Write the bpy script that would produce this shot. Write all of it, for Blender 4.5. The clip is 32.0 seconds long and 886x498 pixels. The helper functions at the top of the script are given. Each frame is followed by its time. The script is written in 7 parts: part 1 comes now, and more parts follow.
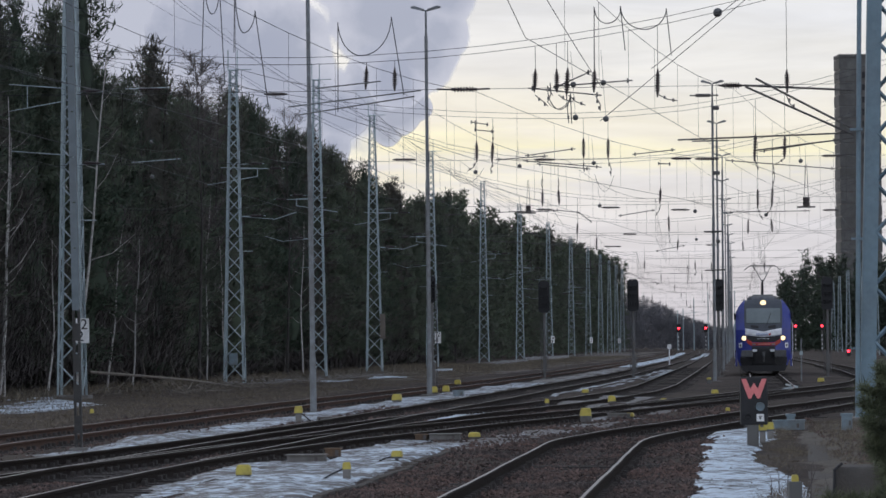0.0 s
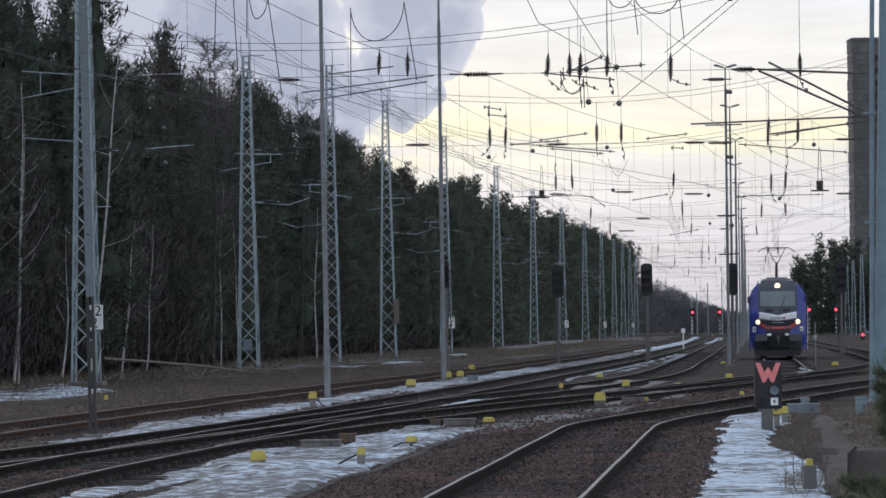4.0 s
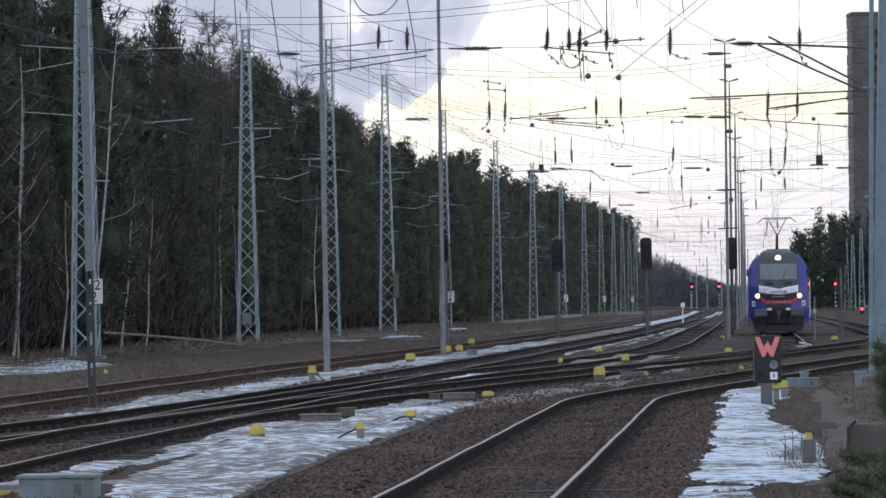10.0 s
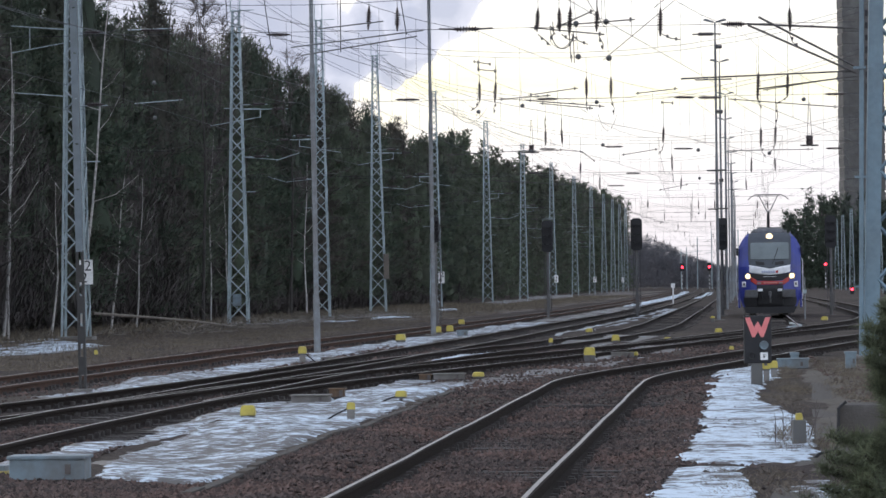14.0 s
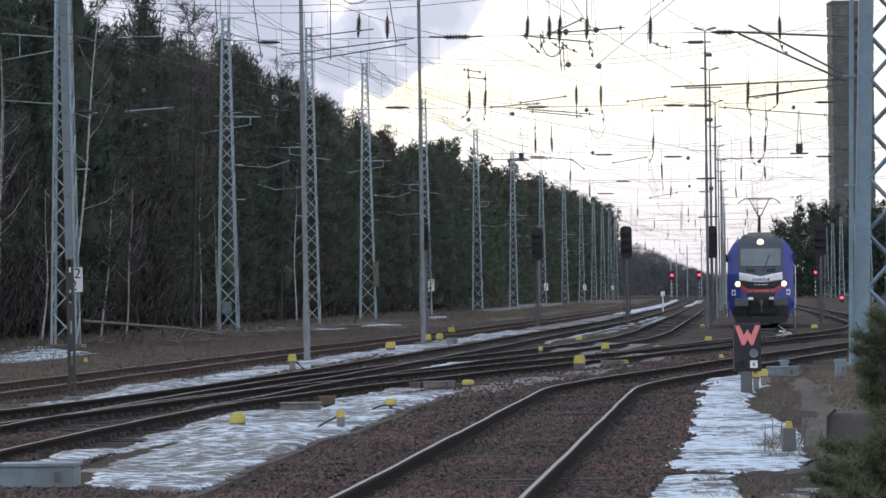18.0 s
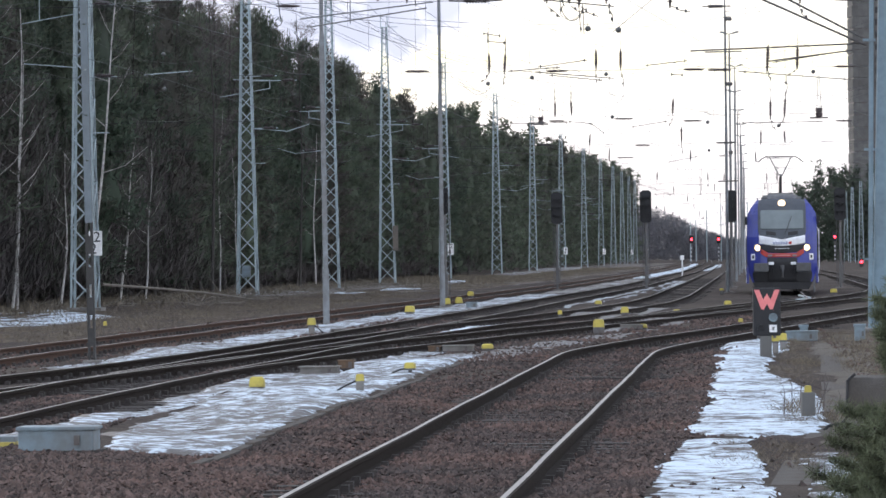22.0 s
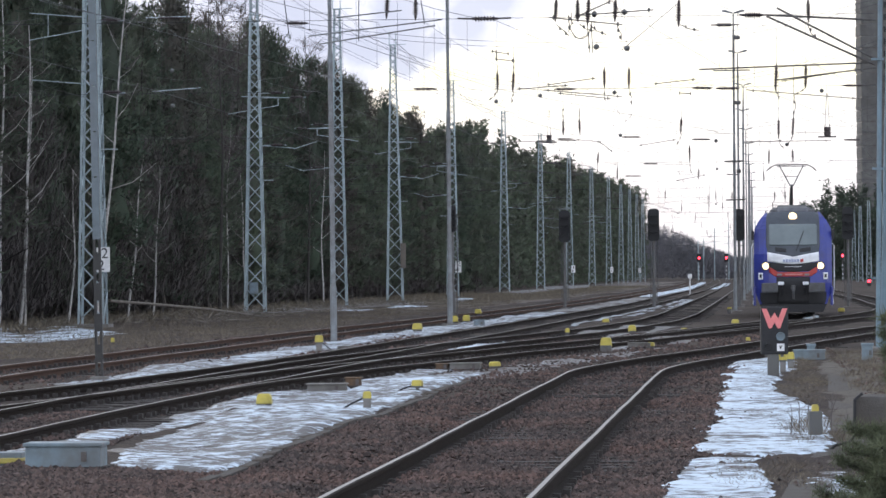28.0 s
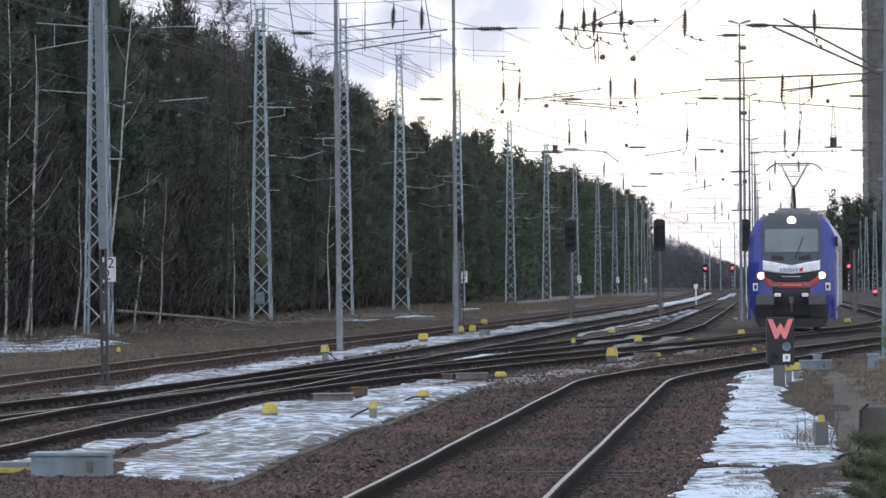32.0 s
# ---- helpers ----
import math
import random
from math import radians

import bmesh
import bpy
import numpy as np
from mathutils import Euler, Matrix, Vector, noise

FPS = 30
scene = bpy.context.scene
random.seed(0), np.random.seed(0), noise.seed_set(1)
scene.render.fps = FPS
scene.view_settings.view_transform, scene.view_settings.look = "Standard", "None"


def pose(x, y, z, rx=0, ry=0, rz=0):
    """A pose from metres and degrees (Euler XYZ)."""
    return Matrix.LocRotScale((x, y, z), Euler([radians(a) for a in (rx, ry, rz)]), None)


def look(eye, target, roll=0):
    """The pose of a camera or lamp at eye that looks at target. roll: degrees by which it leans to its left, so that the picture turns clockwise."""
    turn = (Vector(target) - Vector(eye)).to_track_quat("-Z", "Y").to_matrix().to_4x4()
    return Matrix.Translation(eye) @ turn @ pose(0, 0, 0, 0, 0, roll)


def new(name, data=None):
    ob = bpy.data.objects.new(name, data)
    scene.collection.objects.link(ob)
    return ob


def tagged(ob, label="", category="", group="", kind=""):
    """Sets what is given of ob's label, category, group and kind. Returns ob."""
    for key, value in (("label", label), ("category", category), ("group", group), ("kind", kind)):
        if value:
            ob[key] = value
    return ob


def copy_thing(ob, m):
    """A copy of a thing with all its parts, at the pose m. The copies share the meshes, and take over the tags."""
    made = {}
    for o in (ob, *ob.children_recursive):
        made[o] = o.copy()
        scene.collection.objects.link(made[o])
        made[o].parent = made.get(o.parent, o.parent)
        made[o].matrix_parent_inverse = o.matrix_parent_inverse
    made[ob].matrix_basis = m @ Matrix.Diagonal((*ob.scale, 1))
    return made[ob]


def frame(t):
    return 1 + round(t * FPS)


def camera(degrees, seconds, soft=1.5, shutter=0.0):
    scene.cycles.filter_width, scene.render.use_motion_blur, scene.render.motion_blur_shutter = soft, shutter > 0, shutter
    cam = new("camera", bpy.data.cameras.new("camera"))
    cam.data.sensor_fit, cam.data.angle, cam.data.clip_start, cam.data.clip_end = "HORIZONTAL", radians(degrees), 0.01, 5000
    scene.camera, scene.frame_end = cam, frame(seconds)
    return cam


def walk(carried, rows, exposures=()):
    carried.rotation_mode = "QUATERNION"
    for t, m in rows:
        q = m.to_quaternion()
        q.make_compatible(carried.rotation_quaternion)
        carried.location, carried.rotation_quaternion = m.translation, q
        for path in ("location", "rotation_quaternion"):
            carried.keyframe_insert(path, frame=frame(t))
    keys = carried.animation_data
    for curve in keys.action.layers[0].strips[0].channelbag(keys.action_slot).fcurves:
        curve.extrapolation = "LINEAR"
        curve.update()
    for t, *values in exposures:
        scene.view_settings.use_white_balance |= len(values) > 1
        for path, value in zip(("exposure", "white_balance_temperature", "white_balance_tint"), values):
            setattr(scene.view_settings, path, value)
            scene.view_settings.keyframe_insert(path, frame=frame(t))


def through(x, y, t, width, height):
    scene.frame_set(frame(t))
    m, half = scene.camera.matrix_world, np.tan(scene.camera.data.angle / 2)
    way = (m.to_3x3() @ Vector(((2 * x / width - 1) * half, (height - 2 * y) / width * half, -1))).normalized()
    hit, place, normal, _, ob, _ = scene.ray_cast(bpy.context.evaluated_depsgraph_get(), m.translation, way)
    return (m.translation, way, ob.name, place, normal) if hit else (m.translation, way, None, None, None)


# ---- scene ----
# ---- the camera: a tripod beside the tracks, panned and tilted by hand ----
EYE = 1.60
cam = camera(11.19, 32.0, soft=1.55)
# seconds, turn to the left, tilt up, lean (degrees)
VIEW = [
    (0.0, 3.762, 1.224, -0.496), (0.5, 3.736, 1.148, -0.491), (1.0, 3.725, 1.050, -0.501), (1.5, 3.750, 1.001, -0.542),
    (2.0, 3.839, 1.025, -0.581), (2.5, 3.909, 1.035, -0.596), (4.5, 3.949, 1.035, -0.746), (5.0, 3.997, 0.817, -0.748),
    (5.5, 3.985, 0.710, -0.774), (6.0, 3.949, 0.730, -0.800), (6.5, 3.952, 0.701, -0.821), (7.0, 3.936, 0.747, -0.823),
    (7.5, 3.964, 0.760, -0.806), (8.0, 4.016, 0.706, -0.783), (8.5, 3.985, 0.772, -0.749), (9.0, 3.932, 0.781, -0.710),
    (9.5, 3.910, 0.780, -0.695), (10.0, 3.933, 0.710, -0.703), (10.5, 3.901, 0.617, -0.704), (11.0, 3.915, 0.485, -0.713),
    (11.5, 3.870, 0.450, -0.724), (12.0, 3.760, 0.490, -0.727), (12.5, 3.685, 0.500, -0.735), (13.0, 3.694, 0.538, -0.731),
    (13.5, 3.762, 0.474, -0.742), (14.0, 3.813, 0.463, -0.732), (14.5, 3.846, 0.474, -0.727), (16.5, 3.729, 0.438, -0.693),
    (17.0, 3.703, 0.472, -0.706), (17.5, 3.683, 0.537, -0.700), (18.0, 3.683, 0.561, -0.690), (18.5, 3.712, 0.514, -0.687),
    (19.0, 3.749, 0.460, -0.669), (19.5, 3.787, 0.384, -0.634), (20.0, 3.886, 0.324, -0.606), (20.5, 3.937, 0.198, -0.620),
    (21.0, 3.952, 0.093, -0.643), (21.5, 3.952, 0.094, -0.643), (22.0, 3.934, 0.107, -0.634), (22.5, 3.951, 0.167, -0.659),
    (23.0, 4.000, 0.189, -0.699), (23.5, 4.037, 0.271, -0.726), (24.0, 4.050, 0.262, -0.723), (24.5, 4.059, 0.236, -0.677),
    (25.0, 4.045, 0.189, -0.628), (25.5, 4.038, 0.180, -0.624), (27.5, 4.150, 0.272, -0.427), (28.0, 4.030, 0.331, -0.423),
    (28.5, 3.901, 0.433, -0.432), (29.0, 3.875, 0.421, -0.417), (29.5, 3.941, 0.346, -0.397), (30.0, 3.994, 0.283, -0.404),
    (30.5, 3.978, 0.266, -0.400), (31.0, 3.988, 0.333, -0.396), (31.5, 4.023, 0.374, -0.386), (32.0, 4.105, 0.459, -0.366),
]


def view(turn, tilt, lean):
    return pose(0, 0, EYE, 90 + tilt, 0, turn) @ pose(0, 0, 0, 0, 0, lean)


# seconds, stops, kelvin, tint
EXPOSURES = [(0, 0.00, 6250, 10), (2.5, 0.12, 6250, 10), (4.5, 0.22, 6230, 10), (6, 0.39, 6220, 10), (10, 0.47, 6240, 10), (12, 0.61, 6270, 10), (14, 0.57, 6300, 10), (18, 0.60, 6350, 10), (20, 0.71, 6380, 10), (21, 0.93, 6400, 10), (22, 1.02, 6410, 10), (25, 1.00, 6410, 10), (28, 0.91, 6410, 10), (30, 0.81, 6420, 10), (32, 0.83, 6420, 10)]
walk(cam, [(t, view(a, b, c)) for t, a, b, c in VIEW], EXPOSURES)

# ---- sky and light: overcast winter dusk, brightest low ahead ----
SUN_ELEVATION, SUN_TURN = 14.0, -30.0
world = bpy.data.worlds.new("sky")
scene.world = world
world.use_nodes = True


def wire_nodes(tree):
    """Short names for making and joining nodes in a tree."""
    def node(kind, **values):
        n = tree.nodes.new(kind)
        for key, value in values.items():
            if key in n.inputs:
                n.inputs[key].default_value = value
        return n

    def join(a, b):
        tree.links.new(a, b)
    return node, join


def ramp(n, stops, ease="LINEAR"):
    n.color_ramp.interpolation = ease
    e = n.color_ramp.elements
    while len(e) < len(stops):
        e.new(0.5)
    for k, (p, c) in zip(e, stops):
        k.position, k.color = p, (*c, 1) if len(c) == 3 else c
    return n


def make_sky():
    tree = world.node_tree
    tree.nodes.clear()
    node, join = wire_nodes(tree)
    out, back = node("ShaderNodeOutputWorld"), node("ShaderNodeBackground")
    sky = node("ShaderNodeTexSky")
    sky.sky_type, sky.sun_disc = "NISHITA", False
    sky.sun_elevation, sky.sun_rotation = radians(SUN_ELEVATION), radians(SUN_TURN)
    sky.air_density, sky.dust_density, sky.ozone_density = 1.0, 1.5, 1.5
    dim = node("ShaderNodeVectorMath")
    dim.operation = "SCALE"
    dim.inputs["Scale"].default_value = 0.012
    join(sky.outputs[0], dim.inputs[0])
    geo, sep = node("ShaderNodeTexCoord"), node("ShaderNodeSeparateXYZ")
    join(geo.outputs["Generated"], sep.inputs[0])
    # the layer of cloud: colour by height over the horizon, streaked along it
    stretch = node("ShaderNodeMapping")
    stretch.inputs["Scale"].default_value = (9, 9, 70)
    join(geo.outputs["Generated"], stretch.inputs[0])
    streak = node("ShaderNodeTexNoise", Scale=1.6, Detail=5, Roughness=0.55)
    join(stretch.outputs[0], streak.inputs["Vector"])
    shift = node("ShaderNodeMath")
    shift.operation = "MULTIPLY_ADD"
    shift.inputs[1].default_value, shift.inputs[2].default_value = 0.030, -0.015
    join(streak.outputs[0], shift.inputs[0])
    high = node("ShaderNodeMath")
    high.operation = "ADD"
    join(sep.outputs["Z"], high.inputs[0])
    join(shift.outputs[0], high.inputs[1])
    span = node("ShaderNodeMapRange")
    span.inputs["From Min"].default_value, span.inputs["From Max"].default_value = 0.0, 0.20
    join(high.outputs[0], span.inputs["Value"])
    band = ramp(node("ShaderNodeValToRGB"), [(0.0, (0.55, 0.555, 0.63)), (0.12, (0.68, 0.68, 0.74)), (0.185, (0.74, 0.73, 0.745)), (0.215, (0.92, 0.87, 0.64)),
                                            (0.245, (0.86, 0.815, 0.72)), (0.32, (0.80, 0.785, 0.775)), (0.42, (0.71, 0.72, 0.78)), (1.0, (0.355, 0.388, 0.462))])
    join(span.outputs[0], band.inputs[0])
    # the cloud is thinner and brighter behind the camera
    ahead = node("ShaderNodeMapRange")
    for k, v in (("From Min", -1.0), ("From Max", 1.0), ("To Min", 2.05), ("To Max", 0.96)):
        ahead.inputs[k].default_value = v
    join(sep.outputs["Y"], ahead.inputs["Value"])
    # brighter and duller streaks
    thick = node("ShaderNodeMapRange")
    for k, v in (("From Min", 0.3), ("From Max", 0.7), ("To Min", 0.90), ("To Max", 1.10)):
        thick.inputs[k].default_value = v
    cirrus = node("ShaderNodeTexNoise", Scale=2.3, Detail=6, Roughness=0.6, Distortion=0.5)
    join(stretch.outputs[0], cirrus.inputs["Vector"])
    join(cirrus.outputs[0], thick.inputs["Value"])
    strong = node("ShaderNodeMath")
    strong.operation = "MULTIPLY"
    join(ahead.outputs[0], strong.inputs[0])
    join(thick.outputs[0], strong.inputs[1])
    lit = node("ShaderNodeVectorMath")
    lit.operation = "SCALE"
    join(band.outputs[0], lit.inputs[0])
    join(strong.outputs[0], lit.inputs["Scale"])
    both = node("ShaderNodeVectorMath")
    both.operation = "ADD"
    join(lit.outputs[0], both.inputs[0])
    join(dim.outputs[0], both.inputs[1])
    join(both.outputs[0], back.inputs[0])
    back.inputs["Strength"].default_value = 0.93
    join(back.outputs[0], out.inputs[0])


make_sky()
sun = new("sun", bpy.data.lights.new("sun", "SUN"))
sun.data.energy, sun.data.angle, sun.data.color = 0.5, radians(35), (1.0, 0.93, 0.84)
a, b = radians(SUN_TURN), radians(SUN_ELEVATION)
sun.matrix_basis = look((60 * math.sin(a), 60 * math.cos(a), 60 * math.tan(b) + 20), (0, 0, 20))

# ---- materials ----
def material(name, colour, colour2=None, scale=4.0, rough=0.7, metal=0.0, bump=0.0, bump_scale=40.0, detail=6.0,
             grime=None, grime_scale=0.6, grime_amount=0.4, vary=0.0, island=False, stretch=(1, 1, 1), gloss=0.5):
    """A surface with two scales of variation: fine grain between two colours, and broad grime; vary: brightness from piece to piece."""
    m = bpy.data.materials.new(name)
    m.use_nodes = True
    tree = m.node_tree
    node, join = wire_nodes(tree)
    shader = tree.nodes["Principled BSDF"]
    shader.inputs["Roughness"].default_value, shader.inputs["Metallic"].default_value = rough, metal
    shader.inputs["Specular IOR Level"].default_value = gloss
    where = node("ShaderNodeTexCoord")
    mapping = node("ShaderNodeMapping")
    mapping.inputs["Scale"].default_value = stretch
    join(where.outputs["Object"], mapping.inputs[0])
    grain = node("ShaderNodeTexNoise", Scale=scale, Detail=detail, Roughness=0.65)
    join(mapping.outputs[0], grain.inputs["Vector"])
    mix = node("ShaderNodeMix")
    mix.data_type = "RGBA"
    mix.inputs[6].default_value, mix.inputs[7].default_value = (*colour, 1), (*(colour2 or [c * 0.75 for c in colour]), 1)
    soft = node("ShaderNodeMapRange")
    soft.inputs["From Min"].default_value, soft.inputs["From Max"].default_value = 0.32, 0.68
    join(grain.outputs[0], soft.inputs["Value"])
    join(soft.outputs[0], mix.inputs[0])
    colour_out = mix.outputs[2]
    if grime:
        broad = node("ShaderNodeTexNoise", Scale=grime_scale, Detail=4, Roughness=0.6)
        join(where.outputs["Object"], broad.inputs["Vector"])
        much = node("ShaderNodeMapRange")
        for k, v in (("From Min", 0.42), ("From Max", 0.66), ("To Max", grime_amount)):
            much.inputs[k].default_value = v
        join(broad.outputs[0], much.inputs["Value"])
        dirt = node("ShaderNodeMix")
        dirt.data_type = "RGBA"
        join(much.outputs[0], dirt.inputs[0])
        join(colour_out, dirt.inputs[6])
        dirt.inputs[7].default_value = (*grime, 1)
        colour_out = dirt.outputs[2]
    if vary:
        tone = node("ShaderNodeMapRange")
        tone.inputs["To Min"].default_value, tone.inputs["To Max"].default_value = 1 - vary, 1 + vary
        source = node("ShaderNodeNewGeometry").outputs["Random Per Island"] if island else node("ShaderNodeObjectInfo").outputs["Random"]
        join(source, tone.inputs["Value"])
        scaled = node("ShaderNodeVectorMath")
        scaled.operation = "SCALE"
        join(colour_out, scaled.inputs[0])
        join(tone.outputs[0], scaled.inputs["Scale"])
        colour_out = scaled.outputs[0]
    join(colour_out, shader.inputs["Base Color"])
    if bump:
        relief = node("ShaderNodeTexNoise", Scale=bump_scale, Detail=4, Roughness=0.6)
        join(mapping.outputs[0], relief.inputs["Vector"])
        push = node("ShaderNodeBump", Strength=bump, Distance=0.02)
        join(relief.outputs[0], push.inputs["Height"])
        join(push.outputs[0], shader.inputs["Normal"])
    return m


def glow(name, colour, strength):
    m = bpy.data.materials.new(name)
    m.use_nodes = True
    shader = m.node_tree.nodes["Principled BSDF"]
    shader.inputs["Base Color"].default_value = (*colour, 1)
    shader.inputs["Emission Color"].default_value = (*colour, 1)
    shader.inputs["Emission Strength"].default_value = strength
    return m


def patchy_snow(name, bare, soil=((0.045, 0.040, 0.038), (0.085, 0.085, 0.09))):
    """Thin old snow with dark wet ground showing through in streaks."""
    m = bpy.data.materials.new(name)
    m.use_nodes = True
    tree = m.node_tree
    node, join = wire_nodes(tree)
    shader = tree.nodes["Principled BSDF"]
    where = node("ShaderNodeTexCoord")
    mapping = node("ShaderNodeMapping")
    mapping.inputs["Scale"].default_value = (0.62, 0.52, 1.0)
    join(where.outputs["Object"], mapping.inputs[0])
    fine = node("ShaderNodeTexNoise", Scale=7.5, Detail=8, Roughness=0.70, Distortion=0.1)
    broad = node("ShaderNodeTexNoise", Scale=0.42, Detail=3, Roughness=0.5)
    join(mapping.outputs[0], fine.inputs["Vector"])
    join(where.outputs["Object"], broad.inputs["Vector"])
    both = node("ShaderNodeMath")
    both.operation = "MULTIPLY_ADD"
    both.inputs[1].default_value = 0.34
    join(broad.outputs[0], both.inputs[0])
    join(fine.outputs[0], both.inputs[2])
    cover = ramp(node("ShaderNodeValToRGB"), [(bare - 0.035, soil[0]), (bare, soil[1]), (bare + 0.028, (0.38, 0.45, 0.52)), (bare + 0.11, (0.60, 0.70, 0.79))])
    join(both.outputs[0], cover.inputs[0])
    join(cover.outputs[0], shader.inputs["Base Color"])
    shader.inputs["Roughness"].default_value = 0.55
    push = node("ShaderNodeBump", Strength=0.6, Distance=0.02)
    join(fine.outputs[0], push.inputs["Height"])
    join(push.outputs[0], shader.inputs["Normal"])
    return m


GALV = material("galvanised_steel", (0.39, 0.465, 0.49), (0.30, 0.365, 0.385), 9, 0.6, 0.0, grime=(0.16, 0.155, 0.15), grime_scale=0.8, grime_amount=0.35, vary=0.08)
DARK_STEEL = material("weathered_steel", (0.14, 0.145, 0.15), (0.09, 0.085, 0.08), 12, 0.6, 0.3, grime=(0.10, 0.06, 0.04), grime_amount=0.4)
WIRE = material("copper_wire", (0.055, 0.055, 0.06), (0.035, 0.035, 0.04), 30, 0.5, 0.4)
INSULATOR = material("brown_glaze", (0.045, 0.03, 0.03), (0.03, 0.02, 0.02), 20, 0.35)
GREAT_PAINT = material("blue_grey_mast_paint", (0.19, 0.275, 0.325), (0.145, 0.215, 0.26), 6, 0.6, grime=(0.11, 0.12, 0.125), grime_scale=0.8, grime_amount=0.4)
RAIL_SHINE = material("polished_rail_head", (0.33, 0.305, 0.29), (0.20, 0.175, 0.16), 7, 0.4, 0.6, stretch=(6, 0.6, 1))
RAIL_HEAD = material("worn_rail_head", (0.42, 0.395, 0.375), (0.27, 0.25, 0.23), 7, 0.5, 0.4, stretch=(6, 0.6, 1), grime=(0.12, 0.085, 0.065), grime_scale=0.2, grime_amount=0.6)
# web rust with the rails' shadow side in its colour, nearly black
RAIL_RUST_SHADE = material("shaded_rusty_rail_web", (0.025, 0.017, 0.013), (0.013, 0.010, 0.008), 14, 0.9, bump=0.3, gloss=0.15)
RAIL_BROWN = material("red_brown_rail_web", (0.105, 0.062, 0.045), (0.060, 0.038, 0.029), 14, 0.9, bump=0.3, gloss=0.15)
SLEEPER = material("sleeper", (0.060, 0.051, 0.046), (0.030, 0.026, 0.024), 10, 0.9, bump=0.4, stretch=(1, 6, 1), vary=0.2)
GROUND = material("earth_and_ballast", (0.074, 0.057, 0.051), (0.012, 0.0095, 0.009), 11, 0.95, bump=1.0, bump_scale=20, detail=10, grime=(0.085, 0.072, 0.058), grime_scale=0.14, grime_amount=0.7, gloss=0.12)
STONE = material("ballast_stone", (0.092, 0.067, 0.058), (0.034, 0.026, 0.023), 9, 0.9, vary=0.6, island=True, grime=(0.15, 0.085, 0.065), grime_scale=0.35, grime_amount=0.5)
SNOW = patchy_snow("old_snow", 0.615)
THIN_SNOW = patchy_snow("thin_snow", 0.680)
DUSTING = patchy_snow("snow_remnants", 0.770, ((0.066, 0.058, 0.053), (0.105, 0.098, 0.094)))
POLE_DARK = material("dark_weathered_pole", (0.17, 0.185, 0.195), (0.11, 0.115, 0.115), 5, 0.75, grime=(0.07, 0.055, 0.045), grime_scale=0.5, grime_amount=0.6)
MAST_DARK = material("weathered_grey_paint", (0.24, 0.265, 0.28), (0.16, 0.165, 0.17), 7, 0.7, grime=(0.11, 0.085, 0.065), grime_scale=0.7, grime_amount=0.5)
GRASS = material("dead_grass", (0.190, 0.158, 0.115), (0.100, 0.083, 0.064), 3, 0.95, vary=0.4, island=True)
BARK = material("pine_bark", (0.066, 0.060, 0.054), (0.040, 0.036, 0.034), 6, 0.95, bump=0.6, stretch=(1, 1, 0.2), vary=0.3)
PALE_WOOD = material("pale_dead_wood", (0.22, 0.195, 0.165), (0.12, 0.105, 0.09), 4, 0.9, bump=0.3)
BIRCH = material("birch_bark", (0.62, 0.60, 0.57), (0.26, 0.24, 0.225), 2.5, 0.8, stretch=(1, 1, 2.2), vary=0.15)
def leafy(m, through):
    """Lets part of the light pass through thin blades."""
    node, join = wire_nodes(m.node_tree)
    shader = m.node_tree.nodes["Principled BSDF"]
    out = m.node_tree.nodes["Material Output"]
    leaf, blend = node("ShaderNodeBsdfTranslucent"), node("ShaderNodeMixShader")
    join(shader.inputs["Base Color"].links[0].from_socket, leaf.inputs["Color"])
    blend.inputs[0].default_value = through
    join(shader.outputs[0], blend.inputs[1])
    join(leaf.outputs[0], blend.inputs[2])
    join(blend.outputs[0], out.inputs[0])
    return m


NEEDLE = material("pine_needles", (0.174, 0.212, 0.146), (0.122, 0.147, 0.110), 0.35, 0.95, vary=0.10, island=True, gloss=0.1, grime=(0.140, 0.124, 0.116), grime_scale=0.16, grime_amount=0.8)
leafy(NEEDLE, 0.5)
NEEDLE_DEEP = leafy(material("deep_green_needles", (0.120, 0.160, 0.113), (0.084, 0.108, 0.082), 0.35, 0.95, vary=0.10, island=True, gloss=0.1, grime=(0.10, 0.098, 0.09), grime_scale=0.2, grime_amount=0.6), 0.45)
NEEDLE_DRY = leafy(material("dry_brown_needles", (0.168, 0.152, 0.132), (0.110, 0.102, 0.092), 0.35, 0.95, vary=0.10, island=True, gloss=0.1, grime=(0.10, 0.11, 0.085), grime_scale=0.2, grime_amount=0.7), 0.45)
TWIG = material("bare_twigs", (0.13, 0.112, 0.105), (0.08, 0.068, 0.064), 2, 0.95, vary=0.3, island=True)
# far scrub: distance haze is put into the colour, pale blue-grey over brown
FAR_TWIG = material("haze_tinted_far_twigs", (0.24, 0.235, 0.25), (0.17, 0.17, 0.185), 0.4, 0.95, vary=0.2, island=True, gloss=0.1)
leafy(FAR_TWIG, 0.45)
PATH = material("worn_path_concrete", (0.125, 0.118, 0.110), (0.080, 0.075, 0.070), 4, 0.95, bump=0.5, gloss=0.1, grime=(0.10, 0.085, 0.072), grime_scale=0.9, grime_amount=0.8)
GRAVEL = material("trodden_gravel", (0.170, 0.152, 0.132), (0.092, 0.082, 0.073), 16, 0.95, bump=0.7, bump_scale=30, gloss=0.1, grime=(0.10, 0.088, 0.072), grime_scale=0.7, grime_amount=0.8)
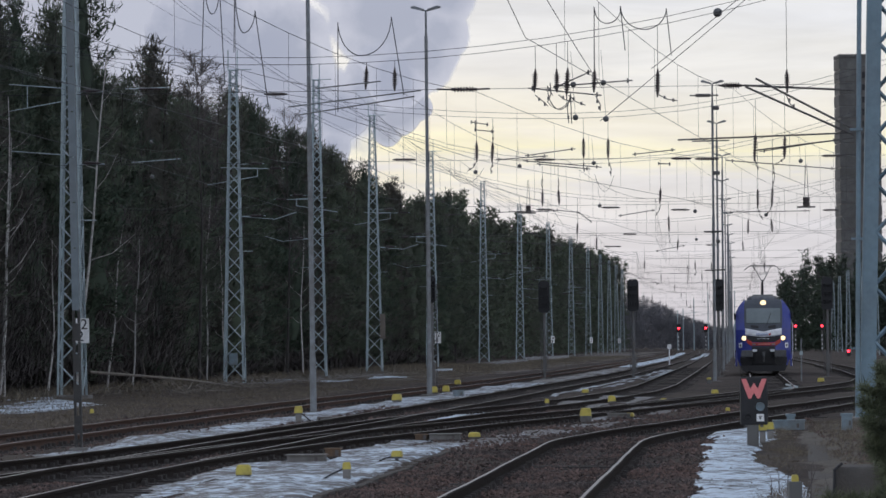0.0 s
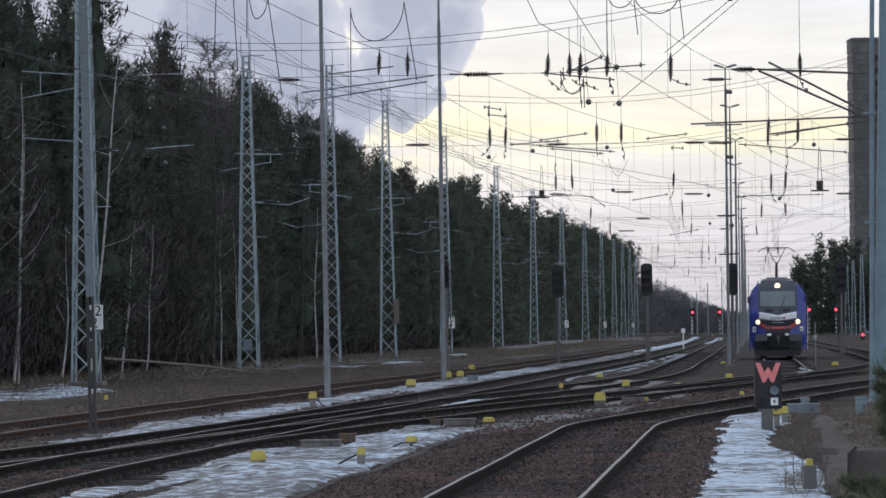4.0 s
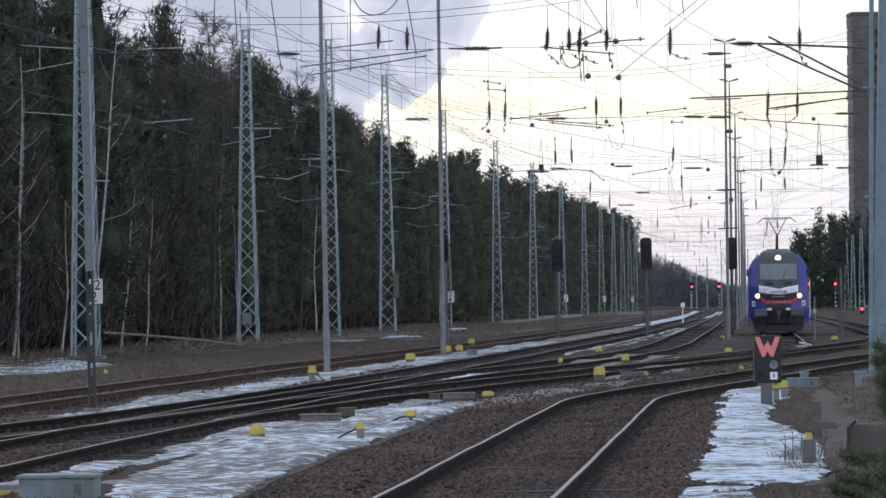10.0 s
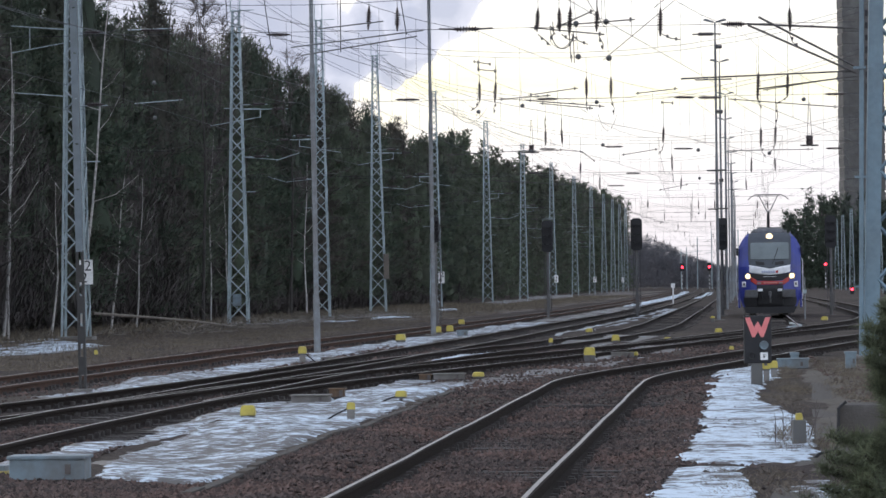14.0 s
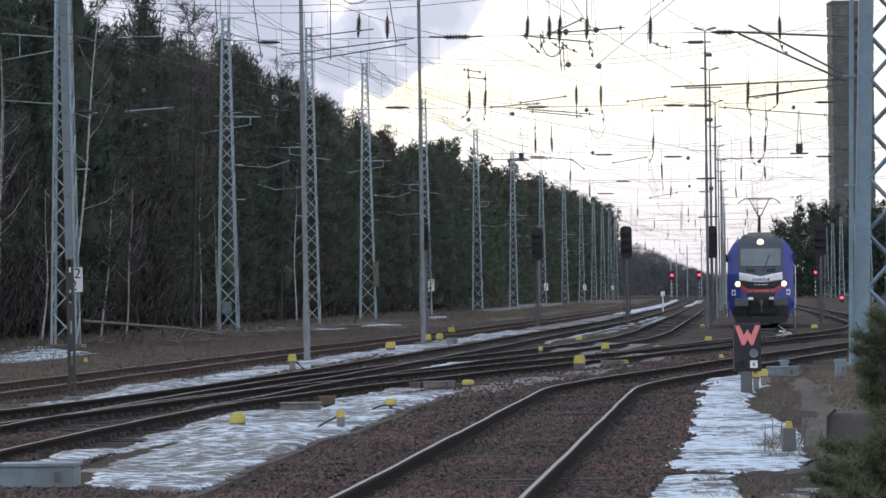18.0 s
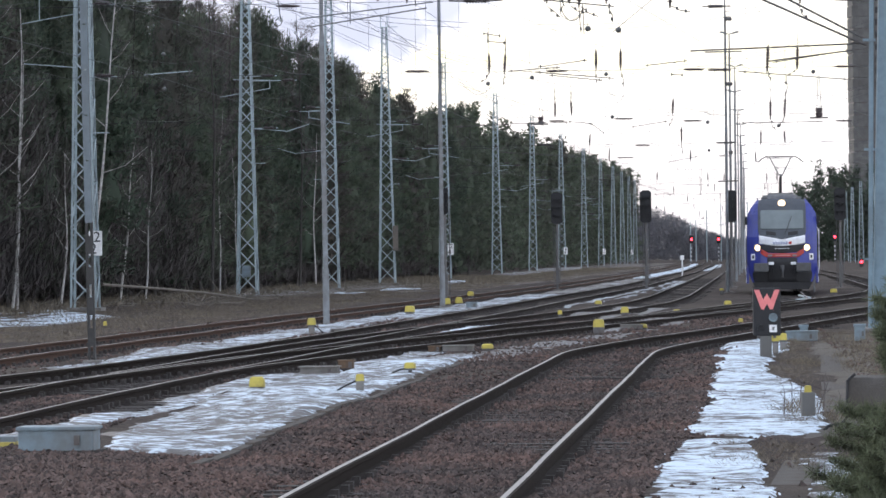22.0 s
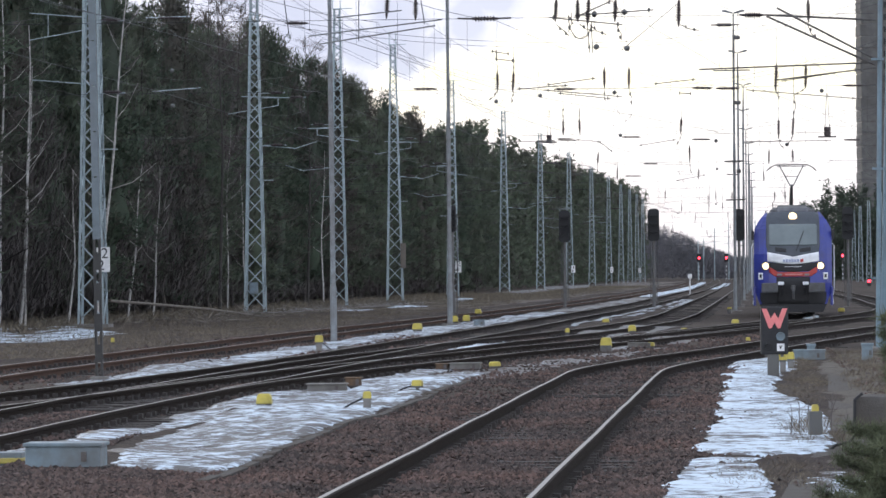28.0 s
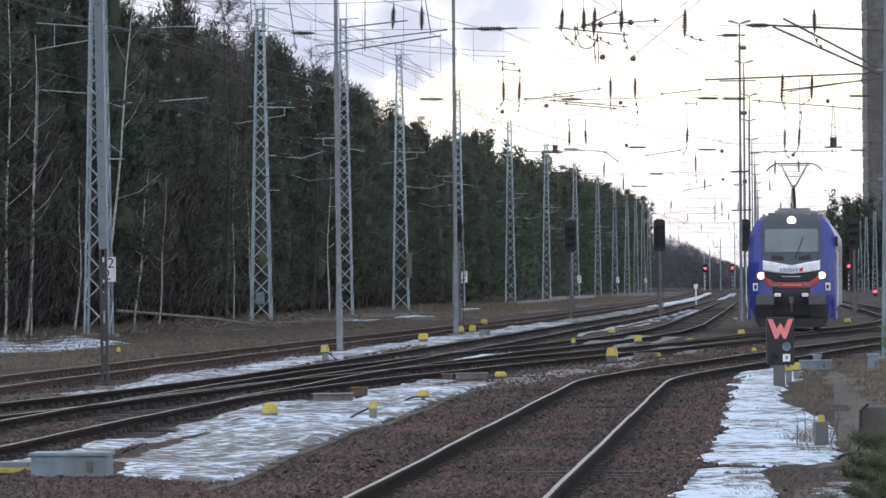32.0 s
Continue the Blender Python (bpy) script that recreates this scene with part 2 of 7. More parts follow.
VERGE = material("dry_grass_and_earth", (0.215, 0.188, 0.165), (0.105, 0.090, 0.079), 1.3, 0.95, bump=0.6, bump_scale=6, gloss=0.1, stretch=(1, 0.35, 1), grime=(0.21, 0.205, 0.205), grime_scale=0.22, grime_amount=0.6)
YELLOW = material("yellow_plastic_cap", (0.54, 0.445, 0.085), (0.40, 0.325, 0.06), 8, 0.55, grime=(0.22, 0.18, 0.08), grime_scale=5, grime_amount=0.5)
DARK_CONCRETE = material("sooty_concrete", (0.15, 0.148, 0.14), (0.095, 0.093, 0.09), 0.6, 0.9, grime=(0.07, 0.066, 0.06), grime_scale=0.12, grime_amount=0.7)
CONCRETE = material("weathered_concrete", (0.22, 0.21, 0.195), (0.14, 0.132, 0.124), 7, 0.9, bump=0.3, grime=(0.12, 0.11, 0.10), grime_scale=1.2, grime_amount=0.6)
GREY_BOX = material("grey_enamel_box", (0.18, 0.24, 0.275), (0.14, 0.185, 0.21), 5, 0.55, grime=(0.12, 0.10, 0.085), grime_scale=2.5, grime_amount=0.5)
BLACK = material("matt_black_paint", (0.022, 0.022, 0.024), (0.014, 0.014, 0.016), 8, 0.7)
WHITE = material("white_enamel", (0.86, 0.86, 0.85), (0.76, 0.76, 0.75), 6, 0.5, grime=(0.45, 0.43, 0.40), grime_scale=3, grime_amount=0.3)
INK = material("black_lettering", (0.02, 0.02, 0.02), (0.03, 0.03, 0.03), 8, 0.6)
W_RED = material("pink_red_reflector", (0.78, 0.24, 0.23), (0.70, 0.18, 0.18), 12, 0.45)
RED_GLOW = glow("red_lamp", (1.0, 0.03, 0.05), 5.0)
HEAD_GLOW = glow("warm_headlamp", (1.0, 0.76, 0.44), 1.3)


# ---- mesh helpers ----
def part(name, bm, mat, parent=None, label="", smooth=False):
    mesh = bpy.data.meshes.new(name)
    bm.to_mesh(mesh)
    bm.free()
    for m in mat if isinstance(mat, (list, tuple)) else [mat]:
        mesh.materials.append(m)
    if smooth:
        mesh.polygons.foreach_set("use_smooth", [True] * len(mesh.polygons))
    ob = new(name, mesh)
    ob.parent = parent
    return tagged(ob, label)


def raw(name, verts, faces, mat, parent=None, label="", smooth=False):
    mesh = bpy.data.meshes.new(name)
    mesh.from_pydata(verts, [], faces)
    for m in mat if isinstance(mat, (list, tuple)) else [mat]:
        mesh.materials.append(m)
    if smooth:
        mesh.polygons.foreach_set("use_smooth", [True] * len(mesh.polygons))
    ob = new(name, mesh)
    ob.parent = parent
    return tagged(ob, label)


def thing(name, m, label, category, group="", kind=""):
    ob = new(name)
    ob.matrix_basis = m if isinstance(m, Matrix) else Matrix.Translation(m)
    return tagged(ob, label, category, group, kind)


def box(bm, c, s, bevel=0.0, m=None):
    made = bmesh.ops.create_cube(bm, size=1)["verts"]
    bmesh.ops.scale(bm, vec=s, verts=made)
    if bevel:
        edges = list({e for v in made for e in v.link_edges})
        made = bmesh.ops.bevel(bm, geom=edges, offset=bevel, segments=2, affect="EDGES", profile=0.6)["verts"]
    if m is not None:
        bmesh.ops.transform(bm, matrix=m, verts=made)
    bmesh.ops.translate(bm, vec=c, verts=made)
    return made


def boxes(*items, bevel=0.0):
    bm = bmesh.new()
    for c, s in items:
        box(bm, c, s, bevel)
    return bm


def tube(bm, points, r, n=5, caps=True):
    """A round bar along points; r is one radius or one for each point."""
    pts = [Vector(p) for p in points]
    rings = []
    for i, p in enumerate(pts):
        d = (pts[min(i + 1, len(pts) - 1)] - pts[max(i - 1, 0)]).normalized()
        u = d.cross(Vector((0, 0, 1)) if abs(d.z) < 0.95 else Vector((0, 1, 0))).normalized()
        v = d.cross(u)
        rr = r[i] if isinstance(r, (list, tuple)) else r
        rings.append([bm.verts.new(p + (u * math.cos(2 * math.pi * k / n) + v * math.sin(2 * math.pi * k / n)) * rr) for k in range(n)])
    for a, b in zip(rings, rings[1:]):
        for k in range(n):
            bm.faces.new((a[k], a[(k + 1) % n], b[(k + 1) % n], b[k]))
    if caps and n > 2:
        bm.faces.new(rings[0][::-1])
        bm.faces.new(rings[-1])
    return bm


def turned(bm, profile, n=12, at=(0, 0, 0), m=None):
    """A solid of revolution about z from (radius, height) pairs."""
    rings = []
    for r, z in profile:
        rings.append([bm.verts.new(Vector((r * math.cos(2 * math.pi * k / n), r * math.sin(2 * math.pi * k / n), z))) for k in range(n)])
    for a, b in zip(rings, rings[1:]):
        for k in range(n):
            bm.faces.new((a[k], a[(k + 1) % n], b[(k + 1) % n], b[k]))
    bm.faces.new(rings[0][::-1])
    bm.faces.new(rings[-1])
    made = [v for ring in rings for v in ring]
    if m is not None:
        bmesh.ops.transform(bm, matrix=m, verts=made)
    bmesh.ops.translate(bm, vec=at, verts=made)
    return made


def prism(bm, outline, y0, y1, m=None):
    """An outline in x and z, drawn out along y."""
    a = [bm.verts.new((x, y0, z)) for x, z in outline]
    b = [bm.verts.new((x, y1, z)) for x, z in outline]
    n = len(a)
    for k in range(n):
        bm.faces.new((a[k], a[(k + 1) % n], b[(k + 1) % n], b[k]))
    bm.faces.new(a[::-1])
    bm.faces.new(b)
    if m is not None:
        bmesh.ops.transform(bm, matrix=m, verts=a + b)
    bmesh.ops.recalc_face_normals(bm, faces=bm.faces[:])
    return a + b


def glide(points, step, ease=3.0):
    """A line through plan points with its corners eased over some metres, cut at even steps: places and unit headings."""
    p = np.array(points, float)
    s = np.concatenate([[0], np.cumsum(np.linalg.norm(np.diff(p, axis=0), axis=1))])
    at = np.arange(0, s[-1] + 0.01, step)
    q = np.stack([np.interp(at, s, p[:, 0]), np.interp(at, s, p[:, 1])], 1)
    half = int(2.5 * ease / step)
    w = np.exp(-0.5 * (np.arange(-half, half + 1) * step / ease) ** 2)
    w /= w.sum()
    pad = np.vstack([q[0] - (q[1] - q[0]) * np.arange(half, 0, -1)[:, None], q, q[-1] + (q[-1] - q[-2]) * np.arange(1, half + 1)[:, None]])
    q = np.stack([np.convolve(pad[:, k], w, "valid") for k in (0, 1)], 1)
    t = np.gradient(q, axis=0)
    return q, t / np.linalg.norm(t, axis=1)[:, None]

# ---- the plan of the tracks: centre lines, metres across and ahead; rail tops lie at 0 ----
TRACKS = {
    "near": [(-2.43, 12), (-2.43, 75.5), (-2.18, 79.5), (-1.82, 83.6), (-1.45, 87), (-1.02, 90.6), (-0.2, 98), (0.66, 106), (1.6, 114.5), (3.0, 126), (4.6, 139), (6.6, 158), (8.6, 185), (9.6, 225), (9.8, 300)],
    "diagonal": [(-8.5, 20), (-8.5, 60), (-8.25, 68), (-7.6, 76), (-6.6, 85), (-5.6, 93.5), (-3.0, 114), (-0.7, 132), (1.6, 150.5), (3.6, 167), (5.2, 186), (6.2, 212), (6.4, 260), (6.2, 330), (5.6, 450), (3, 800)],
    "middle": [(-8.45, 64), (-8.1, 84), (-7.0, 104), (-5.6, 120), (-4.4, 137), (-3.6, 155), (-3.3, 178), (-3.3, 270), (-3.4, 420), (-4.6, 720), (-9, 1200)],
    "inner": [(-13.6, 24), (-11.7, 42), (-10.15, 58), (-9.1, 74), (-8.5, 92), (-8.2, 112), (-7.8, 135), (-7.55, 160), (-7.0, 200), (-6.45, 245), (-6.2, 330), (-6.1, 430), (-7.4, 720), (-12, 1200)],
    "outer": [(-13.2, 20), (-13.2, 80), (-12.95, 108), (-12.65, 130), (-11.95, 165), (-11.2, 205), (-10.75, 255), (-10.2, 350), (-10.2, 500), (-12, 800), (-17, 1200)],
    "engine": [(-3.2, 113), (-1.15, 133), (0.2, 145), (0.75, 151), (1.02, 157), (1.15, 163), (1.17, 170), (1.17, 450), (0, 800), (-5, 1200)],
}
WORD = {"near": "rust-brown rails on brown ballast, curving to the crossing", "diagonal": "rails that run obliquely over the yard through the points",
        "middle": "rails from the points to the far end of the yard", "inner": "rails along the snow strip with points in them",
        "outer": "rusty outermost rails beside the pine forest", "engine": "rails under the blue locomotive joining the oblique track"}
LINES = {k: glide(v, 0.5, 1.6 if k == "near" else 3.0) for k, v in TRACKS.items()}


def ground_z(x, y):
    """Height of the bare ground: a level yard, a little lower towards the forest."""
    x, y = np.asarray(x, float), np.asarray(y, float)
    fall = np.clip((-15.0 - x) / 5.0, 0, 1) * 0.12
    swell = 0.018 * np.sin(x * 1.7 + 0.31 * y) + 0.015 * np.sin(0.83 * y - x * 0.6) + 0.012 * np.sin(0.37 * y + 2.1 * x)
    return -0.125 - fall + swell


def bed_z(x, y):
    """Height of the ground with the ballast scooped out along the rails and heaped beside the sleepers."""
    x, y = np.asarray(x, float), np.asarray(y, float)
    near = np.full(np.broadcast(x, y).shape, 9.0)
    for q, _ in LINES.values():
        c = np.interp(y, q[:, 1], q[:, 0], 999, 999)
        near = np.minimum(near, np.abs(x - c))
    close = y < 330
    q = LINES["diagonal"][0]
    off = x - np.interp(y, q[:, 1], q[:, 0], 999, 999)
    hollow = 0.085 * np.clip((off - 0.9) / 0.2, 0, 1) * np.clip((1.75 - off) / 0.3, 0, 1) * np.clip((86 - y) / 8, 0, 1)
    return ground_z(x, y) - hollow + close * (0.02 * np.exp(-((near - 1.6) / 0.22) ** 2) - 0.035 * np.clip((1.36 - near) / 0.12, 0, 1))


def build_ground():
    xs = np.concatenate([[-3000, -1200, -500, -250, -120, -70, -50, -42, -36, -32, -29, -27], np.arange(-25, -16, 0.6), np.arange(-16, 3.0, 0.16), np.arange(3, 14, 0.8), [16, 20, 26, 35, 50, 80, 150, 300, 700, 1500, 3000]])
    ys = np.concatenate([[-300, -80, -20, 0, 10, 20, 24], np.arange(26, 70, 0.35), np.arange(70, 130, 0.7), np.arange(130, 260, 1.6), np.arange(260, 420, 5), [430, 460, 500, 560, 640, 740, 860, 1000, 1300, 1800, 2600, 4800]])
    gx, gy = np.meshgrid(xs, ys)
    rng = np.random.default_rng(3)
    z = bed_z(gx, gy) + rng.normal(0, 0.008, gx.shape) * (np.abs(gx + 6) < 12) * (gy < 260)
    nx = len(xs)
    verts = np.stack([gx.ravel(), gy.ravel(), z.ravel()], 1).tolist()
    faces = [(j * nx + i, j * nx + i + 1, (j + 1) * nx + i + 1, (j + 1) * nx + i) for j in range(len(ys) - 1) for i in range(nx - 1)]
    ob = raw("ground", verts, faces, GROUND, smooth=True)
    tagged(ob, "brown earth and ballast of a railway yard", "ground", kind="structure")


build_ground()

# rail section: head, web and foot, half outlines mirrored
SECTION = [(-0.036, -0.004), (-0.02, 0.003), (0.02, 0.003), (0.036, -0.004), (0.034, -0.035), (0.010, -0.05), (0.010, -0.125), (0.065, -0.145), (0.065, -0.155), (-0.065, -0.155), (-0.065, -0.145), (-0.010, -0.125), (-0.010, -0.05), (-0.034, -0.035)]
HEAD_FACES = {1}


def build_rail(name, q, t, side, parent, head, web):
    """One rail beside the centre line q, at half the gauge to that side; worn track waves a little."""
    w = 0.0015 * np.sin(q[:, 1] * 0.41 + 3 * side) + 0.002 * np.sin(q[:, 1] * 1.13 + side)
    u = 0.003 * np.sin(q[:, 1] * 0.47 + 2 * side) + 0.001 * np.sin(q[:, 1] * 1.3)
    n = np.stack([t[:, 1], -t[:, 0]], 1)
    c = q + n * (side * 0.752 + w)[:, None]
    k = len(SECTION)
    verts = [(c[i, 0] + n[i, 0] * x, c[i, 1] + n[i, 1] * x, z + u[i]) for i in range(len(c)) for x, z in SECTION]
    faces, marks = [], []
    for i in range(len(c) - 1):
        for j in range(k):
            faces.append((i * k + j, i * k + (j + 1) % k, (i + 1) * k + (j + 1) % k, (i + 1) * k + j))
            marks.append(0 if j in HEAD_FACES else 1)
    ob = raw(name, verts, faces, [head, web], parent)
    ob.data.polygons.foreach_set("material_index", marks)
    return ob


def thin(q, t):
    """Fewer cuts far away."""
    keep = [i for i in range(len(q)) if q[i, 1] < 130 or i % (4 if q[i, 1] < 300 else 16) == 0 or i == len(q) - 1]
    return q[keep], t[keep]


TRACK_OB = {}
for key, line in TRACKS.items():
    track = thing("track", (0, 0, 0), WORD[key], "railway track", "tracks of the yard", "structure")
    TRACK_OB[key] = track
    q, t = thin(*LINES[key])
    for side in (-1, 1):
        build_rail("rail", q, t, side, track, RAIL_SHINE if key == "near" else RAIL_HEAD, RAIL_BROWN if key == "outer" else RAIL_RUST_SHADE)

# ---- lattice masts of the overhead line ----
def lattice_mast(height, base, top, m, label, leg=0.085, split=False):
    """Four tapering angle legs, zigzag bars on each face, a cap plate and a concrete foot."""
    mast = thing("lattice_mast", m, label, "overhead line mast", "lattice masts along the forest")
    def half(z):
        return (base + (top - base) * z / height) / 2
    for sx in (-1, 1):
        for sy in (-1, 1):
            bm = bmesh.new()
            for (wx, wy) in ((leg, 0.018), (0.018, leg)):
                ring = []
                for z in (0, height):
                    h = half(z)
                    ring.append([bm.verts.new((sx * (h - a), sy * (h - b), z)) for a, b in ((0, 0), (wx, 0), (wx, wy), (0, wy))])
                for k in range(4):
                    bm.faces.new((ring[0][k], ring[0][(k + 1) % 4], ring[1][(k + 1) % 4], ring[1][k]))
                bm.faces.new(ring[1])
            part("leg", bm, GALV, mast)
    for face in range(4):
        bm = None if split else bmesh.new()
        z, flip = 0.35, face % 2
        turn = Matrix.Rotation(math.pi / 2 * face, 3, "Z")
        while z < height - 0.3:
            step = max(0.45, half(z) * 2 * 0.95)
            z2 = min(z + step, height - 0.1)
            a, b = half(z) - 0.03, half(z2) - 0.03
            p = turn @ Vector(((-a if flip else a), -half(z) + 0.01, z))
            r = turn @ Vector(((b if flip else -b), -half(z2) + 0.01, z2))
            if split:
                bar = bmesh.new()
                tube(bar, (p, r), 0.03, 4)
                part("lacing_bar", bar, GALV, mast)
            else:
                tube(bm, (p, r), 0.03, 4)
            z, flip = z2, not flip
        if not split:
            tagged(part("lacing", bm, GALV, mast), kind="stuff")
    part("cap_plate", boxes(((0, 0, height), (top + 0.06, top + 0.06, 0.05))), GALV, mast)
    part("foundation", boxes(((0, 0, -0.05), (base + 0.35, base + 0.35, 0.34)), bevel=0.03), CONCRETE, mast)
    return mast


MAST_X = -25.0
MASTS = [(168, 18.4, 1.02), (220, 15.4, 1.04), (266, 17.6, 0.98), (308, 17.6, 1.15), (366, 17.6, 1.0), (440, 17.8, 1.05), (512, 17.8, 1.0), (590, 17.8, 1.05), (668, 17.8, 1.05),
         (742, 17.8, 1.05), (806, 17.8, 1.05), (862, 17.8, 1.05), (912, 17.8, 1.05), (955, 17.8, 1.05)]
MAST_SHIFT = {220: 0.28, 266: 0.09}
MAST_OBS = []
for y, height, base in MASTS:
    MAST_OBS.append(lattice_mast(height, base, 0.40, pose(MAST_X + MAST_SHIFT.get(y, 0.0), y, -0.25, 0, random.uniform(-0.25, 0.25), 0), "tall pale grey-green lattice steel mast at the forest edge", split=y < 460))

POLE_BLACK = material("black_pole_steel", (0.045, 0.043, 0.041), (0.028, 0.027, 0.026), 7, 0.7)
POLE_BLUE = material("blue_grey_pole_paint", (0.155, 0.19, 0.21), (0.12, 0.145, 0.16), 6, 0.65, grime=(0.13, 0.135, 0.135), grime_scale=0.5, grime_amount=0.5)


# ---- poles, lamps and signals between the tracks ----
def battened_pole(m, height, width, label):
    """Two steel channels joined by batten plates, on a concrete foot."""
    pole = thing("steel_pole", m, label, "pole", "poles between the tracks")
    for s in (-1, 1):
        part("channel", boxes(((s * width * 0.36, 0, height / 2 + 1.2), (width * 0.28, width * 0.8, height - 2.4))), POLE_BLUE, pole)
        part("channel", boxes(((s * width * 0.36, 0, 1.2), (width * 0.30, width * 0.84, 2.4))), POLE_BLACK, pole, "dark lower channel")
    k = 0
    z = 0.45
    while z < height:
        tall = 0.30 if z < 2.6 else 0.75
        part("batten_plate", boxes(((0, -width * 0.405, z), (width * 0.94, 0.012, tall))), POLE_BLACK if z < 2.4 else POLE_BLUE, pole)
        z += tall + (0.22 if z < 2.6 else 0.02)
    part("foundation", boxes(((0, 0, -0.12), (width * 2.4, width * 2.4, 0.36)), bevel=0.03), CONCRETE, pole)
    return pole


def lamp_pole(m, height, r, label, arm=0.52):
    """A stepped round pole with two flat lamp heads held a little upward."""
    pole = thing("yard_lamp", m, label, "street lamp", "yard lamps")
    bm = bmesh.new()
    turned(bm, [(r, 0), (r, height * 0.55), (r * 0.78, height * 0.56), (r * 0.78, height * 0.93), (r * 0.55, height * 0.935), (r * 0.5, height)], 10)
    part("shaft", bm, MAST_DARK, pole)
    bm = bmesh.new()
    turned(bm, [(r * 1.25, 0), (r * 1.25, 1.4), (r, 1.5)], 10)
    part("sleeve", bm, MAST_DARK, pole)
    for s in (-1, 1):
        bm = bmesh.new()
        prism(bm, [(s * 0.04, 0.0), (s * arm, 0.11), (s * arm, 0.16), (s * (arm - 0.12), 0.19), (s * 0.06, 0.07)], -0.11, 0.11)
        head = part("lamp_head", bm, MAST_DARK, pole)
        head.location = (0, 0, height - 0.04)
    part("foundation", boxes(((0, 0, -0.12), (0.6, 0.6, 0.3)), bevel=0.03), CONCRETE, pole)
    return pole


battened_pole(pose(-11.20, 76, -0.13, 0, -0.78, 0), 9.2, 0.125, "grey steel pole of two channels with batten plates")
lamp_pole(pose(-11.10, 117, -0.13, 0, -0.35, 0), 13.6, 0.068, "tall grey lamp pole beside the snow strip")
lamp_pole(pose(-10.90, 158, -0.13, 0, -0.1, 0), 13.5, 0.075, "tall grey lamp pole with two flat heads")
first = lamp_pole(pose(-1.2, 205, -0.13), 13.5, 0.068, "tall grey lamp pole in a long row")
for i, y in enumerate((242, 284, 328, 372, 412, 452, 492, 534, 578, 624)):
    copy_thing(first, pose(-1.2 + 0.1 * math.sin(i * 2.1), y, -0.13, 0, 0.15 * math.sin(i * 1.7), 4 * i))


row = thing("row_fittings", (0, 0, 0), "dark insulators and clamps strung past the row of lamp poles", "insulator")
bm = bmesh.new()
turned(bm, [(0.03, 0), (0.03, 0.25), (0.075, 0.28), (0.075, 0.92), (0.03, 0.95), (0.03, 1.3)], 8, (-2.22, 204.8, 12.82), Matrix.Rotation(math.pi / 2, 4, "Y"))
part("insulator", bm, DARK_STEEL, row)
for x, z, w in ((-1.04, 12.24, 0.30), (-1.05, 9.3, 0.34), (-1.0, 6.2, 0.2)):
    part("clamp", boxes(((x, 204.8, z), (w, 0.2, 0.17)), bevel=0.05), DARK_STEEL, row)
for x0, x1, z in ((-2.13, -0.46, 10.75), (-1.65, -0.75, 6.65), (-1.6, -0.7, 4.9)):
    bm = bmesh.new()
    tube(bm, ((x0, 204.8, z), (x1, 204.8, z + 0.02)), 0.035, 6)
    part("cross_bar", bm, DARK_STEEL, row)


def light_signal(m, label, post, head, lamp=None, hood=True):
    """A black signal head with hooded lenses on a post with a ladder, a relay box and a concrete foot."""
    sig = thing("light_signal", m, label, "railway signal", "light signals")
    bm = bmesh.new()
    turned(bm, [(0.075, 0), (0.075, post + 0.2)], 10)
    part("post", bm, DARK_STEEL, sig)
    w, h = head
    c = min(0.12, w * 0.2)
    bm = bmesh.new()
    prism(bm, [(-w / 2, c), (-w / 2 + c, 0), (w / 2 - c, 0), (w / 2, c), (w / 2, h - c), (w / 2 - c, h), (-w / 2 + c, h), (-w / 2, h - c)], -0.08, 0.10)
    board = part("head", bm, BLACK, sig)
    board.location = (0, 0, post)
    for k in range(3):
        for s in (-1, 1):
            bm = bmesh.new()
            turned(bm, [(0.085, 0), (0.085, 0.16), (0.075, 0.16), (0.07, 0.02)], 10, m=Matrix.Rotation(math.pi / 2, 4, "X"))
            lens = part("lens_hood", bm, BLACK, board)
            lens.location = (s * w * 0.23, -0.08, h * (0.25 + 0.25 * k))
    bm = bmesh.new()
    for s in (-1, 1):
        tube(bm, ((s * 0.17, 0.2, 0.2), (s * 0.17, 0.2, post + h * 0.7)), 0.018, 4)
    for k in range(int((post + h * 0.6) / 0.3)):
        tube(bm, ((-0.17, 0.2, 0.4 + 0.3 * k), (0.17, 0.2, 0.4 + 0.3 * k)), 0.012, 4)
    part("ladder", bm, DARK_STEEL, sig)
    part("relay_box", boxes(((0.02, -0.02, 0.75), (0.20, 0.2, 0.8)), bevel=0.02), DARK_STEEL, sig)
    part("foundation", boxes(((0, 0, -0.1), (0.5, 0.5, 0.3)), bevel=0.03), CONCRETE, sig)
    return sig


one = light_signal(pose(-9.91, 228, -0.13), "dark unlit signal with a black head on a grey post", 3.35, (0.56, 1.60))
copy_thing(one, pose(-5.35, 225, -0.13))
copy_thing(one, pose(-1.13, 228, -0.13))
copy_thing(one, pose(4.25, 224, -0.13))
light_signal(pose(-11.12, 162.5, -0.13), "small unlit signal with a narrow black head", 3.28, (0.30, 0.95))


L_BAND = material("dusty_white_band", (0.52, 0.52, 0.53), (0.42, 0.42, 0.42), 6, 0.7)


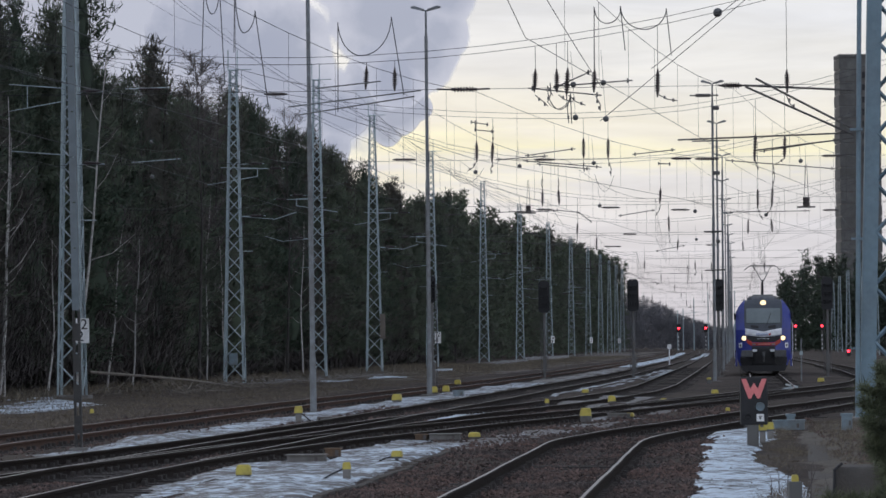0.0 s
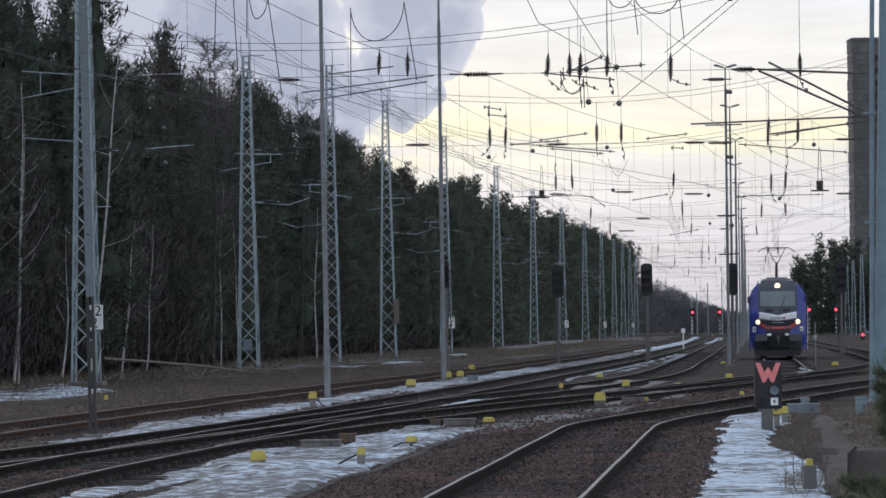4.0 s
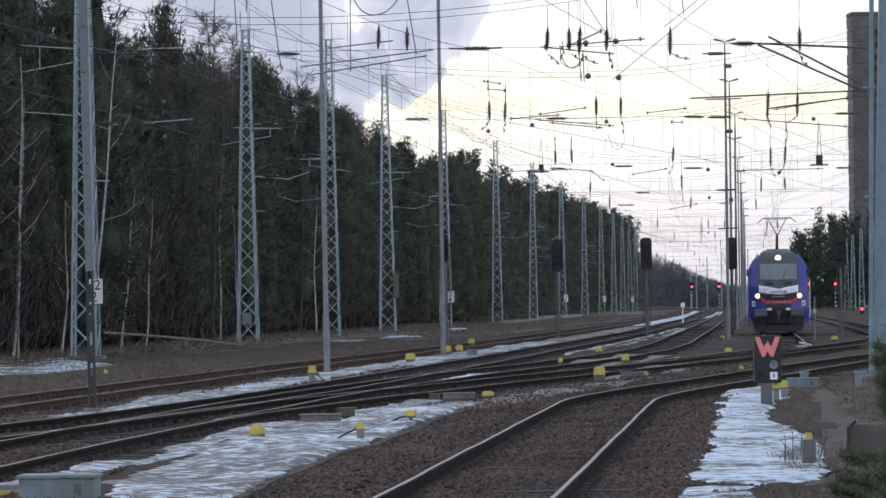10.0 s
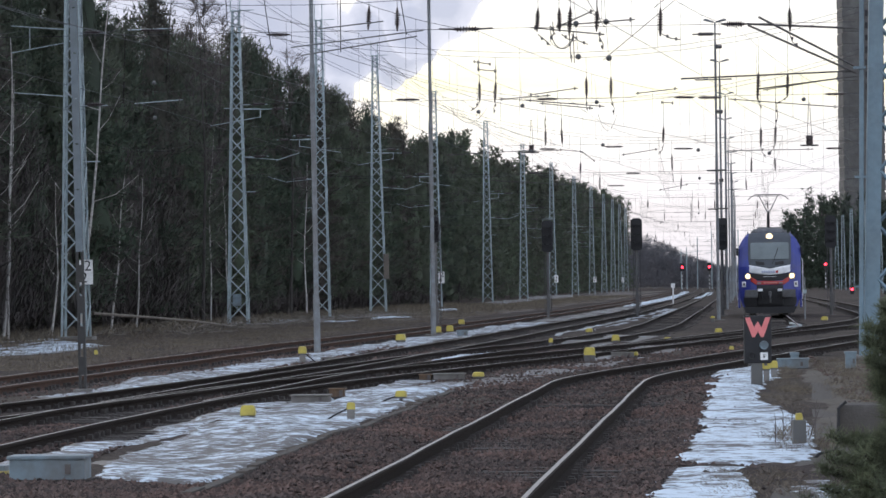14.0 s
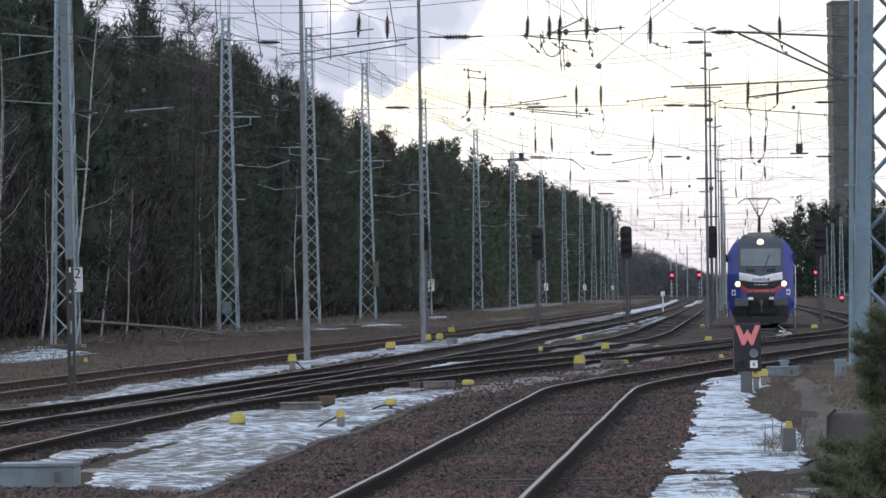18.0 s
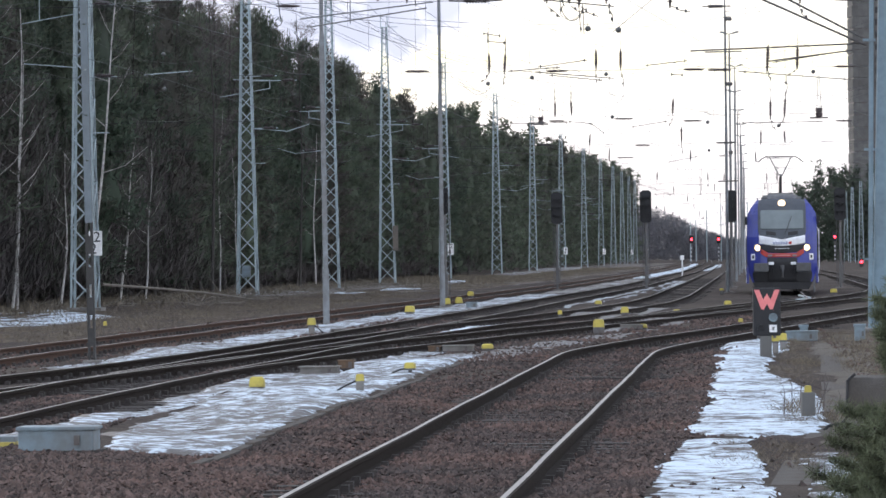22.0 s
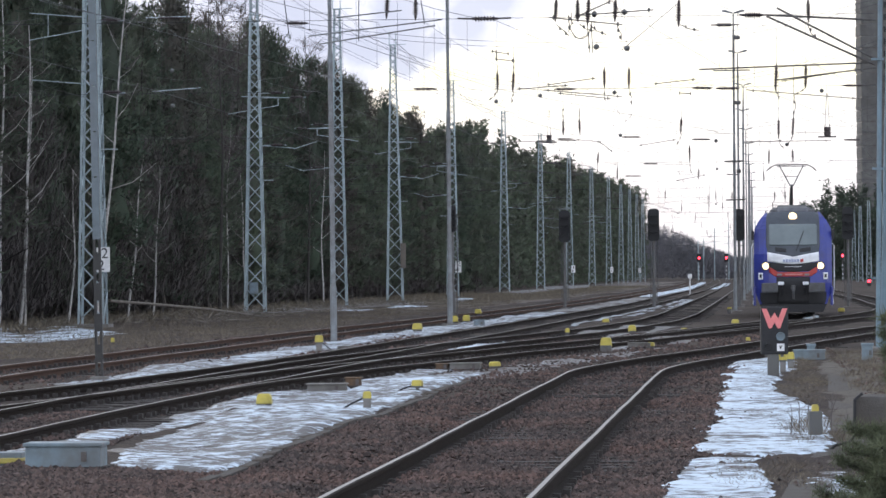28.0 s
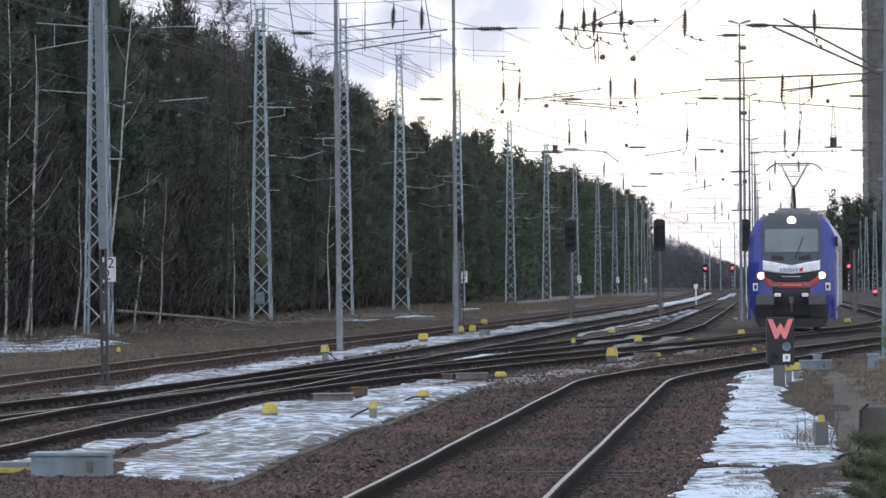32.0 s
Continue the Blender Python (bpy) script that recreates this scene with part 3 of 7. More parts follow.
def red_signal(m, label):
    """A distant signal on a red and white striped mast, showing red."""
    sig = thing("stop_signal", m, label, "railway signal", "red stop signals")
    bm = bmesh.new()
    turned(bm, [(0.09, 0), (0.09, 4.0)], 8)
    part("post", bm, DARK_STEEL, sig)
    for k in range(4):
        part("white_band", boxes(((0, -0.12, 0.7 + 0.75 * k), (0.19, 0.03, 0.34))), L_BAND, sig)
    part("head", boxes(((0, 0, 4.6), (0.75, 0.25, 1.5)), bevel=0.08), BLACK, sig)
    bm = bmesh.new()
    turned(bm, [(0.22, 0), (0.22, 0.05), (0.18, 0.10)], 14, (0, -0.13, 4.6), Matrix.Rotation(math.pi / 2, 4, "X"))
    part("red_lens", bm, RED_GLOW, sig, "glowing red lens")
    return sig


far = red_signal(pose(-11.7, 850, -0.13), "distant signal showing red on a striped mast")
for x, y in ((-6.6, 850), (9.45, 790), (14.05, 790)):
    copy_thing(far, pose(x, y, -0.13))
low = thing("shunting_signal", (13.2, 560, -0.13), "low distant signal showing red", "railway signal", "low red signals")
part("head", boxes(((0, 0, 0.5), (0.5, 0.3, 1.0)), bevel=0.06), BLACK, low)
bm = bmesh.new()
turned(bm, [(0.17, 0), (0.15, 0.05)], 12, (0, -0.16, 0.62), Matrix.Rotation(math.pi / 2, 4, "X"))
part("red_lens", bm, RED_GLOW, low, "glowing red lens")
copy_thing(low, pose(16.9, 545, -0.13))


# ---- the waiting sign with its W ----
def wait_sign():
    sign = thing("waiting_sign", pose(0.20, 76, -0.13, 0, 0, 3), "black box sign with a red W on a concrete post", "railway sign")
    part("housing", boxes(((0, 0, 0.76), (0.46, 0.22, 0.80)), bevel=0.025), BLACK, sign)
    bm = bmesh.new()
    prism(bm, [(-0.215, 1.13), (-0.13, 1.13), (-0.062, 0.965), (0.0, 1.065), (0.062, 0.965), (0.13, 1.13), (0.215, 1.13), (0.095, 0.80), (0.05, 0.80), (0.0, 0.895), (-0.05, 0.80), (-0.095, 0.80)], -0.118, -0.111)
    part("letter_w", bm, W_RED, sign, "pink-red reflecting letter W")
    bm = bmesh.new()
    turned(bm, [(0.075, 0), (0.075, 0.05), (0.062, 0.05), (0.055, 0.02)], 16, (0.10, -0.11, 0.665), Matrix.Rotation(math.pi / 2, 4, "X"))
    part("lens", bm, GREY_BOX, sign, "grey unlit lens")
    bm = bmesh.new()
    turned(bm, [(0.06, 0), (0.06, 0.05), (0.05, 0.05), (0.045, 0.02)], 16, (-0.11, -0.11, 0.49), Matrix.Rotation(math.pi / 2, 4, "X"))
    part("lens", bm, BLACK, sign)
    plate = part("number_plate", boxes(((0.10, -0.115, 0.48), (0.125, 0.012, 0.125))), WHITE, sign, "small white plate")
    part("bar", boxes(((0.10, -0.124, 0.50), (0.05, 0.006, 0.014))), INK, plate)
    part("bar", boxes(((0.10, -0.124, 0.47), (0.03, 0.006, 0.03))), INK, plate)
    part("post", boxes(((-0.02, 0, 0.16), (0.19, 0.19, 0.42)), bevel=0.02), DARK_CONCRETE, sign)
    for s in (-1, 1):
        part("bracket", boxes(((s * 0.13, 0, 0.345), (0.05, 0.16, 0.05))), DARK_STEEL, sign)


wait_sign()


# ---- yellow-capped cable posts and grey boxes ----
def capped_post(x, y, w, cap, post, foot, label, mat=CONCRETE, turn=0.0):
    """A short post with a rounded yellow cap: cap width and heights in metres; foot: the post's width."""
    ob = thing("cable_post", pose(x, y, float(ground_z(x, y)) - 0.02, 0, 0, turn), label, "cable post", "yellow-capped cable posts")
    part("post", boxes(((0, 0, post / 2 + 0.01), (foot, foot * 0.9, post + 0.04)), bevel=0.008), mat, ob)
    bm = bmesh.new()
    prism(bm, [(-w / 2, post), (w / 2, post), (w * 0.46, post + cap * 0.75), (w * 0.36, post + cap), (-w * 0.36, post + cap), (-w * 0.46, post + cap * 0.75)], -w * 0.4, w * 0.4)
    bmesh.ops.bevel(bm, geom=bm.edges[:], offset=w * 0.06, segments=1, affect="EDGES")
    part("cap", bm, YELLOW, ob, "yellow plastic cap")
    part("collar", boxes(((0, 0, post - 0.008), (w * 0.9, w * 0.72, 0.03)), bevel=0.004), DARK_STEEL, ob)
    if foot < 0.14 and post > 0.1 and x < 0:
        bm = bmesh.new()
        side = 1 if x > -9 else -1
        tube(bm, [(-side * (foot * 0.5 + 0.30 * u), -0.03, post * (1 - u) ** 2 + 0.01 + 0.05 * math.sin(3.1 * u)) for u in np.linspace(0, 1, 8)], 0.013, 5)
        part("cable", bm, BLACK, ob, "black cable")
    return ob


CAPS = [(-6.41, 58, 0.20, 0.135, 0.06, 0.15), (-5.08, 58, 0.115, 0.095, 0.16, 0.10), (-5.04, 66, 0.16, 0.09, 0.11, 0.05), (-4.85, 82, 0.22, 0.09, 0.07, 0.06),
        (-3.41, 99, 0.25, 0.20, 0.16, 0.24), (-2.56, 104, 0.18, 0.09, 0.06, 0.12), (-3.67, 128, 0.22, 0.19, 0.06, 0.2), (-5.31, 154, 0.23, 0.13, 0.08, 0.18),
        (-5.46, 127, 0.13, 0.12, 0.12, 0.08), (-9.82, 100, 0.19, 0.16, 0.25, 0.13), (-10.45, 137, 0.29, 0.19, 0.10, 0.24), (-10.95, 161, 0.25, 0.22, 0.07, 0.2),
        (-10.62, 162.5, 0.25, 0.22, 0.07, 0.2), (-12.05, 192, 0.28, 0.2, 0.06, 0.22), (-0.89, 150, 0.24, 0.14, 0.07, 0.2), (-1.38, 192, 0.18, 0.1, 0.2, 0.16),
        (-2.30, 134, 0.2, 0.08, 0.05, 0.16), (0.35, 78, 0.14, 0.13, 0.24, 0.10), (0.50, 81, 0.14, 0.13, 0.20, 0.10), (0.54, 47, 0.075, 0.10, 0.265, 0.135), (3.26, 187, 0.28, 0.16, 0.09, 0.2),
        (-0.35, 112, 0.12, 0.10, 0.06, 0.1), (-17.04, 118, 0.10, 0.12, 0.05, 0.08)]
for i, (x, y, w, cap, post, foot) in enumerate(CAPS):
    capped_post(x, y, w, cap, post, foot, "low concrete post under a yellow cap" if post > 0.12 else "squat cable box with a yellow lid", CONCRETE if i in (1, 9, 17, 18) else DARK_CONCRETE if i == 19 else DARK_STEEL, 8 * math.sin(i * 2.4))


def point_machine(x, y, w, h, d, label, mat=GREY_BOX, turn=0.0):
    ob = thing("point_machine", pose(x, y, float(ground_z(x, y)), 0, 0, turn), label, "point machine", "boxes beside the points")
    part("casing", boxes(((0, 0, h * 0.42), (w, d, h * 0.84)), bevel=0.012), mat, ob)
    part("lid", boxes(((0, 0, h * 0.90), (w + 0.04, d + 0.04, h * 0.14)), bevel=0.008), mat, ob, "overlapping lid")
    part("latch", boxes(((w * 0.28, -d / 2 - 0.012, h * 0.45), (0.05, 0.025, 0.09))), DARK_STEEL, ob)
    part("base_plank", boxes(((0, 0, -0.01), (w + 0.12, d + 0.1, 0.05))), SLEEPER, ob)
    return ob


point_machine(-6.245, 40.3, 0.68, 0.235, 0.42, "long blue-grey steel point machine box")
point_machine(-6.46, 67, 0.56, 0.15, 0.4, "grey concrete cable box beside the points", CONCRETE)
point_machine(-5.38, 82, 0.55, 0.13, 0.4, "grey concrete cable box beside the points", CONCRETE)
point_machine(-2.82, 104, 0.52, 0.12, 0.4, "grey concrete cable box beside the points", CONCRETE)
point_machine(0.94, 91, 0.62, 0.22, 0.4, "grey steel point machine on low feet")
point_machine(0.98, 91.4, 0.16, 0.33, 0.2, "narrow grey steel terminal box")
point_machine(2.05, 89, 0.21, 0.36, 0.25, "small blue-grey steel cabinet at a mast foot")
point_machine(-9.68, 106, 0.55, 0.10, 0.4, "grey concrete cable box beside the points", CONCRETE)
point_machine(-9.57, 153, 0.36, 0.22, 0.4, "small blue-grey steel box in the snow")
RUST_BOX = material("rusty_orange_steel", (0.17, 0.105, 0.058), (0.105, 0.066, 0.040), 14, 0.8, grime=(0.08, 0.06, 0.05), grime_scale=6, grime_amount=0.6)
point_machine(-6.43, 71, 0.24, 0.15, 0.2, "dull rusty brown steel box", RUST_BOX)
point_machine(-5.81, 82, 0.22, 0.12, 0.2, "rusty orange-brown steel box", RUST_BOX)
flat = thing("cable_lid_box", pose(-6.98, 41, float(ground_z(-6.98, 41))), "flat box with a yellow lid beside a rail", "cable box")
part("casing", boxes(((0, 0, 0.05), (0.48, 0.3, 0.12)), bevel=0.01), GREY_BOX, flat)
part("lid", boxes(((0, -0.02, 0.035), (0.50, 0.33, 0.05)), bevel=0.01), YELLOW, flat, "yellow lid edge")


# ---- kilometre boards ----
def digits(name, text, size, at, parent):
    curve = bpy.data.curves.new(name, "FONT")
    curve.body, curve.size, curve.extrude, curve.align_x, curve.align_y = text, size, 0.004, "CENTER", "CENTER"
    helper = bpy.data.objects.new(name, curve)
    scene.collection.objects.link(helper)
    mesh = bpy.data.meshes.new_from_object(helper.evaluated_get(bpy.context.evaluated_depsgraph_get()))
    bpy.data.objects.remove(helper)
    mesh.materials.clear()
    mesh.materials.append(INK)
    ob = new(name, mesh)
    ob.parent = parent
    ob.matrix_basis = pose(*at, 90, 0, 0)
    return ob


def km_board(y, upper, lower, label):
    board = thing("kilometre_board", pose(MAST_X + 0.49, y - 0.56, 1.81), label, "railway sign", "kilometre boards")
    part("plate", boxes(((0, 0, 0.46), (0.50, 0.025, 0.92))), WHITE, board)
    if upper:
        digits("digit", upper, 0.55, (0.06, -0.018, 0.68), board)
        digits("digit", lower, 0.55, (-0.08, -0.018, 0.24), board)
    else:
        for x, z in ((0.04, 0.66), (-0.05, 0.24)):
            part("bar", boxes(((x, -0.016, z), (0.12, 0.008, 0.3))), INK, board)


km_board(168, "2", "2", "white board with the black figures 2 over 2")
km_board(366, "2", "4", "white board with the black figures 2 over 4")
for y in (590, 742, 912):
    km_board(y, "", "", "distant white board with two black figures")

fuse = thing("mast_box", (MAST_X + 0.28, 219.4, 0.72), "small pale grey cabinet on a lattice mast", "cabinet")
part("casing", boxes(((0, 0, 0.3), (0.42, 0.22, 0.58)), bevel=0.02), GREY_BOX, fuse)
part("bracket", boxes(((0, 0.06, -0.12), (0.06, 0.06, 0.36))), GALV, fuse)
TAN_SHEET = material("dull_tan_sheet", (0.20, 0.172, 0.145), (0.14, 0.12, 0.10), 9, 0.8, grime=(0.10, 0.09, 0.08), grime_scale=2, grime_amount=0.6)
tan = thing("mast_hood", (MAST_X + 0.62, 307.4, 2.2), "dull tan sheet cover on a lattice mast", "cover")
part("sheet", boxes(((0, 0, 0.75), (0.36, 0.2, 1.7)), bevel=0.03), TAN_SHEET, tan)

# ---- the great mast close by, its cantilever and the first cross-span ----
SPAN_Y = 96.0


def great_mast():
    mast = thing("great_lattice_mast", pose(3.36, SPAN_Y, -0.13), "broad blue-grey lattice mast of riveted channels", "overhead line mast")
    H, b, t = 14.5, 0.72, 0.33
    for sx in (-1, 1):
        for sy in (-1, 1):
            bm = bmesh.new()
            rings = []
            w = 0.30
            for z, h in ((0, b), (H, t)):
                rings.append([bm.verts.new((sx * h + sx * dx, sy * h * 0.9 + sy * dy, z)) for dx, dy in ((-w / 2, 0), (w / 2, 0), (w / 2, -0.02), (w / 2 - 0.02, -0.14), (-w / 2 + 0.02, -0.14), (-w / 2, -0.02))])
            for k in range(6):
                bm.faces.new((rings[0][k], rings[0][(k + 1) % 6], rings[1][(k + 1) % 6], rings[1][k]))
            bm.faces.new(rings[1])
            bmesh.ops.recalc_face_normals(bm, faces=bm.faces[:])
            part("leg", bm, GREAT_PAINT, mast)
    for face in range(4):
        turn = Matrix.Rotation(math.pi / 2 * face, 3, "Z")
        z, flip = 0.5, False
        while z < H - 0.4:
            h0 = b + (t - b) * z / H
            z2 = min(z + h0 * 1.75, H - 0.2)
            h1 = b + (t - b) * z2 / H
            s = -1 if flip else 1
            bm = bmesh.new()
            p, r = turn @ Vector((s * (h0 - 0.1), -h0 * 0.9 + 0.03, z)), turn @ Vector((-s * (h1 - 0.1), -h1 * 0.9 + 0.03, z2))
            tube(bm, (p, r), 0.045, 4)
            part("brace", bm, GREAT_PAINT, mast)
            z, flip = z2, not flip
    part("foundation", boxes(((0, 0, -0.05), (2.3, 2.3, 0.4)), bevel=0.05), CONCRETE, mast)
    pipe = bmesh.new()
    tube(pipe, ((-0.94, -0.72, 0.1), (-0.83, -0.55, 7.7), (-0.79, -0.5, 10)), 0.05, 8)
    down = part("conduit", pipe, GREAT_PAINT, mast, "thin grey conduit pipe")
    for z in (1.6, 3.9, 6.2):
        part("clamp", boxes(((-0.90, -0.62, z), (0.26, 0.12, 0.05))), GREAT_PAINT, mast)


great_mast()


def insulator_bm(length, r=0.065, sheds=7):
    """A ribbed insulator along z from 0 to its length, with end caps."""
    bm = bmesh.new()
    prof = [(0.018, 0), (0.018, 0.05), (0.03, 0.06), (0.03, 0.10)]
    for k in range(sheds):
        z = 0.11 + (length - 0.22) * k / sheds
        d = (length - 0.22) / sheds
        prof += [(r * 0.45, z), (r, z + d * 0.25), (r, z + d * 0.45), (r * 0.45, z + d * 0.8)]
    prof += [(0.03, length - 0.1), (0.03, length - 0.06), (0.018, length - 0.05), (0.018, length)]
    turned(bm, prof, 8)
    return bm


SHARED = {}


def insulator(parent, p, d, length=0.62, r=0.065, name="insulator"):
    """An insulator from p along the unit vector d; alike ones share their mesh."""
    key = (length, r)
    if key not in SHARED:
        ob = part(name, insulator_bm(length, r), INSULATOR, parent, smooth=False)
        SHARED[key] = ob.data
    else:
        ob = new(name, SHARED[key])
        ob.parent = parent
    turn = Vector(d).to_track_quat("Z", "Y").to_matrix().to_4x4()
    ob.matrix_basis = Matrix.Translation(p) @ turn
    return ob


def rod(parent, a, b, r, name="tube", mat=DARK_STEEL, n=6):
    bm = bmesh.new()
    tube(bm, (a, b), r, n)
    return part(name, bm, mat, parent)


arm = thing("cantilever", (0, 0, 0), "dark tube cantilever with a ribbed insulator on the great mast", "cantilever", "cantilevers")
rod(arm, (2.42, SPAN_Y, 6.93), (0.12, SPAN_Y, 7.06), 0.026)
rod(arm, (2.42, SPAN_Y - 0.05, 5.98), (0.14, SPAN_Y - 0.05, 7.03), 0.026)
rod(arm, (2.42, SPAN_Y - 0.1, 6.10), (0.36, SPAN_Y - 0.1, 7.20), 0.026)
insulator(arm, (0.12, SPAN_Y, 7.06), (-1, 0, 0.01), 0.55, 0.07)
rod(arm, (2.42, SPAN_Y, 6.03), (-1.3, SPAN_Y, 5.92), 0.02, "cross_bar")
rod(arm, (2.42, SPAN_Y, 5.92), (0.35, SPAN_Y, 5.68), 0.018, "registration_arm")

WIRE_R = 0.0085


def cross_span(y, x0, x1, ztop0, ztop1, zlow, spots, z_cross, low, label, r=WIRE_R):
    """Two sagging carrier ropes, level cross ropes, and an insulator with its hanger over each track."""
    ob = thing("cross_span", (0, 0, 0), label, "cross-span", "cross-spans of the overhead line")
    rng = random.Random(int(y))
    def sag(x):
        if x < low:
            return zlow + (ztop0 - zlow) * ((low - x) / (low - x0)) ** 2
        return zlow + (ztop1 - zlow) * ((x - low) / (x1 - low)) ** 2
    for dz in (0.0, 0.16):
        bm = bmesh.new()
        tube(bm, [(x, y + dz, sag(x) + dz) for x in np.linspace(x0, x1, 22)], r * 0.7, 4)
        part("carrier_rope", bm, WIRE, ob)
    for z in z_cross:
        bm = bmesh.new()
        tube(bm, ((x0, y, z), (x1, y, z + 0.05)), r * 0.6, 4)
        part("cross_rope", bm, WIRE, ob)
        for f in (0.2, 0.66):
            if y not in FITTINGS and rng.random() < 0.8:
                insulator(ob, (x0 + (x1 - x0) * (f + 0.14 * rng.random()), y, z + 0.02), (1, 0, 0), 0.7, 0.045)
    for x in spots:
        top = z_cross[0] + 0.3 + 0.35 * rng.random()
        rod(ob, (x, y, sag(x)), (x, y, top), r * 0.6, "hanger", WIRE, 4)
        insulator(ob, (x, y, top), (0, 0, -1), 0.58, 0.055)
        drop = (x + rng.uniform(-0.2, 0.2), y, top - 0.6 - 0.4 * rng.random())
        rod(ob, (x, y, top - 0.55), drop, r * 0.9, "hanger", WIRE, 4)
        if rng.random() < 0.6:
            s = rng.choice((-1, 1))
            rod(ob, drop, (x + s * rng.uniform(0.8, 1.7), y + 0.1, drop[2] + rng.uniform(-0.1, 0.25)), 0.012, "registration_arm", DARK_STEEL, 4)
        if rng.random() < 0.25:
            weight(ob, (x + rng.uniform(-0.6, 0.6), y, drop[2] - 0.1), 0.07)
    if y in FITTINGS:
        fit_span(ob, y, FITTINGS[y], sag, r)
    return ob


def weight(parent, p, size=0.08):
    bm = bmesh.new()
    bmesh.ops.create_icosphere(bm, subdivisions=2, radius=size)
    ball = part("weight_ball", bm, POLE_DARK, parent, "round dark weight")
    ball.location = p


# the fittings of the first five spans: x and z, with length, far end or slack
FITTINGS = {
    96: {"hanging": [(-7.91, 7.57, 0.53), (-7.31, 7.53, 0.53), (-4.31, 7.47, 0.53), (-3.86, 7.46, 0.53), (-3.62, 7.48, 0.55), (-3.05, 7.45, 0.53), (-1.71, 7.43, 0.55), (1.02, 7.39, 0.53)],
         "level": [(-10.11, 7.0, 0.5)],
         "ball": [(-3.47, 6.43), (-2.82, 6.39), (-3.51, 7.13), (-2.87, 7.16)],
         "boom": [(-4.47, 7.06, -2.91, 6.89), (-3.93, 7.09, -2.25, 7.2), (-3.93, 7.05, -3.14, 7.4)],
         "link": [(-4.32, 6.91, -4.05, 6.67), (-3.82, 6.91, -3.51, 6.76), (-3.61, 6.9, -3.25, 6.68), (-3.03, 6.87, -2.94, 6.56), (-1.69, 6.88, -1.29, 6.75), (1.01, 6.84, 1.21, 6.55), (-4.0, 7.17, -4.06, 6.75), (-3.65, 6.88, -3.61, 6.3)],
         "loop": [(-4.05, 6.75, -3.63, 6.75, 0.14)]},
    132: {"hanging": [(-7.67, 7.56, 0.58), (-7.19, 7.55, 0.58), (-4.54, 7.63, 0.63), (-3.82, 7.62, 0.63), (0.48, 7.69, 0.75), (1.33, 7.65, 0.69)],
         "level": [(-17.63, 9.22, 0.7), (-10.14, 7.06, 0.66), (-6.0, 7.01, 0.62), (-1.99, 7.0, 0.57), (-1.3, 6.98, 0.65), (2.39, 7.03, 0.57)],
         "ball": [(-17.26, 7.67), (-17.24, 6.64), (-7.71, 6.67), (-6.42, 6.83), (-4.25, 6.9), (1.78, 6.89)],
         "boom": [(-18.0, 9.23, -16.71, 9.26), (-17.83, 7.06, -16.4, 7.16), (-7.11, 7.02, -5.59, 7.12), (-6.25, 7.13, -4.79, 7.32), (-6.32, 6.99, -4.02, 6.77), (-5.92, 6.89, -4.35, 6.72), (-3.11, 7.13, -1.88, 7.26), (-2.37, 6.86, -2.01, 6.84), (-0.4, 6.93, 2.88, 6.64), (-7.84, 8.14, -7.32, 8.05), (-7.7, 8.14, -7.7, 7.91), (-7.73, 7.91, -7.19, 7.85), (0.59, 7.17, 2.89, 7.5)],
         "link": [(-7.18, 8.0, -7.19, 7.55), (-7.67, 6.98, -7.94, 6.7), (-7.19, 6.97, -7.25, 6.61), (-4.55, 7.0, -4.52, 6.64), (-3.82, 6.99, -3.75, 6.51), (0.47, 6.94, 0.55, 6.64), (1.33, 6.99, 0.99, 6.77), (0.99, 6.77, 0.95, 6.12)],
         "loop": [(-8.54, 6.83, -7.46, 6.78, 0.46), (-4.22, 6.57, -3.66, 6.53, 0.49)]},
    168: {"hanging": [(-7.32, 7.36, 0.63), (-6.73, 7.4, 0.59), (-2.93, 7.39, 0.63), (0.67, 7.3, 0.67), (1.22, 7.38, 0.67)],
         "level": [(-7.56, 6.63, 0.64), (-5.14, 6.68, 0.67), (-2.56, 6.57, 0.71), (3.06, 6.5, 0.63)],
         "ball": [(-5.2, 6.75), (-1.66, 6.51), (0.97, 6.35)],
         "boom": [(-4.51, 6.36, -3.15, 6.57), (-6.82, 6.6, -5.98, 6.51), (-5.98, 6.51, -5.5, 6.14), (-0.53, 6.46, 2.6, 6.48), (-8.29, 6.53, -6.82, 6.58), (-11.03, 6.46, -7.66, 6.59)],
         "link": [(-7.31, 7.89, -7.32, 7.36), (-6.72, 7.78, -6.73, 7.4), (-2.93, 6.76, -3.13, 6.36), (0.66, 6.63, 0.85, 6.17), (1.21, 6.71, 0.97, 6.33)],
         "loop": []},
    220: {"hanging": [(-7.89, 7.53, 0.61), (-3.46, 7.83, 0.82), (0.4, 7.59, 0.66), (1.52, 7.58, 0.61)],
         "level": [(-5.7, 6.95, 0.66), (-10.46, 7.04, 0.64), (-1.75, 7.01, 0.77)],
         "ball": [(-2.13, 6.66)],
         "boom": [(-4.11, 6.11, -2.68, 6.37), (-12.25, 6.7, -7.63, 6.37)],
         "link": [(-7.9, 6.92, -7.96, 6.51), (-3.47, 7.01, -3.4, 6.48)],
         "loop": []},
    266: {"hanging": [(-8.42, 7.92, 0.76), (-3.64, 7.77, 0.67), (0.14, 7.59, 0.6)],
         "level": [(-7.99, 7.35, 0.99), (-2.02, 7.38, 0.83)],
         "ball": [],
         "boom": [(-10.17, 6.21, -7.17, 6.41)],
         "link": [],
         "loop": []},
}


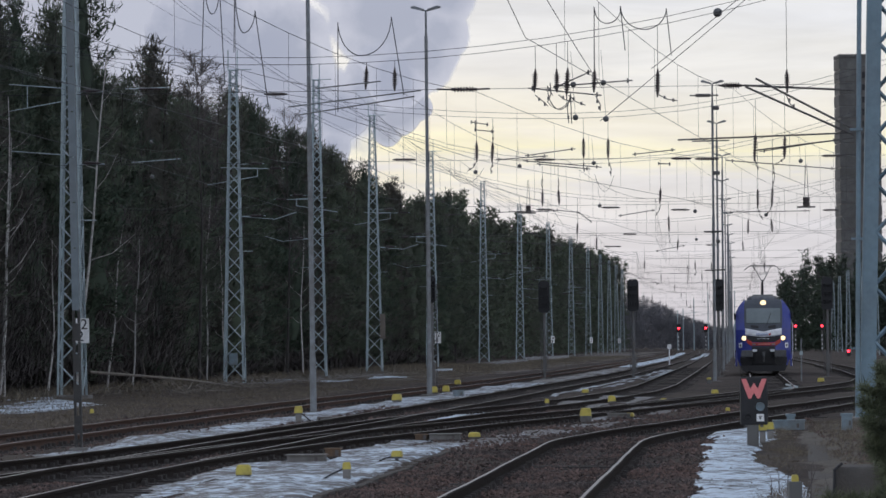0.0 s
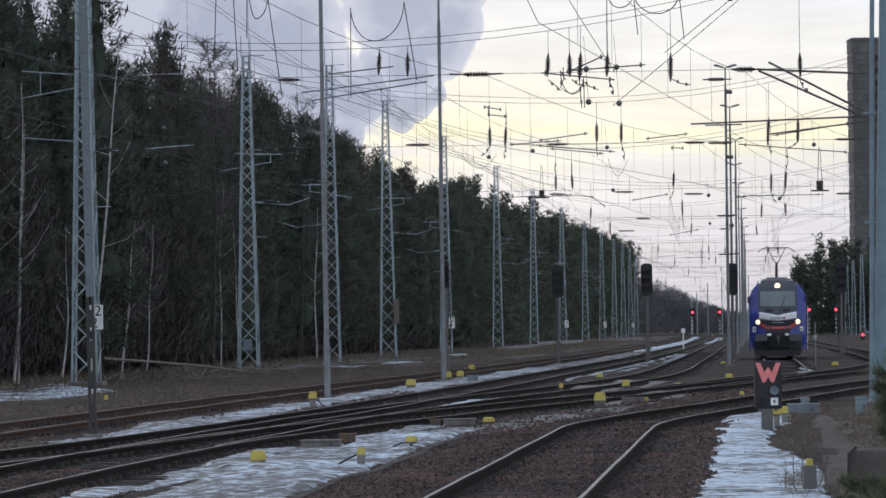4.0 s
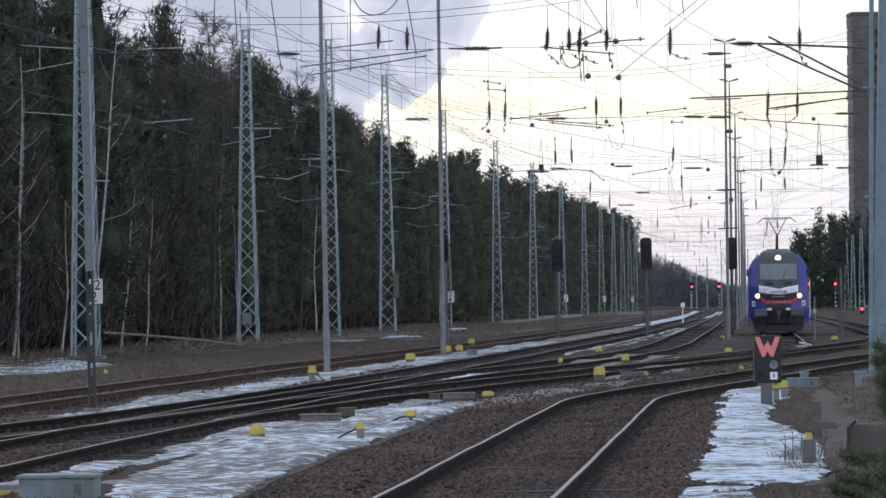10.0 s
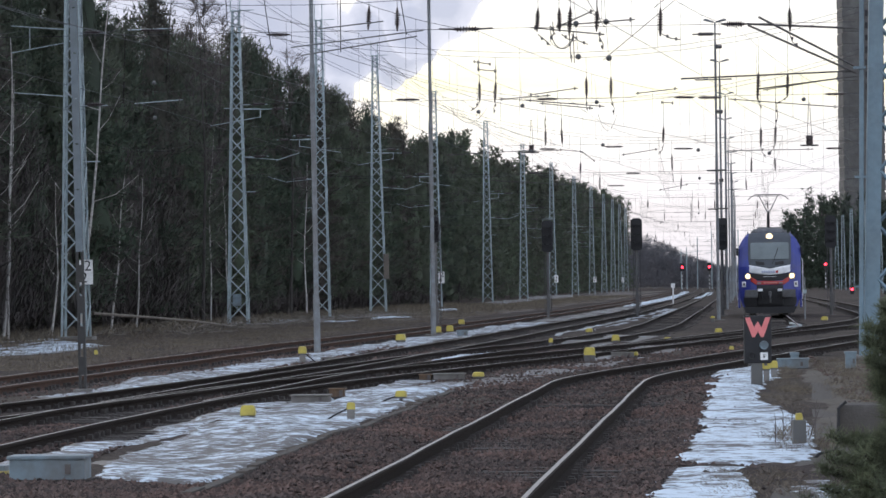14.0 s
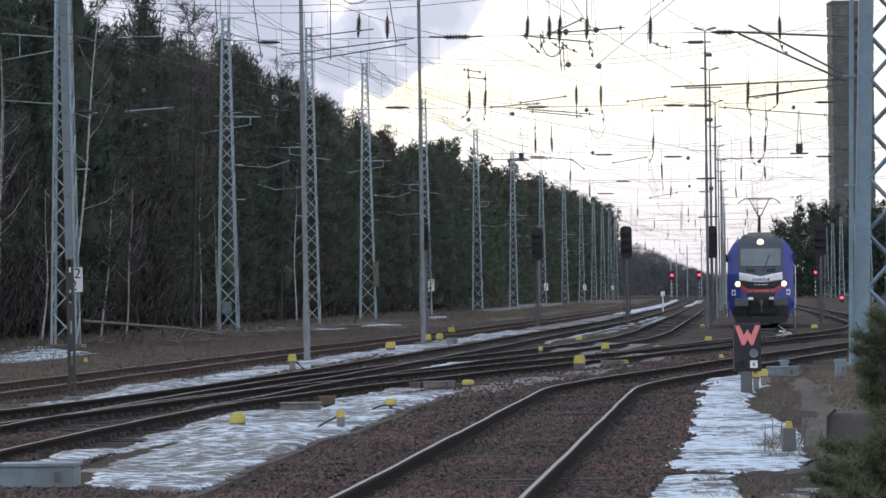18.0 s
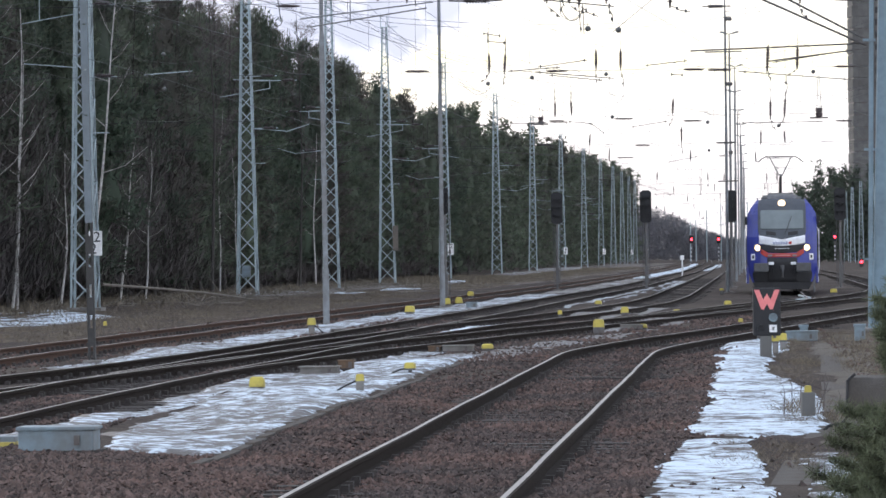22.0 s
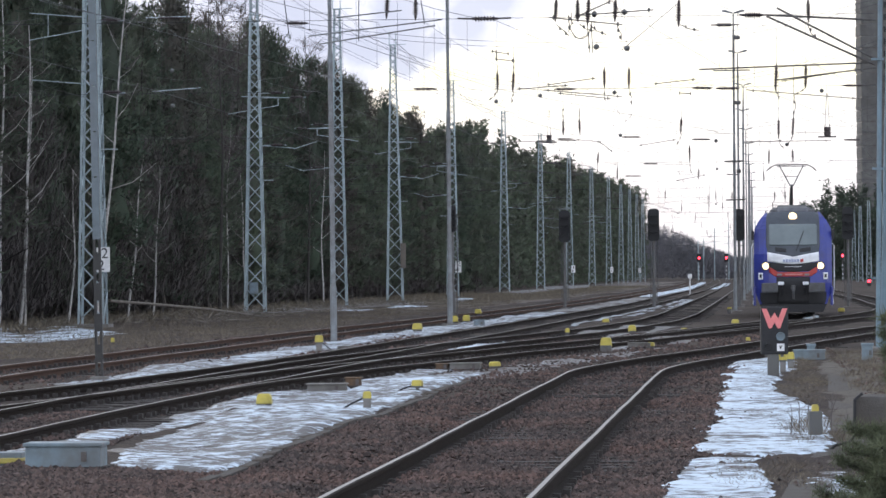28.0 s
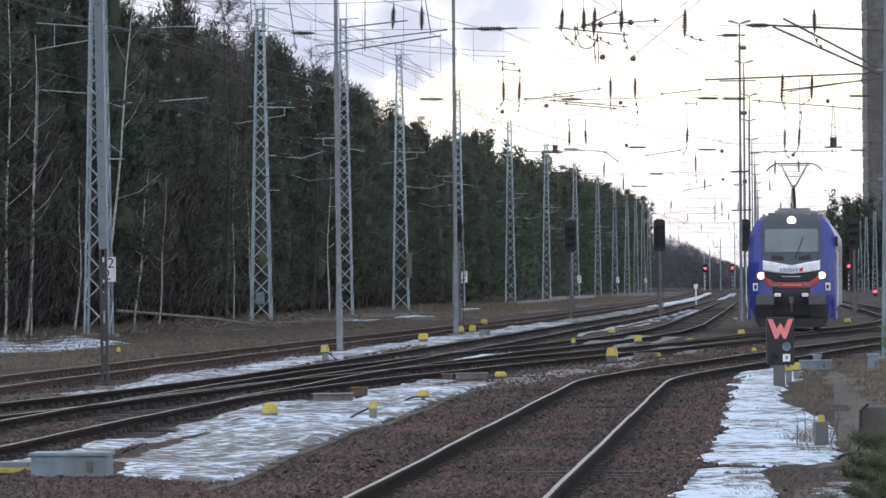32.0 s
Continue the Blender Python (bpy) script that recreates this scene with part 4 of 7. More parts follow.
def fit_span(ob, y, kit, sag, r):
    """Hanging and level insulators, weights, booms, links and slack loops of one span."""
    for x, z, l in kit["hanging"]:
        rod(ob, (x, y, max(sag(x), z + 0.1)), (x, y, z), r * 0.7, "hanger", WIRE, 4)
        insulator(ob, (x, y, z), (0.06 * math.sin(9 * x), 0, -1), round(l, 1), 0.06)
    for x, z, l in kit["level"]:
        insulator(ob, (x, y, z), (1, 0, -0.01), round(l, 1), 0.05)
    for x, z in kit["ball"]:
        weight(ob, (x, y + 0.1, z), 0.065 if y < 140 else 0.075)
        rod(ob, (x, y + 0.1, z), (x - 0.05, y + 0.1, z + 0.7), 0.004, "hanger", WIRE, 4)
    for a, b, c, d in kit["boom"]:
        rod(ob, (a, y, b), (c, y + 0.05, d), 0.015, "boom", GALV if a < -15 else DARK_STEEL, 5)
        for f in (0.06, 0.94):
            rod(ob, (a + (c - a) * f, y, b + (d - b) * f - 0.05), (a + (c - a) * f, y, b + (d - b) * f + 0.05), 0.02, "clamp", DARK_STEEL, 5)
    for k, (a, b, c, d) in enumerate(kit["link"]):
        bow = Vector((0.05 * math.sin(k * 2 + y), 0, -0.03))
        bm = bmesh.new()
        tube(bm, ((a, y, b), Vector(((a + c) / 2, y, (b + d) / 2)) + bow, (c, y, d)), 0.010, 4)
        line = part("link", bm, WIRE, ob)
        for f in (0.3, 0.75):
            rod(line, (a + (c - a) * f, y, b + (d - b) * f + 0.02), (a + (c - a) * f, y, b + (d - b) * f - 0.05), 0.024, "clamp", DARK_STEEL, 5)
    for a, b, c, d, slack in kit["loop"]:
        bm = bmesh.new()
        tube(bm, [(a + (c - a) * u, y, b + (d - b) * u - slack * 4 * u * (1 - u)) for u in np.linspace(0, 1, 11)], 0.006, 4)
        part("jumper", bm, WIRE, ob, "thin slack jumper cable")


# over the first span hang the insulators of the near, middle, inner and engine tracks
cross_span(SPAN_Y, -25, 2.4, 10.6, 9.35, 7.62, [], [7.02], -9.5, "ropes and insulators spanning the first tracks of the yard")
lattice_mast(17.5, 1.0, 0.4, pose(MAST_X, 100, -0.25), "tall pale grey-green lattice steel mast at the forest edge")
booms = thing("steady_booms", (0, 0, 0), "dark steel booms steadying the wires over the tracks", "boom", "booms")
for a, b in (((-9.6, 96, 6.72), (-6.75, 96, 7.04)), ((-9.4, 96.1, 6.55), (-6.9, 96.1, 6.92)), ((-9.0, 95.9, 7.10), (-7.6, 95.9, 7.24))):
    rod(booms, a, b, 0.016, "boom", MAST_DARK)
insulator(booms, (-6.16, 96, 7.05), (1, 0, 0), 0.66, 0.06)
rod(booms, (-6.42, 96, 7.06), (-6.1, 96, 7.05), 0.022, "cap")
rod(booms, (-5.56, 96, 7.05), (-5.28, 96, 7.06), 0.022, "cap")

# slack jumpers: foot, hang point, bottom of the loop, hang point, foot (x and z over the first span)
JUMPERS = [((-11.45, 7.5), (-11.38, 9.5), (-11.22, 8.73), (-11.06, 9.3), (-10.95, 7.2)), ((-10.75, 7.9), (-10.73, 9.4), (-10.55, 8.32), (-10.30, 8.80), (-10.02, 6.72)),
           ((-8.53, 6.60), (-8.52, 8.52), (-8.02, 7.80), (-7.38, 8.62), (-7.12, 6.95)), ((-3.06, 7.2), (-3.05, 8.78), (-2.78, 8.42), (-2.49, 8.72), (-2.40, 7.84)),
           ((-2.50, 8.7), (-2.49, 8.78), (-1.98, 8.28), (-1.52, 8.72), (-1.42, 7.72)), ((-3.95, 6.9), (-4.06, 7.10), (-3.80, 6.60), (-3.57, 6.95), (-3.55, 6.3))]
for foot, up, low_point, down, end in JUMPERS:
    loop = thing("jumper_cable", (0, 0, 0), "slack black jumper cable hanging in a loop", "cable", "jumper cables")
    bm = bmesh.new()
    pts = [(foot[0], 96.0, foot[1])]
    for a, b, v in ((up, low_point, 0), (low_point, down, 1)):
        for u in np.linspace(0, 1, 9)[v:]:
            c = math.sin(u * math.pi / 2) if not v else 1 - math.cos(u * math.pi / 2)
            e = 1 - math.cos(u * math.pi / 2) if not v else math.sin(u * math.pi / 2)
            pts.append((a[0] + (b[0] - a[0]) * e, 96.05, a[1] + (b[1] - a[1]) * c))
    pts.append((end[0], 96.0, end[1]))
    tube(bm, pts, 0.011, 5)
    part("cable", bm, WIRE, loop)
# stay ropes that rise obliquely to the head of the great mast, with round weights strung on two of them
for a, b, beads in (((-2.95, 6.35), (1.9, 10.35), [(-0.43, 8.63)]), ((-1.85, 7.45), (2.1, 10.6), [(0.25, 8.98)]), ((-4.06, 8.95), (-2.9, 7.05), [])):
    stay = thing("stay_rope", (0, 0, 0), "dark steel stay rope with round weights" if beads else "thin dark steel stay rope", "rope", "stay ropes over the first span")
    bm = bmesh.new()
    tube(bm, [(a[0] + (b[0] - a[0]) * u, 96.2, a[1] + (b[1] - a[1]) * u - 0.08 * u * (1 - u)) for u in np.linspace(0, 1, 8)], 0.0075, 4)
    part("rope", bm, WIRE, stay)
    for x, z in beads:
        weight(stay, (x, 96.2, z), 0.10)

# ribbed feeder drums on small cross plates, hung from the spans
for x, y, z, k in ((2.46, 168, 6.82, 1.0), (-10.28, 220, 8.22, 1.1)):
    drum = thing("feeder_drum", (x, y, z), "dark ribbed drum on a cross plate hung over the tracks", "insulator", "feeder drums")
    bm = bmesh.new()
    turned(bm, [(0.10, -0.17), (0.13, -0.15), (0.13, -0.02), (0.10, 0.0), (0.13, 0.02), (0.13, 0.15), (0.10, 0.17)], 12)
    part("drum", bm, INSULATOR, drum)
    part("plate", boxes(((0, 0, -0.20), (0.66 * k, 0.12, 0.06))), DARK_STEEL, drum)
    for dx in (-0.08, 0.08):
        rod(drum, (dx, 0, 0.15), (dx * 0.3, 0, 1.4), 0.010, "hanger", WIRE, 4)

RIGHT_X = 17.5
for y in (590, 668, 742, 806, 862, 912, 955):
    lattice_mast(13.5, 0.95, 0.4, pose(RIGHT_X, y, -0.25), "distant grey lattice mast beyond the yard")


def track_x(key, y):
    q = LINES[key][0]
    return float(np.interp(y, q[:, 1], q[:, 0]))


for k, (y, height, _) in enumerate(MASTS[:9]):
    keys = ["outer", "inner", "middle", "engine"] + (["diagonal"] if y < 500 else [])
    spots = [track_x(key, y) + 0.25 * (-1) ** i for i, key in enumerate(keys)]
    if y in FITTINGS:
        spots = []
    elif y < 320:
        spots += [spots[2] + 1.1, spots[3] + 0.7]
    cross_span(y, MAST_X + 0.2, RIGHT_X - 0.2, height - 0.3, height - 1.5, 8.3 + 0.2 * (k % 3), spots, [6.75 + 0.12 * (k % 3), 5.7], -6.0 + 2 * (k % 2), "ropes and insulators spanning the yard between masts", r=WIRE_R + y * 0.5e-5)
cross_span(132, -25, 10, 12, 12, 8.2, [], [6.99], -5.0, "ropes and insulators spanning the yard between masts")
lattice_mast(15, 1.0, 0.4, pose(MAST_X, 132, -0.25), "tall pale grey-green lattice steel mast at the forest edge")
lattice_mast(15, 1.0, 0.4, pose(10.2, 132, -0.25), "tall pale grey-green lattice steel mast beside the yard")
for y, _, _ in MASTS[:8]:
    lattice = lattice_mast(17, 1.0, 0.4, pose(RIGHT_X, y, -0.25), "tall grey lattice mast beyond the yard") if y < 590 else None

# short arms with insulators on the masts of the forest row
def mast_arm(mast, p, q, name="arm"):
    return rod(mast, (p[0], -0.3, p[1]), (q[0], -0.3, q[1]), 0.024, name, GALV)


for mast, (y, height, _) in list(zip(MAST_OBS, MASTS))[:10]:
    k = int(y)
    if y == 168:
        for n, (z, s, l) in enumerate(((11.45, 1, 1.25), (11.6, -1, 2.3), (8.75, 1, 1.3), (9.1, -1, 2.2), (6.65, 1, 1.0))):
            arm = mast_arm(mast, (s * 0.25, z), (s * l, z + (0.16 if s < 0 else 0.0)))
            if n in (0, 2):
                insulator(arm, (s * (l - 0.85), -0.34, z + 0.03), (s, 0, 0), 0.75, 0.085)
            if n == 1:
                rod(arm, (s * 1.6, -0.3, z - 0.75), (s * 1.6, -0.3, z + 0.1), 0.02, "drop_bar", GALV)
                rod(arm, (s * 0.3, -0.3, z - 0.5), (s * l, -0.3, z - 0.85), 0.02, "drop_bar", GALV)
    else:
        s, dz = (-1 if k % 4 == 2 else 1), 0.35 * math.sin(k * 1.7)
        arm = mast_arm(mast, (-0.6 * s, 10.7 + dz), (1.22 * s, 10.65 + dz))
        mast_arm(arm, (1.2 * s, 10.66 + dz), (1.2 * s, 10.22 + dz), "drop_bar")
        mast_arm(arm, (-1.25 * s, 9.85 + dz), (1.2 * s, 10.25 + dz), "drop_bar")
        for x, z in ((0.5, 10.85), (1.5, 10.62), (0.55, 8.3)):
            rest = mast_arm(mast, (0.25 * s, z + dz), ((x + 1.05) * s, z + dz + 0.02))
            insulator(rest, ((x + 0.25) * s, -0.34, z + dz + 0.02), (s, 0, 0), 0.7, 0.085)
        mast_arm(mast, (1.95 * s, 8.12 + dz), (3.1 * s, 8.48 + dz))
        mast_arm(mast, (0.3 * s, 8.3 + dz), (1.98 * s, 8.16 + dz))
        mast_arm(mast, (0.2 * s, 6.6 + dz), (0.95 * s, 6.6 + dz))
    if y < 400:
        rod(mast, (-0.3, 0, height + 0.03), (0.9, 0, height + 0.05), 0.025, "arm", GALV)
        for s in (-0.25, 0.2):
            rod(mast, (s, 0, height), (s, 0, height + 1.0), 0.028, "spike", GALV)


# ---- the wires along the tracks ----
SUPPORTS = [20, 58, 96, 132, 168, 220, 266, 308, 366, 440, 512, 590, 668, 742, 806, 862, 912, 955]


def overhead(key, y0, y1, label, side=1, z_contact=5.55, z_rope=7.0):
    ob = thing("overhead_wire", (0, 0, 0), label, "overhead wire", "overhead wires along the tracks")
    sup = [y for y in SUPPORTS if y0 <= y <= y1]
    line, rope = [], []
    for i, (a, b) in enumerate(zip(sup, sup[1:])):
        xa, xb = track_x(key, a) + 0.3 * (-1) ** i * side, track_x(key, b) - 0.3 * (-1) ** i * side
        n = 8 if b < 400 else 4
        for k in range(n + (b == sup[-1])):
            u = k / n
            x, y = xa + (xb - xa) * u, a + (b - a) * u
            line.append((x, y, z_contact))
            rope.append((x, y, z_rope - 0.95 * 4 * u * (1 - u) * min(1, ((b - a) / 60) ** 2)))
    grow = [0.005 + 0.6e-5 * p[1] for p in line]
    for name, pts in (("contact_wire", line), ("messenger_rope", rope)):
        bm = bmesh.new()
        tube(bm, pts, grow, 4)
        part(name, bm, WIRE, ob)
    for p, q in zip(line, rope):
        if 60 < p[1] < 330:
            rod(ob, p, q, 0.003 + 0.6e-5 * p[1], "dropper", WIRE, 3)


overhead("near", 20, 132, "contact wire and rope over the near track")
overhead("diagonal", 20, 440, "contact wire and rope over the oblique track", -1)
overhead("middle", 96, 955, "contact wire and rope over the middle track")
overhead("inner", 58, 955, "contact wire and rope over the inner track", -1)
overhead("outer", 20, 955, "contact wire and rope over the outer track")
overhead("engine", 132, 955, "contact wire and rope over the locomotive's track", -1, 5.79)
for k, (dx, z) in enumerate(((-1.9, 11.35), (1.9, 11.35), (1.9, 8.65), (-1.9, 8.65), (0.0, 17.2))):
    line = thing("line_wire", (0, 0, 0), "bare line wire strung along the masts", "wire", "line wires along the masts")
    bm = bmesh.new()
    pts = []
    ys = [100, 132] + [m[0] for m in MASTS[:10]]
    for a, b in zip(ys, ys[1:]):
        pts += [(MAST_X + dx, a + (b - a) * u, z - 0.9 * 4 * u * (1 - u)) for u in (0, 0.2, 0.4, 0.6, 0.8)]
    tube(bm, pts, [0.005 + 0.7e-5 * p[1] for p in pts], 4)
    part("wire", bm, WIRE, line)

# ---- the concrete tower far behind the grove ----
def tower():
    ob = thing("concrete_tower", pose(26.1, 1000, -0.3, 0, 0, 6), "tall dark grey concrete tower of stacked panels", "tower")
    H, w = 64.5, 9.0
    n = 24
    for k in range(n):
        z = H * k / n
        part("panel_ring", boxes(((0, 0, z + H / n * 0.46), (w + 0.12 * (k % 3), w, H / n * 0.9)), bevel=0.06), DARK_CONCRETE, ob)
        part("joint_course", boxes(((0, 0, z + H / n * 0.95), (w - 0.3, w - 0.3, H / n * 0.14))), DARK_STEEL, ob)
        if 12 < k < 23:
            slot = part("window_recess", boxes(((1.0, -w / 2 - 0.04, z + H / n * 0.5), (1.1, 0.12, 1.3))), BLACK, ob)
    part("roof_slab", boxes(((0, 0, H + 0.25), (w + 0.3, w + 0.3, 0.7)), bevel=0.08), DARK_CONCRETE, ob)


tower()

# ---- drifting steam: a far bank of soft cloud, 3.5 km off, in sheets that drift apart ----
def steam_material(name, seed, light, shade, lobes, softness=0.10, billow=0.55):
    """Soft cloud: round lobes with billowing edges; bright where thin and on the upper right, grey within."""
    m = bpy.data.materials.new(name)
    m.use_nodes = True
    tree = m.node_tree
    tree.nodes.clear()
    node, join = wire_nodes(tree)
    def calc(op, a, b=None, c=None):
        n = node("ShaderNodeMath")
        n.operation = op
        for k, v in enumerate((a, b, c)):
            if v is None:
                continue
            if isinstance(v, (int, float)):
                n.inputs[k].default_value = v
            else:
                join(v, n.inputs[k])
        return n.outputs[0]
    where = node("ShaderNodeTexCoord")
    pts = where.outputs["Object"]
    wob = node("ShaderNodeTexNoise", Scale=0.022, Detail=7, Roughness=0.55)
    shifted = node("ShaderNodeVectorMath")
    shifted.operation = "ADD"
    shifted.inputs[1].default_value = (seed * 71.0, seed * 37.0, seed * 13.0)
    join(pts, shifted.inputs[0])
    join(shifted.outputs[0], wob.inputs["Vector"])
    whole = None
    for x, z, r in lobes:
        d = node("ShaderNodeVectorMath")
        d.operation = "DISTANCE"
        d.inputs[1].default_value = (x, 0, z)
        join(pts, d.inputs[0])
        f = calc("SUBTRACT", 1.0, calc("DIVIDE", d.outputs["Value"], r))
        whole = f if whole is None else calc("SMOOTH_MAX", whole, f, 0.12)
    edge = calc("ADD", whole, calc("MULTIPLY_ADD", wob.outputs[0], billow * 2, -billow))
    amount = node("ShaderNodeMapRange")
    amount.interpolation_type = "SMOOTHSTEP"
    amount.inputs["From Min"].default_value, amount.inputs["From Max"].default_value = 0.02, 0.02 + softness
    join(edge, amount.inputs["Value"])
    tone = node("ShaderNodeTexNoise", Scale=0.024, Detail=7, Roughness=0.58)
    join(shifted.outputs[0], tone.inputs["Vector"])
    mix = node("ShaderNodeMix")
    mix.data_type = "RGBA"
    mix.inputs[6].default_value, mix.inputs[7].default_value = (*light, 1), (*shade, 1)
    depth = node("ShaderNodeMapRange")
    depth.inputs["From Min"].default_value, depth.inputs["From Max"].default_value = 0.0, 0.55
    join(calc("ADD", edge, calc("MULTIPLY_ADD", tone.outputs[0], 1.5, -0.75)), depth.inputs["Value"])
    join(depth.outputs[0], mix.inputs[0])
    glow_node, clear, blend, out = node("ShaderNodeEmission"), node("ShaderNodeBsdfTransparent"), node("ShaderNodeMixShader"), node("ShaderNodeOutputMaterial")
    join(mix.outputs[2], glow_node.inputs["Color"])
    join(calc("MULTIPLY", amount.outputs[0], 0.93), blend.inputs[0])
    join(clear.outputs[0], blend.inputs[1])
    join(glow_node.outputs[0], blend.inputs[2])
    join(blend.outputs[0], out.inputs[0])
    return m


def steam_sheet(name, seed, light, shade, lobes, at, size, softness, billow, label):
    ob = raw(name, [(-size[0], 0, -size[1]), (size[0], 0, -size[1]), (size[0], 0, size[1]), (-size[0], 0, size[1])], [(0, 1, 2, 3)], steam_material(name, seed, light, shade, lobes, softness, billow))
    ob.location = at
    ob.visible_shadow = False
    return tagged(ob, label, "steam cloud", kind="structure")


# one sheet of bright steam behind, a low grey billow that hardly drifts, a high one that drifts faster; lobes are x, z, radius
back = steam_sheet("backdrop_steam_bright", 1, (0.92, 0.91, 0.94), (0.50, 0.515, 0.60), [(-130, 10, 170), (-60, -60, 80), (-100, 90, 140), (10, -50, 50), (-230, 20, 140)], (-340, 3600, 235), (420, 260), 0.5, 0.5, "bright soft steam behind the forest")
LOW_STEAM = [(20, -22, 34), (37, -46, 17), (26, -58, 12), (50, -40, 12), (-14, -44, 26), (-18, -72, 18), (-44, -36, 50), (-66, 0, 60), (-100, 20, 60)]
HIGH_STEAM = [(30, 26, 50), (56, -4, 30), (38, -20, 27), (72, 14, 23), (78, 38, 22), (20, 74, 62), (60, 80, 44)]
low = steam_sheet("backdrop_steam_low", 2, (0.56, 0.565, 0.64), (0.385, 0.405, 0.495), LOW_STEAM, (-300, 3520, 230), (420, 260), 0.10, 0.36, "blue-grey billow of steam low over the forest")
high = steam_sheet("backdrop_steam_high", 5, (0.57, 0.575, 0.65), (0.40, 0.42, 0.51), HIGH_STEAM, (-300, 3480, 230), (420, 260), 0.12, 0.36, "blue-grey billow of steam drifting over the forest")
STEAM = [(back, [(0, (-340, 3600, 235)), (16, (-332, 3600, 240)), (32, (-322, 3600, 247))]),
         (low, [(0, (-300, 3520, 228)), (10, (-299, 3520, 226)), (32, (-302, 3520, 224))]),
         (high, [(0, (-300, 3480, 230)), (10, (-294, 3480, 224)), (20, (-276, 3480, 221)), (32, (-252, 3480, 219))])]
# ---- the locomotive (its front stands at y = 0 of its own space, facing -y) ----
BLUE = material("blue_lacquer", (0.040, 0.055, 0.29), (0.032, 0.042, 0.23), 3, 0.32, grime=(0.06, 0.06, 0.10), grime_scale=1.1, grime_amount=0.4)
L_WHITE = material("white_lacquer", (0.84, 0.85, 0.87), (0.76, 0.77, 0.79), 4, 0.35, grime=(0.4, 0.4, 0.42), grime_scale=2, grime_amount=0.3)
L_RED = material("red_lacquer", (0.44, 0.035, 0.03), (0.34, 0.03, 0.026), 4, 0.4, grime=(0.16, 0.05, 0.04), grime_scale=2, grime_amount=0.4)
L_GREY = material("anthracite_lacquer", (0.055, 0.064, 0.078), (0.040, 0.047, 0.058), 4, 0.4)
L_GLASS = material("dark_cab_glass", (0.17, 0.20, 0.205), (0.12, 0.145, 0.15), 0.8, 0.10)
L_ROOF = material("grey_roof_sheet", (0.22, 0.225, 0.22), (0.15, 0.15, 0.15), 5, 0.6, grime=(0.08, 0.07, 0.06), grime_amount=0.6)
L_SILVER = material("silver_side_sheet", (0.20, 0.205, 0.23), (0.14, 0.14, 0.16), 5, 0.45, grime=(0.14, 0.12, 0.11), grime_amount=0.5)
BUFFER_DARK = material("greasy_black_steel", (0.085, 0.088, 0.095), (0.055, 0.056, 0.06), 6, 0.5, grime=(0.07, 0.06, 0.05), grime_scale=3, grime_amount=0.5)
L_PINK = material("faded_pink_print", (0.55, 0.22, 0.21), (0.46, 0.17, 0.16), 6, 0.5)
L_LOGO = material("blue_grey_print", (0.33, 0.37, 0.50), (0.28, 0.32, 0.45), 6, 0.5)


def half_width(z):
    return float(np.interp(z, [0.35, 0.6, 0.95, 1.3, 3.05, 3.25, 3.55, 3.86], [1.22, 1.32, 1.44, 1.45, 1.45, 1.43, 1.27, 1.02]))


def nose(x, z):
    """How far behind the foremost point the front skin lies."""
    back = float(np.interp(z, [0.3, 1.2, 2.25, 3.3, 3.7, 3.86], [0.10, 0.0, 0.04, 0.55, 0.85, 1.15]))
    edge = max(0.0, abs(x) - 0.9)
    return back + 0.16 * x * x + 0.9 * edge * edge


def front_panel(name, cols, lift, mat, parent, label=""):
    """A sheet on the front skin, from columns of x, lower z and upper z."""
    cols = sorted(cols)
    xs = np.unique(np.concatenate([np.linspace(cols[0][0], cols[-1][0], 15), [c[0] for c in cols]]))
    lo = np.interp(xs, [c[0] for c in cols], [c[1] for c in cols])
    hi = np.interp(xs, [c[0] for c in cols], [c[2] for c in cols])
    n = 7 if max(hi) < 3.4 else 19
    verts, faces = [], []
    for x, a, b in zip(xs, lo, hi):
        for k in range(n):
            z = a + (b - a) * k / (n - 1)
            verts.append((x, nose(x, z) - lift, z))
    m = len(verts)
    verts += [(x, y + lift + 0.02, z) for x, y, z in verts]
    for i in range(len(xs) - 1):
        for k in range(n - 1):
            p = i * n + k
            faces.append((p, p + n, p + n + 1, p + 1))
    for i in range(len(xs) - 1):
        for k in (0, n - 1):
            p = i * n + k
            f = (p, p + n, p + n + m, p + m)
            faces.append(f if k else f[::-1])
    for i, rev in ((0, False), (len(xs) - 1, True)):
        for k in range(n - 1):
            p = i * n + k
            f = (p, p + 1, p + 1 + m, p + m)
            faces.append(f[::-1] if rev else f)
    return raw(name, verts, faces, mat, parent, label, smooth=True)


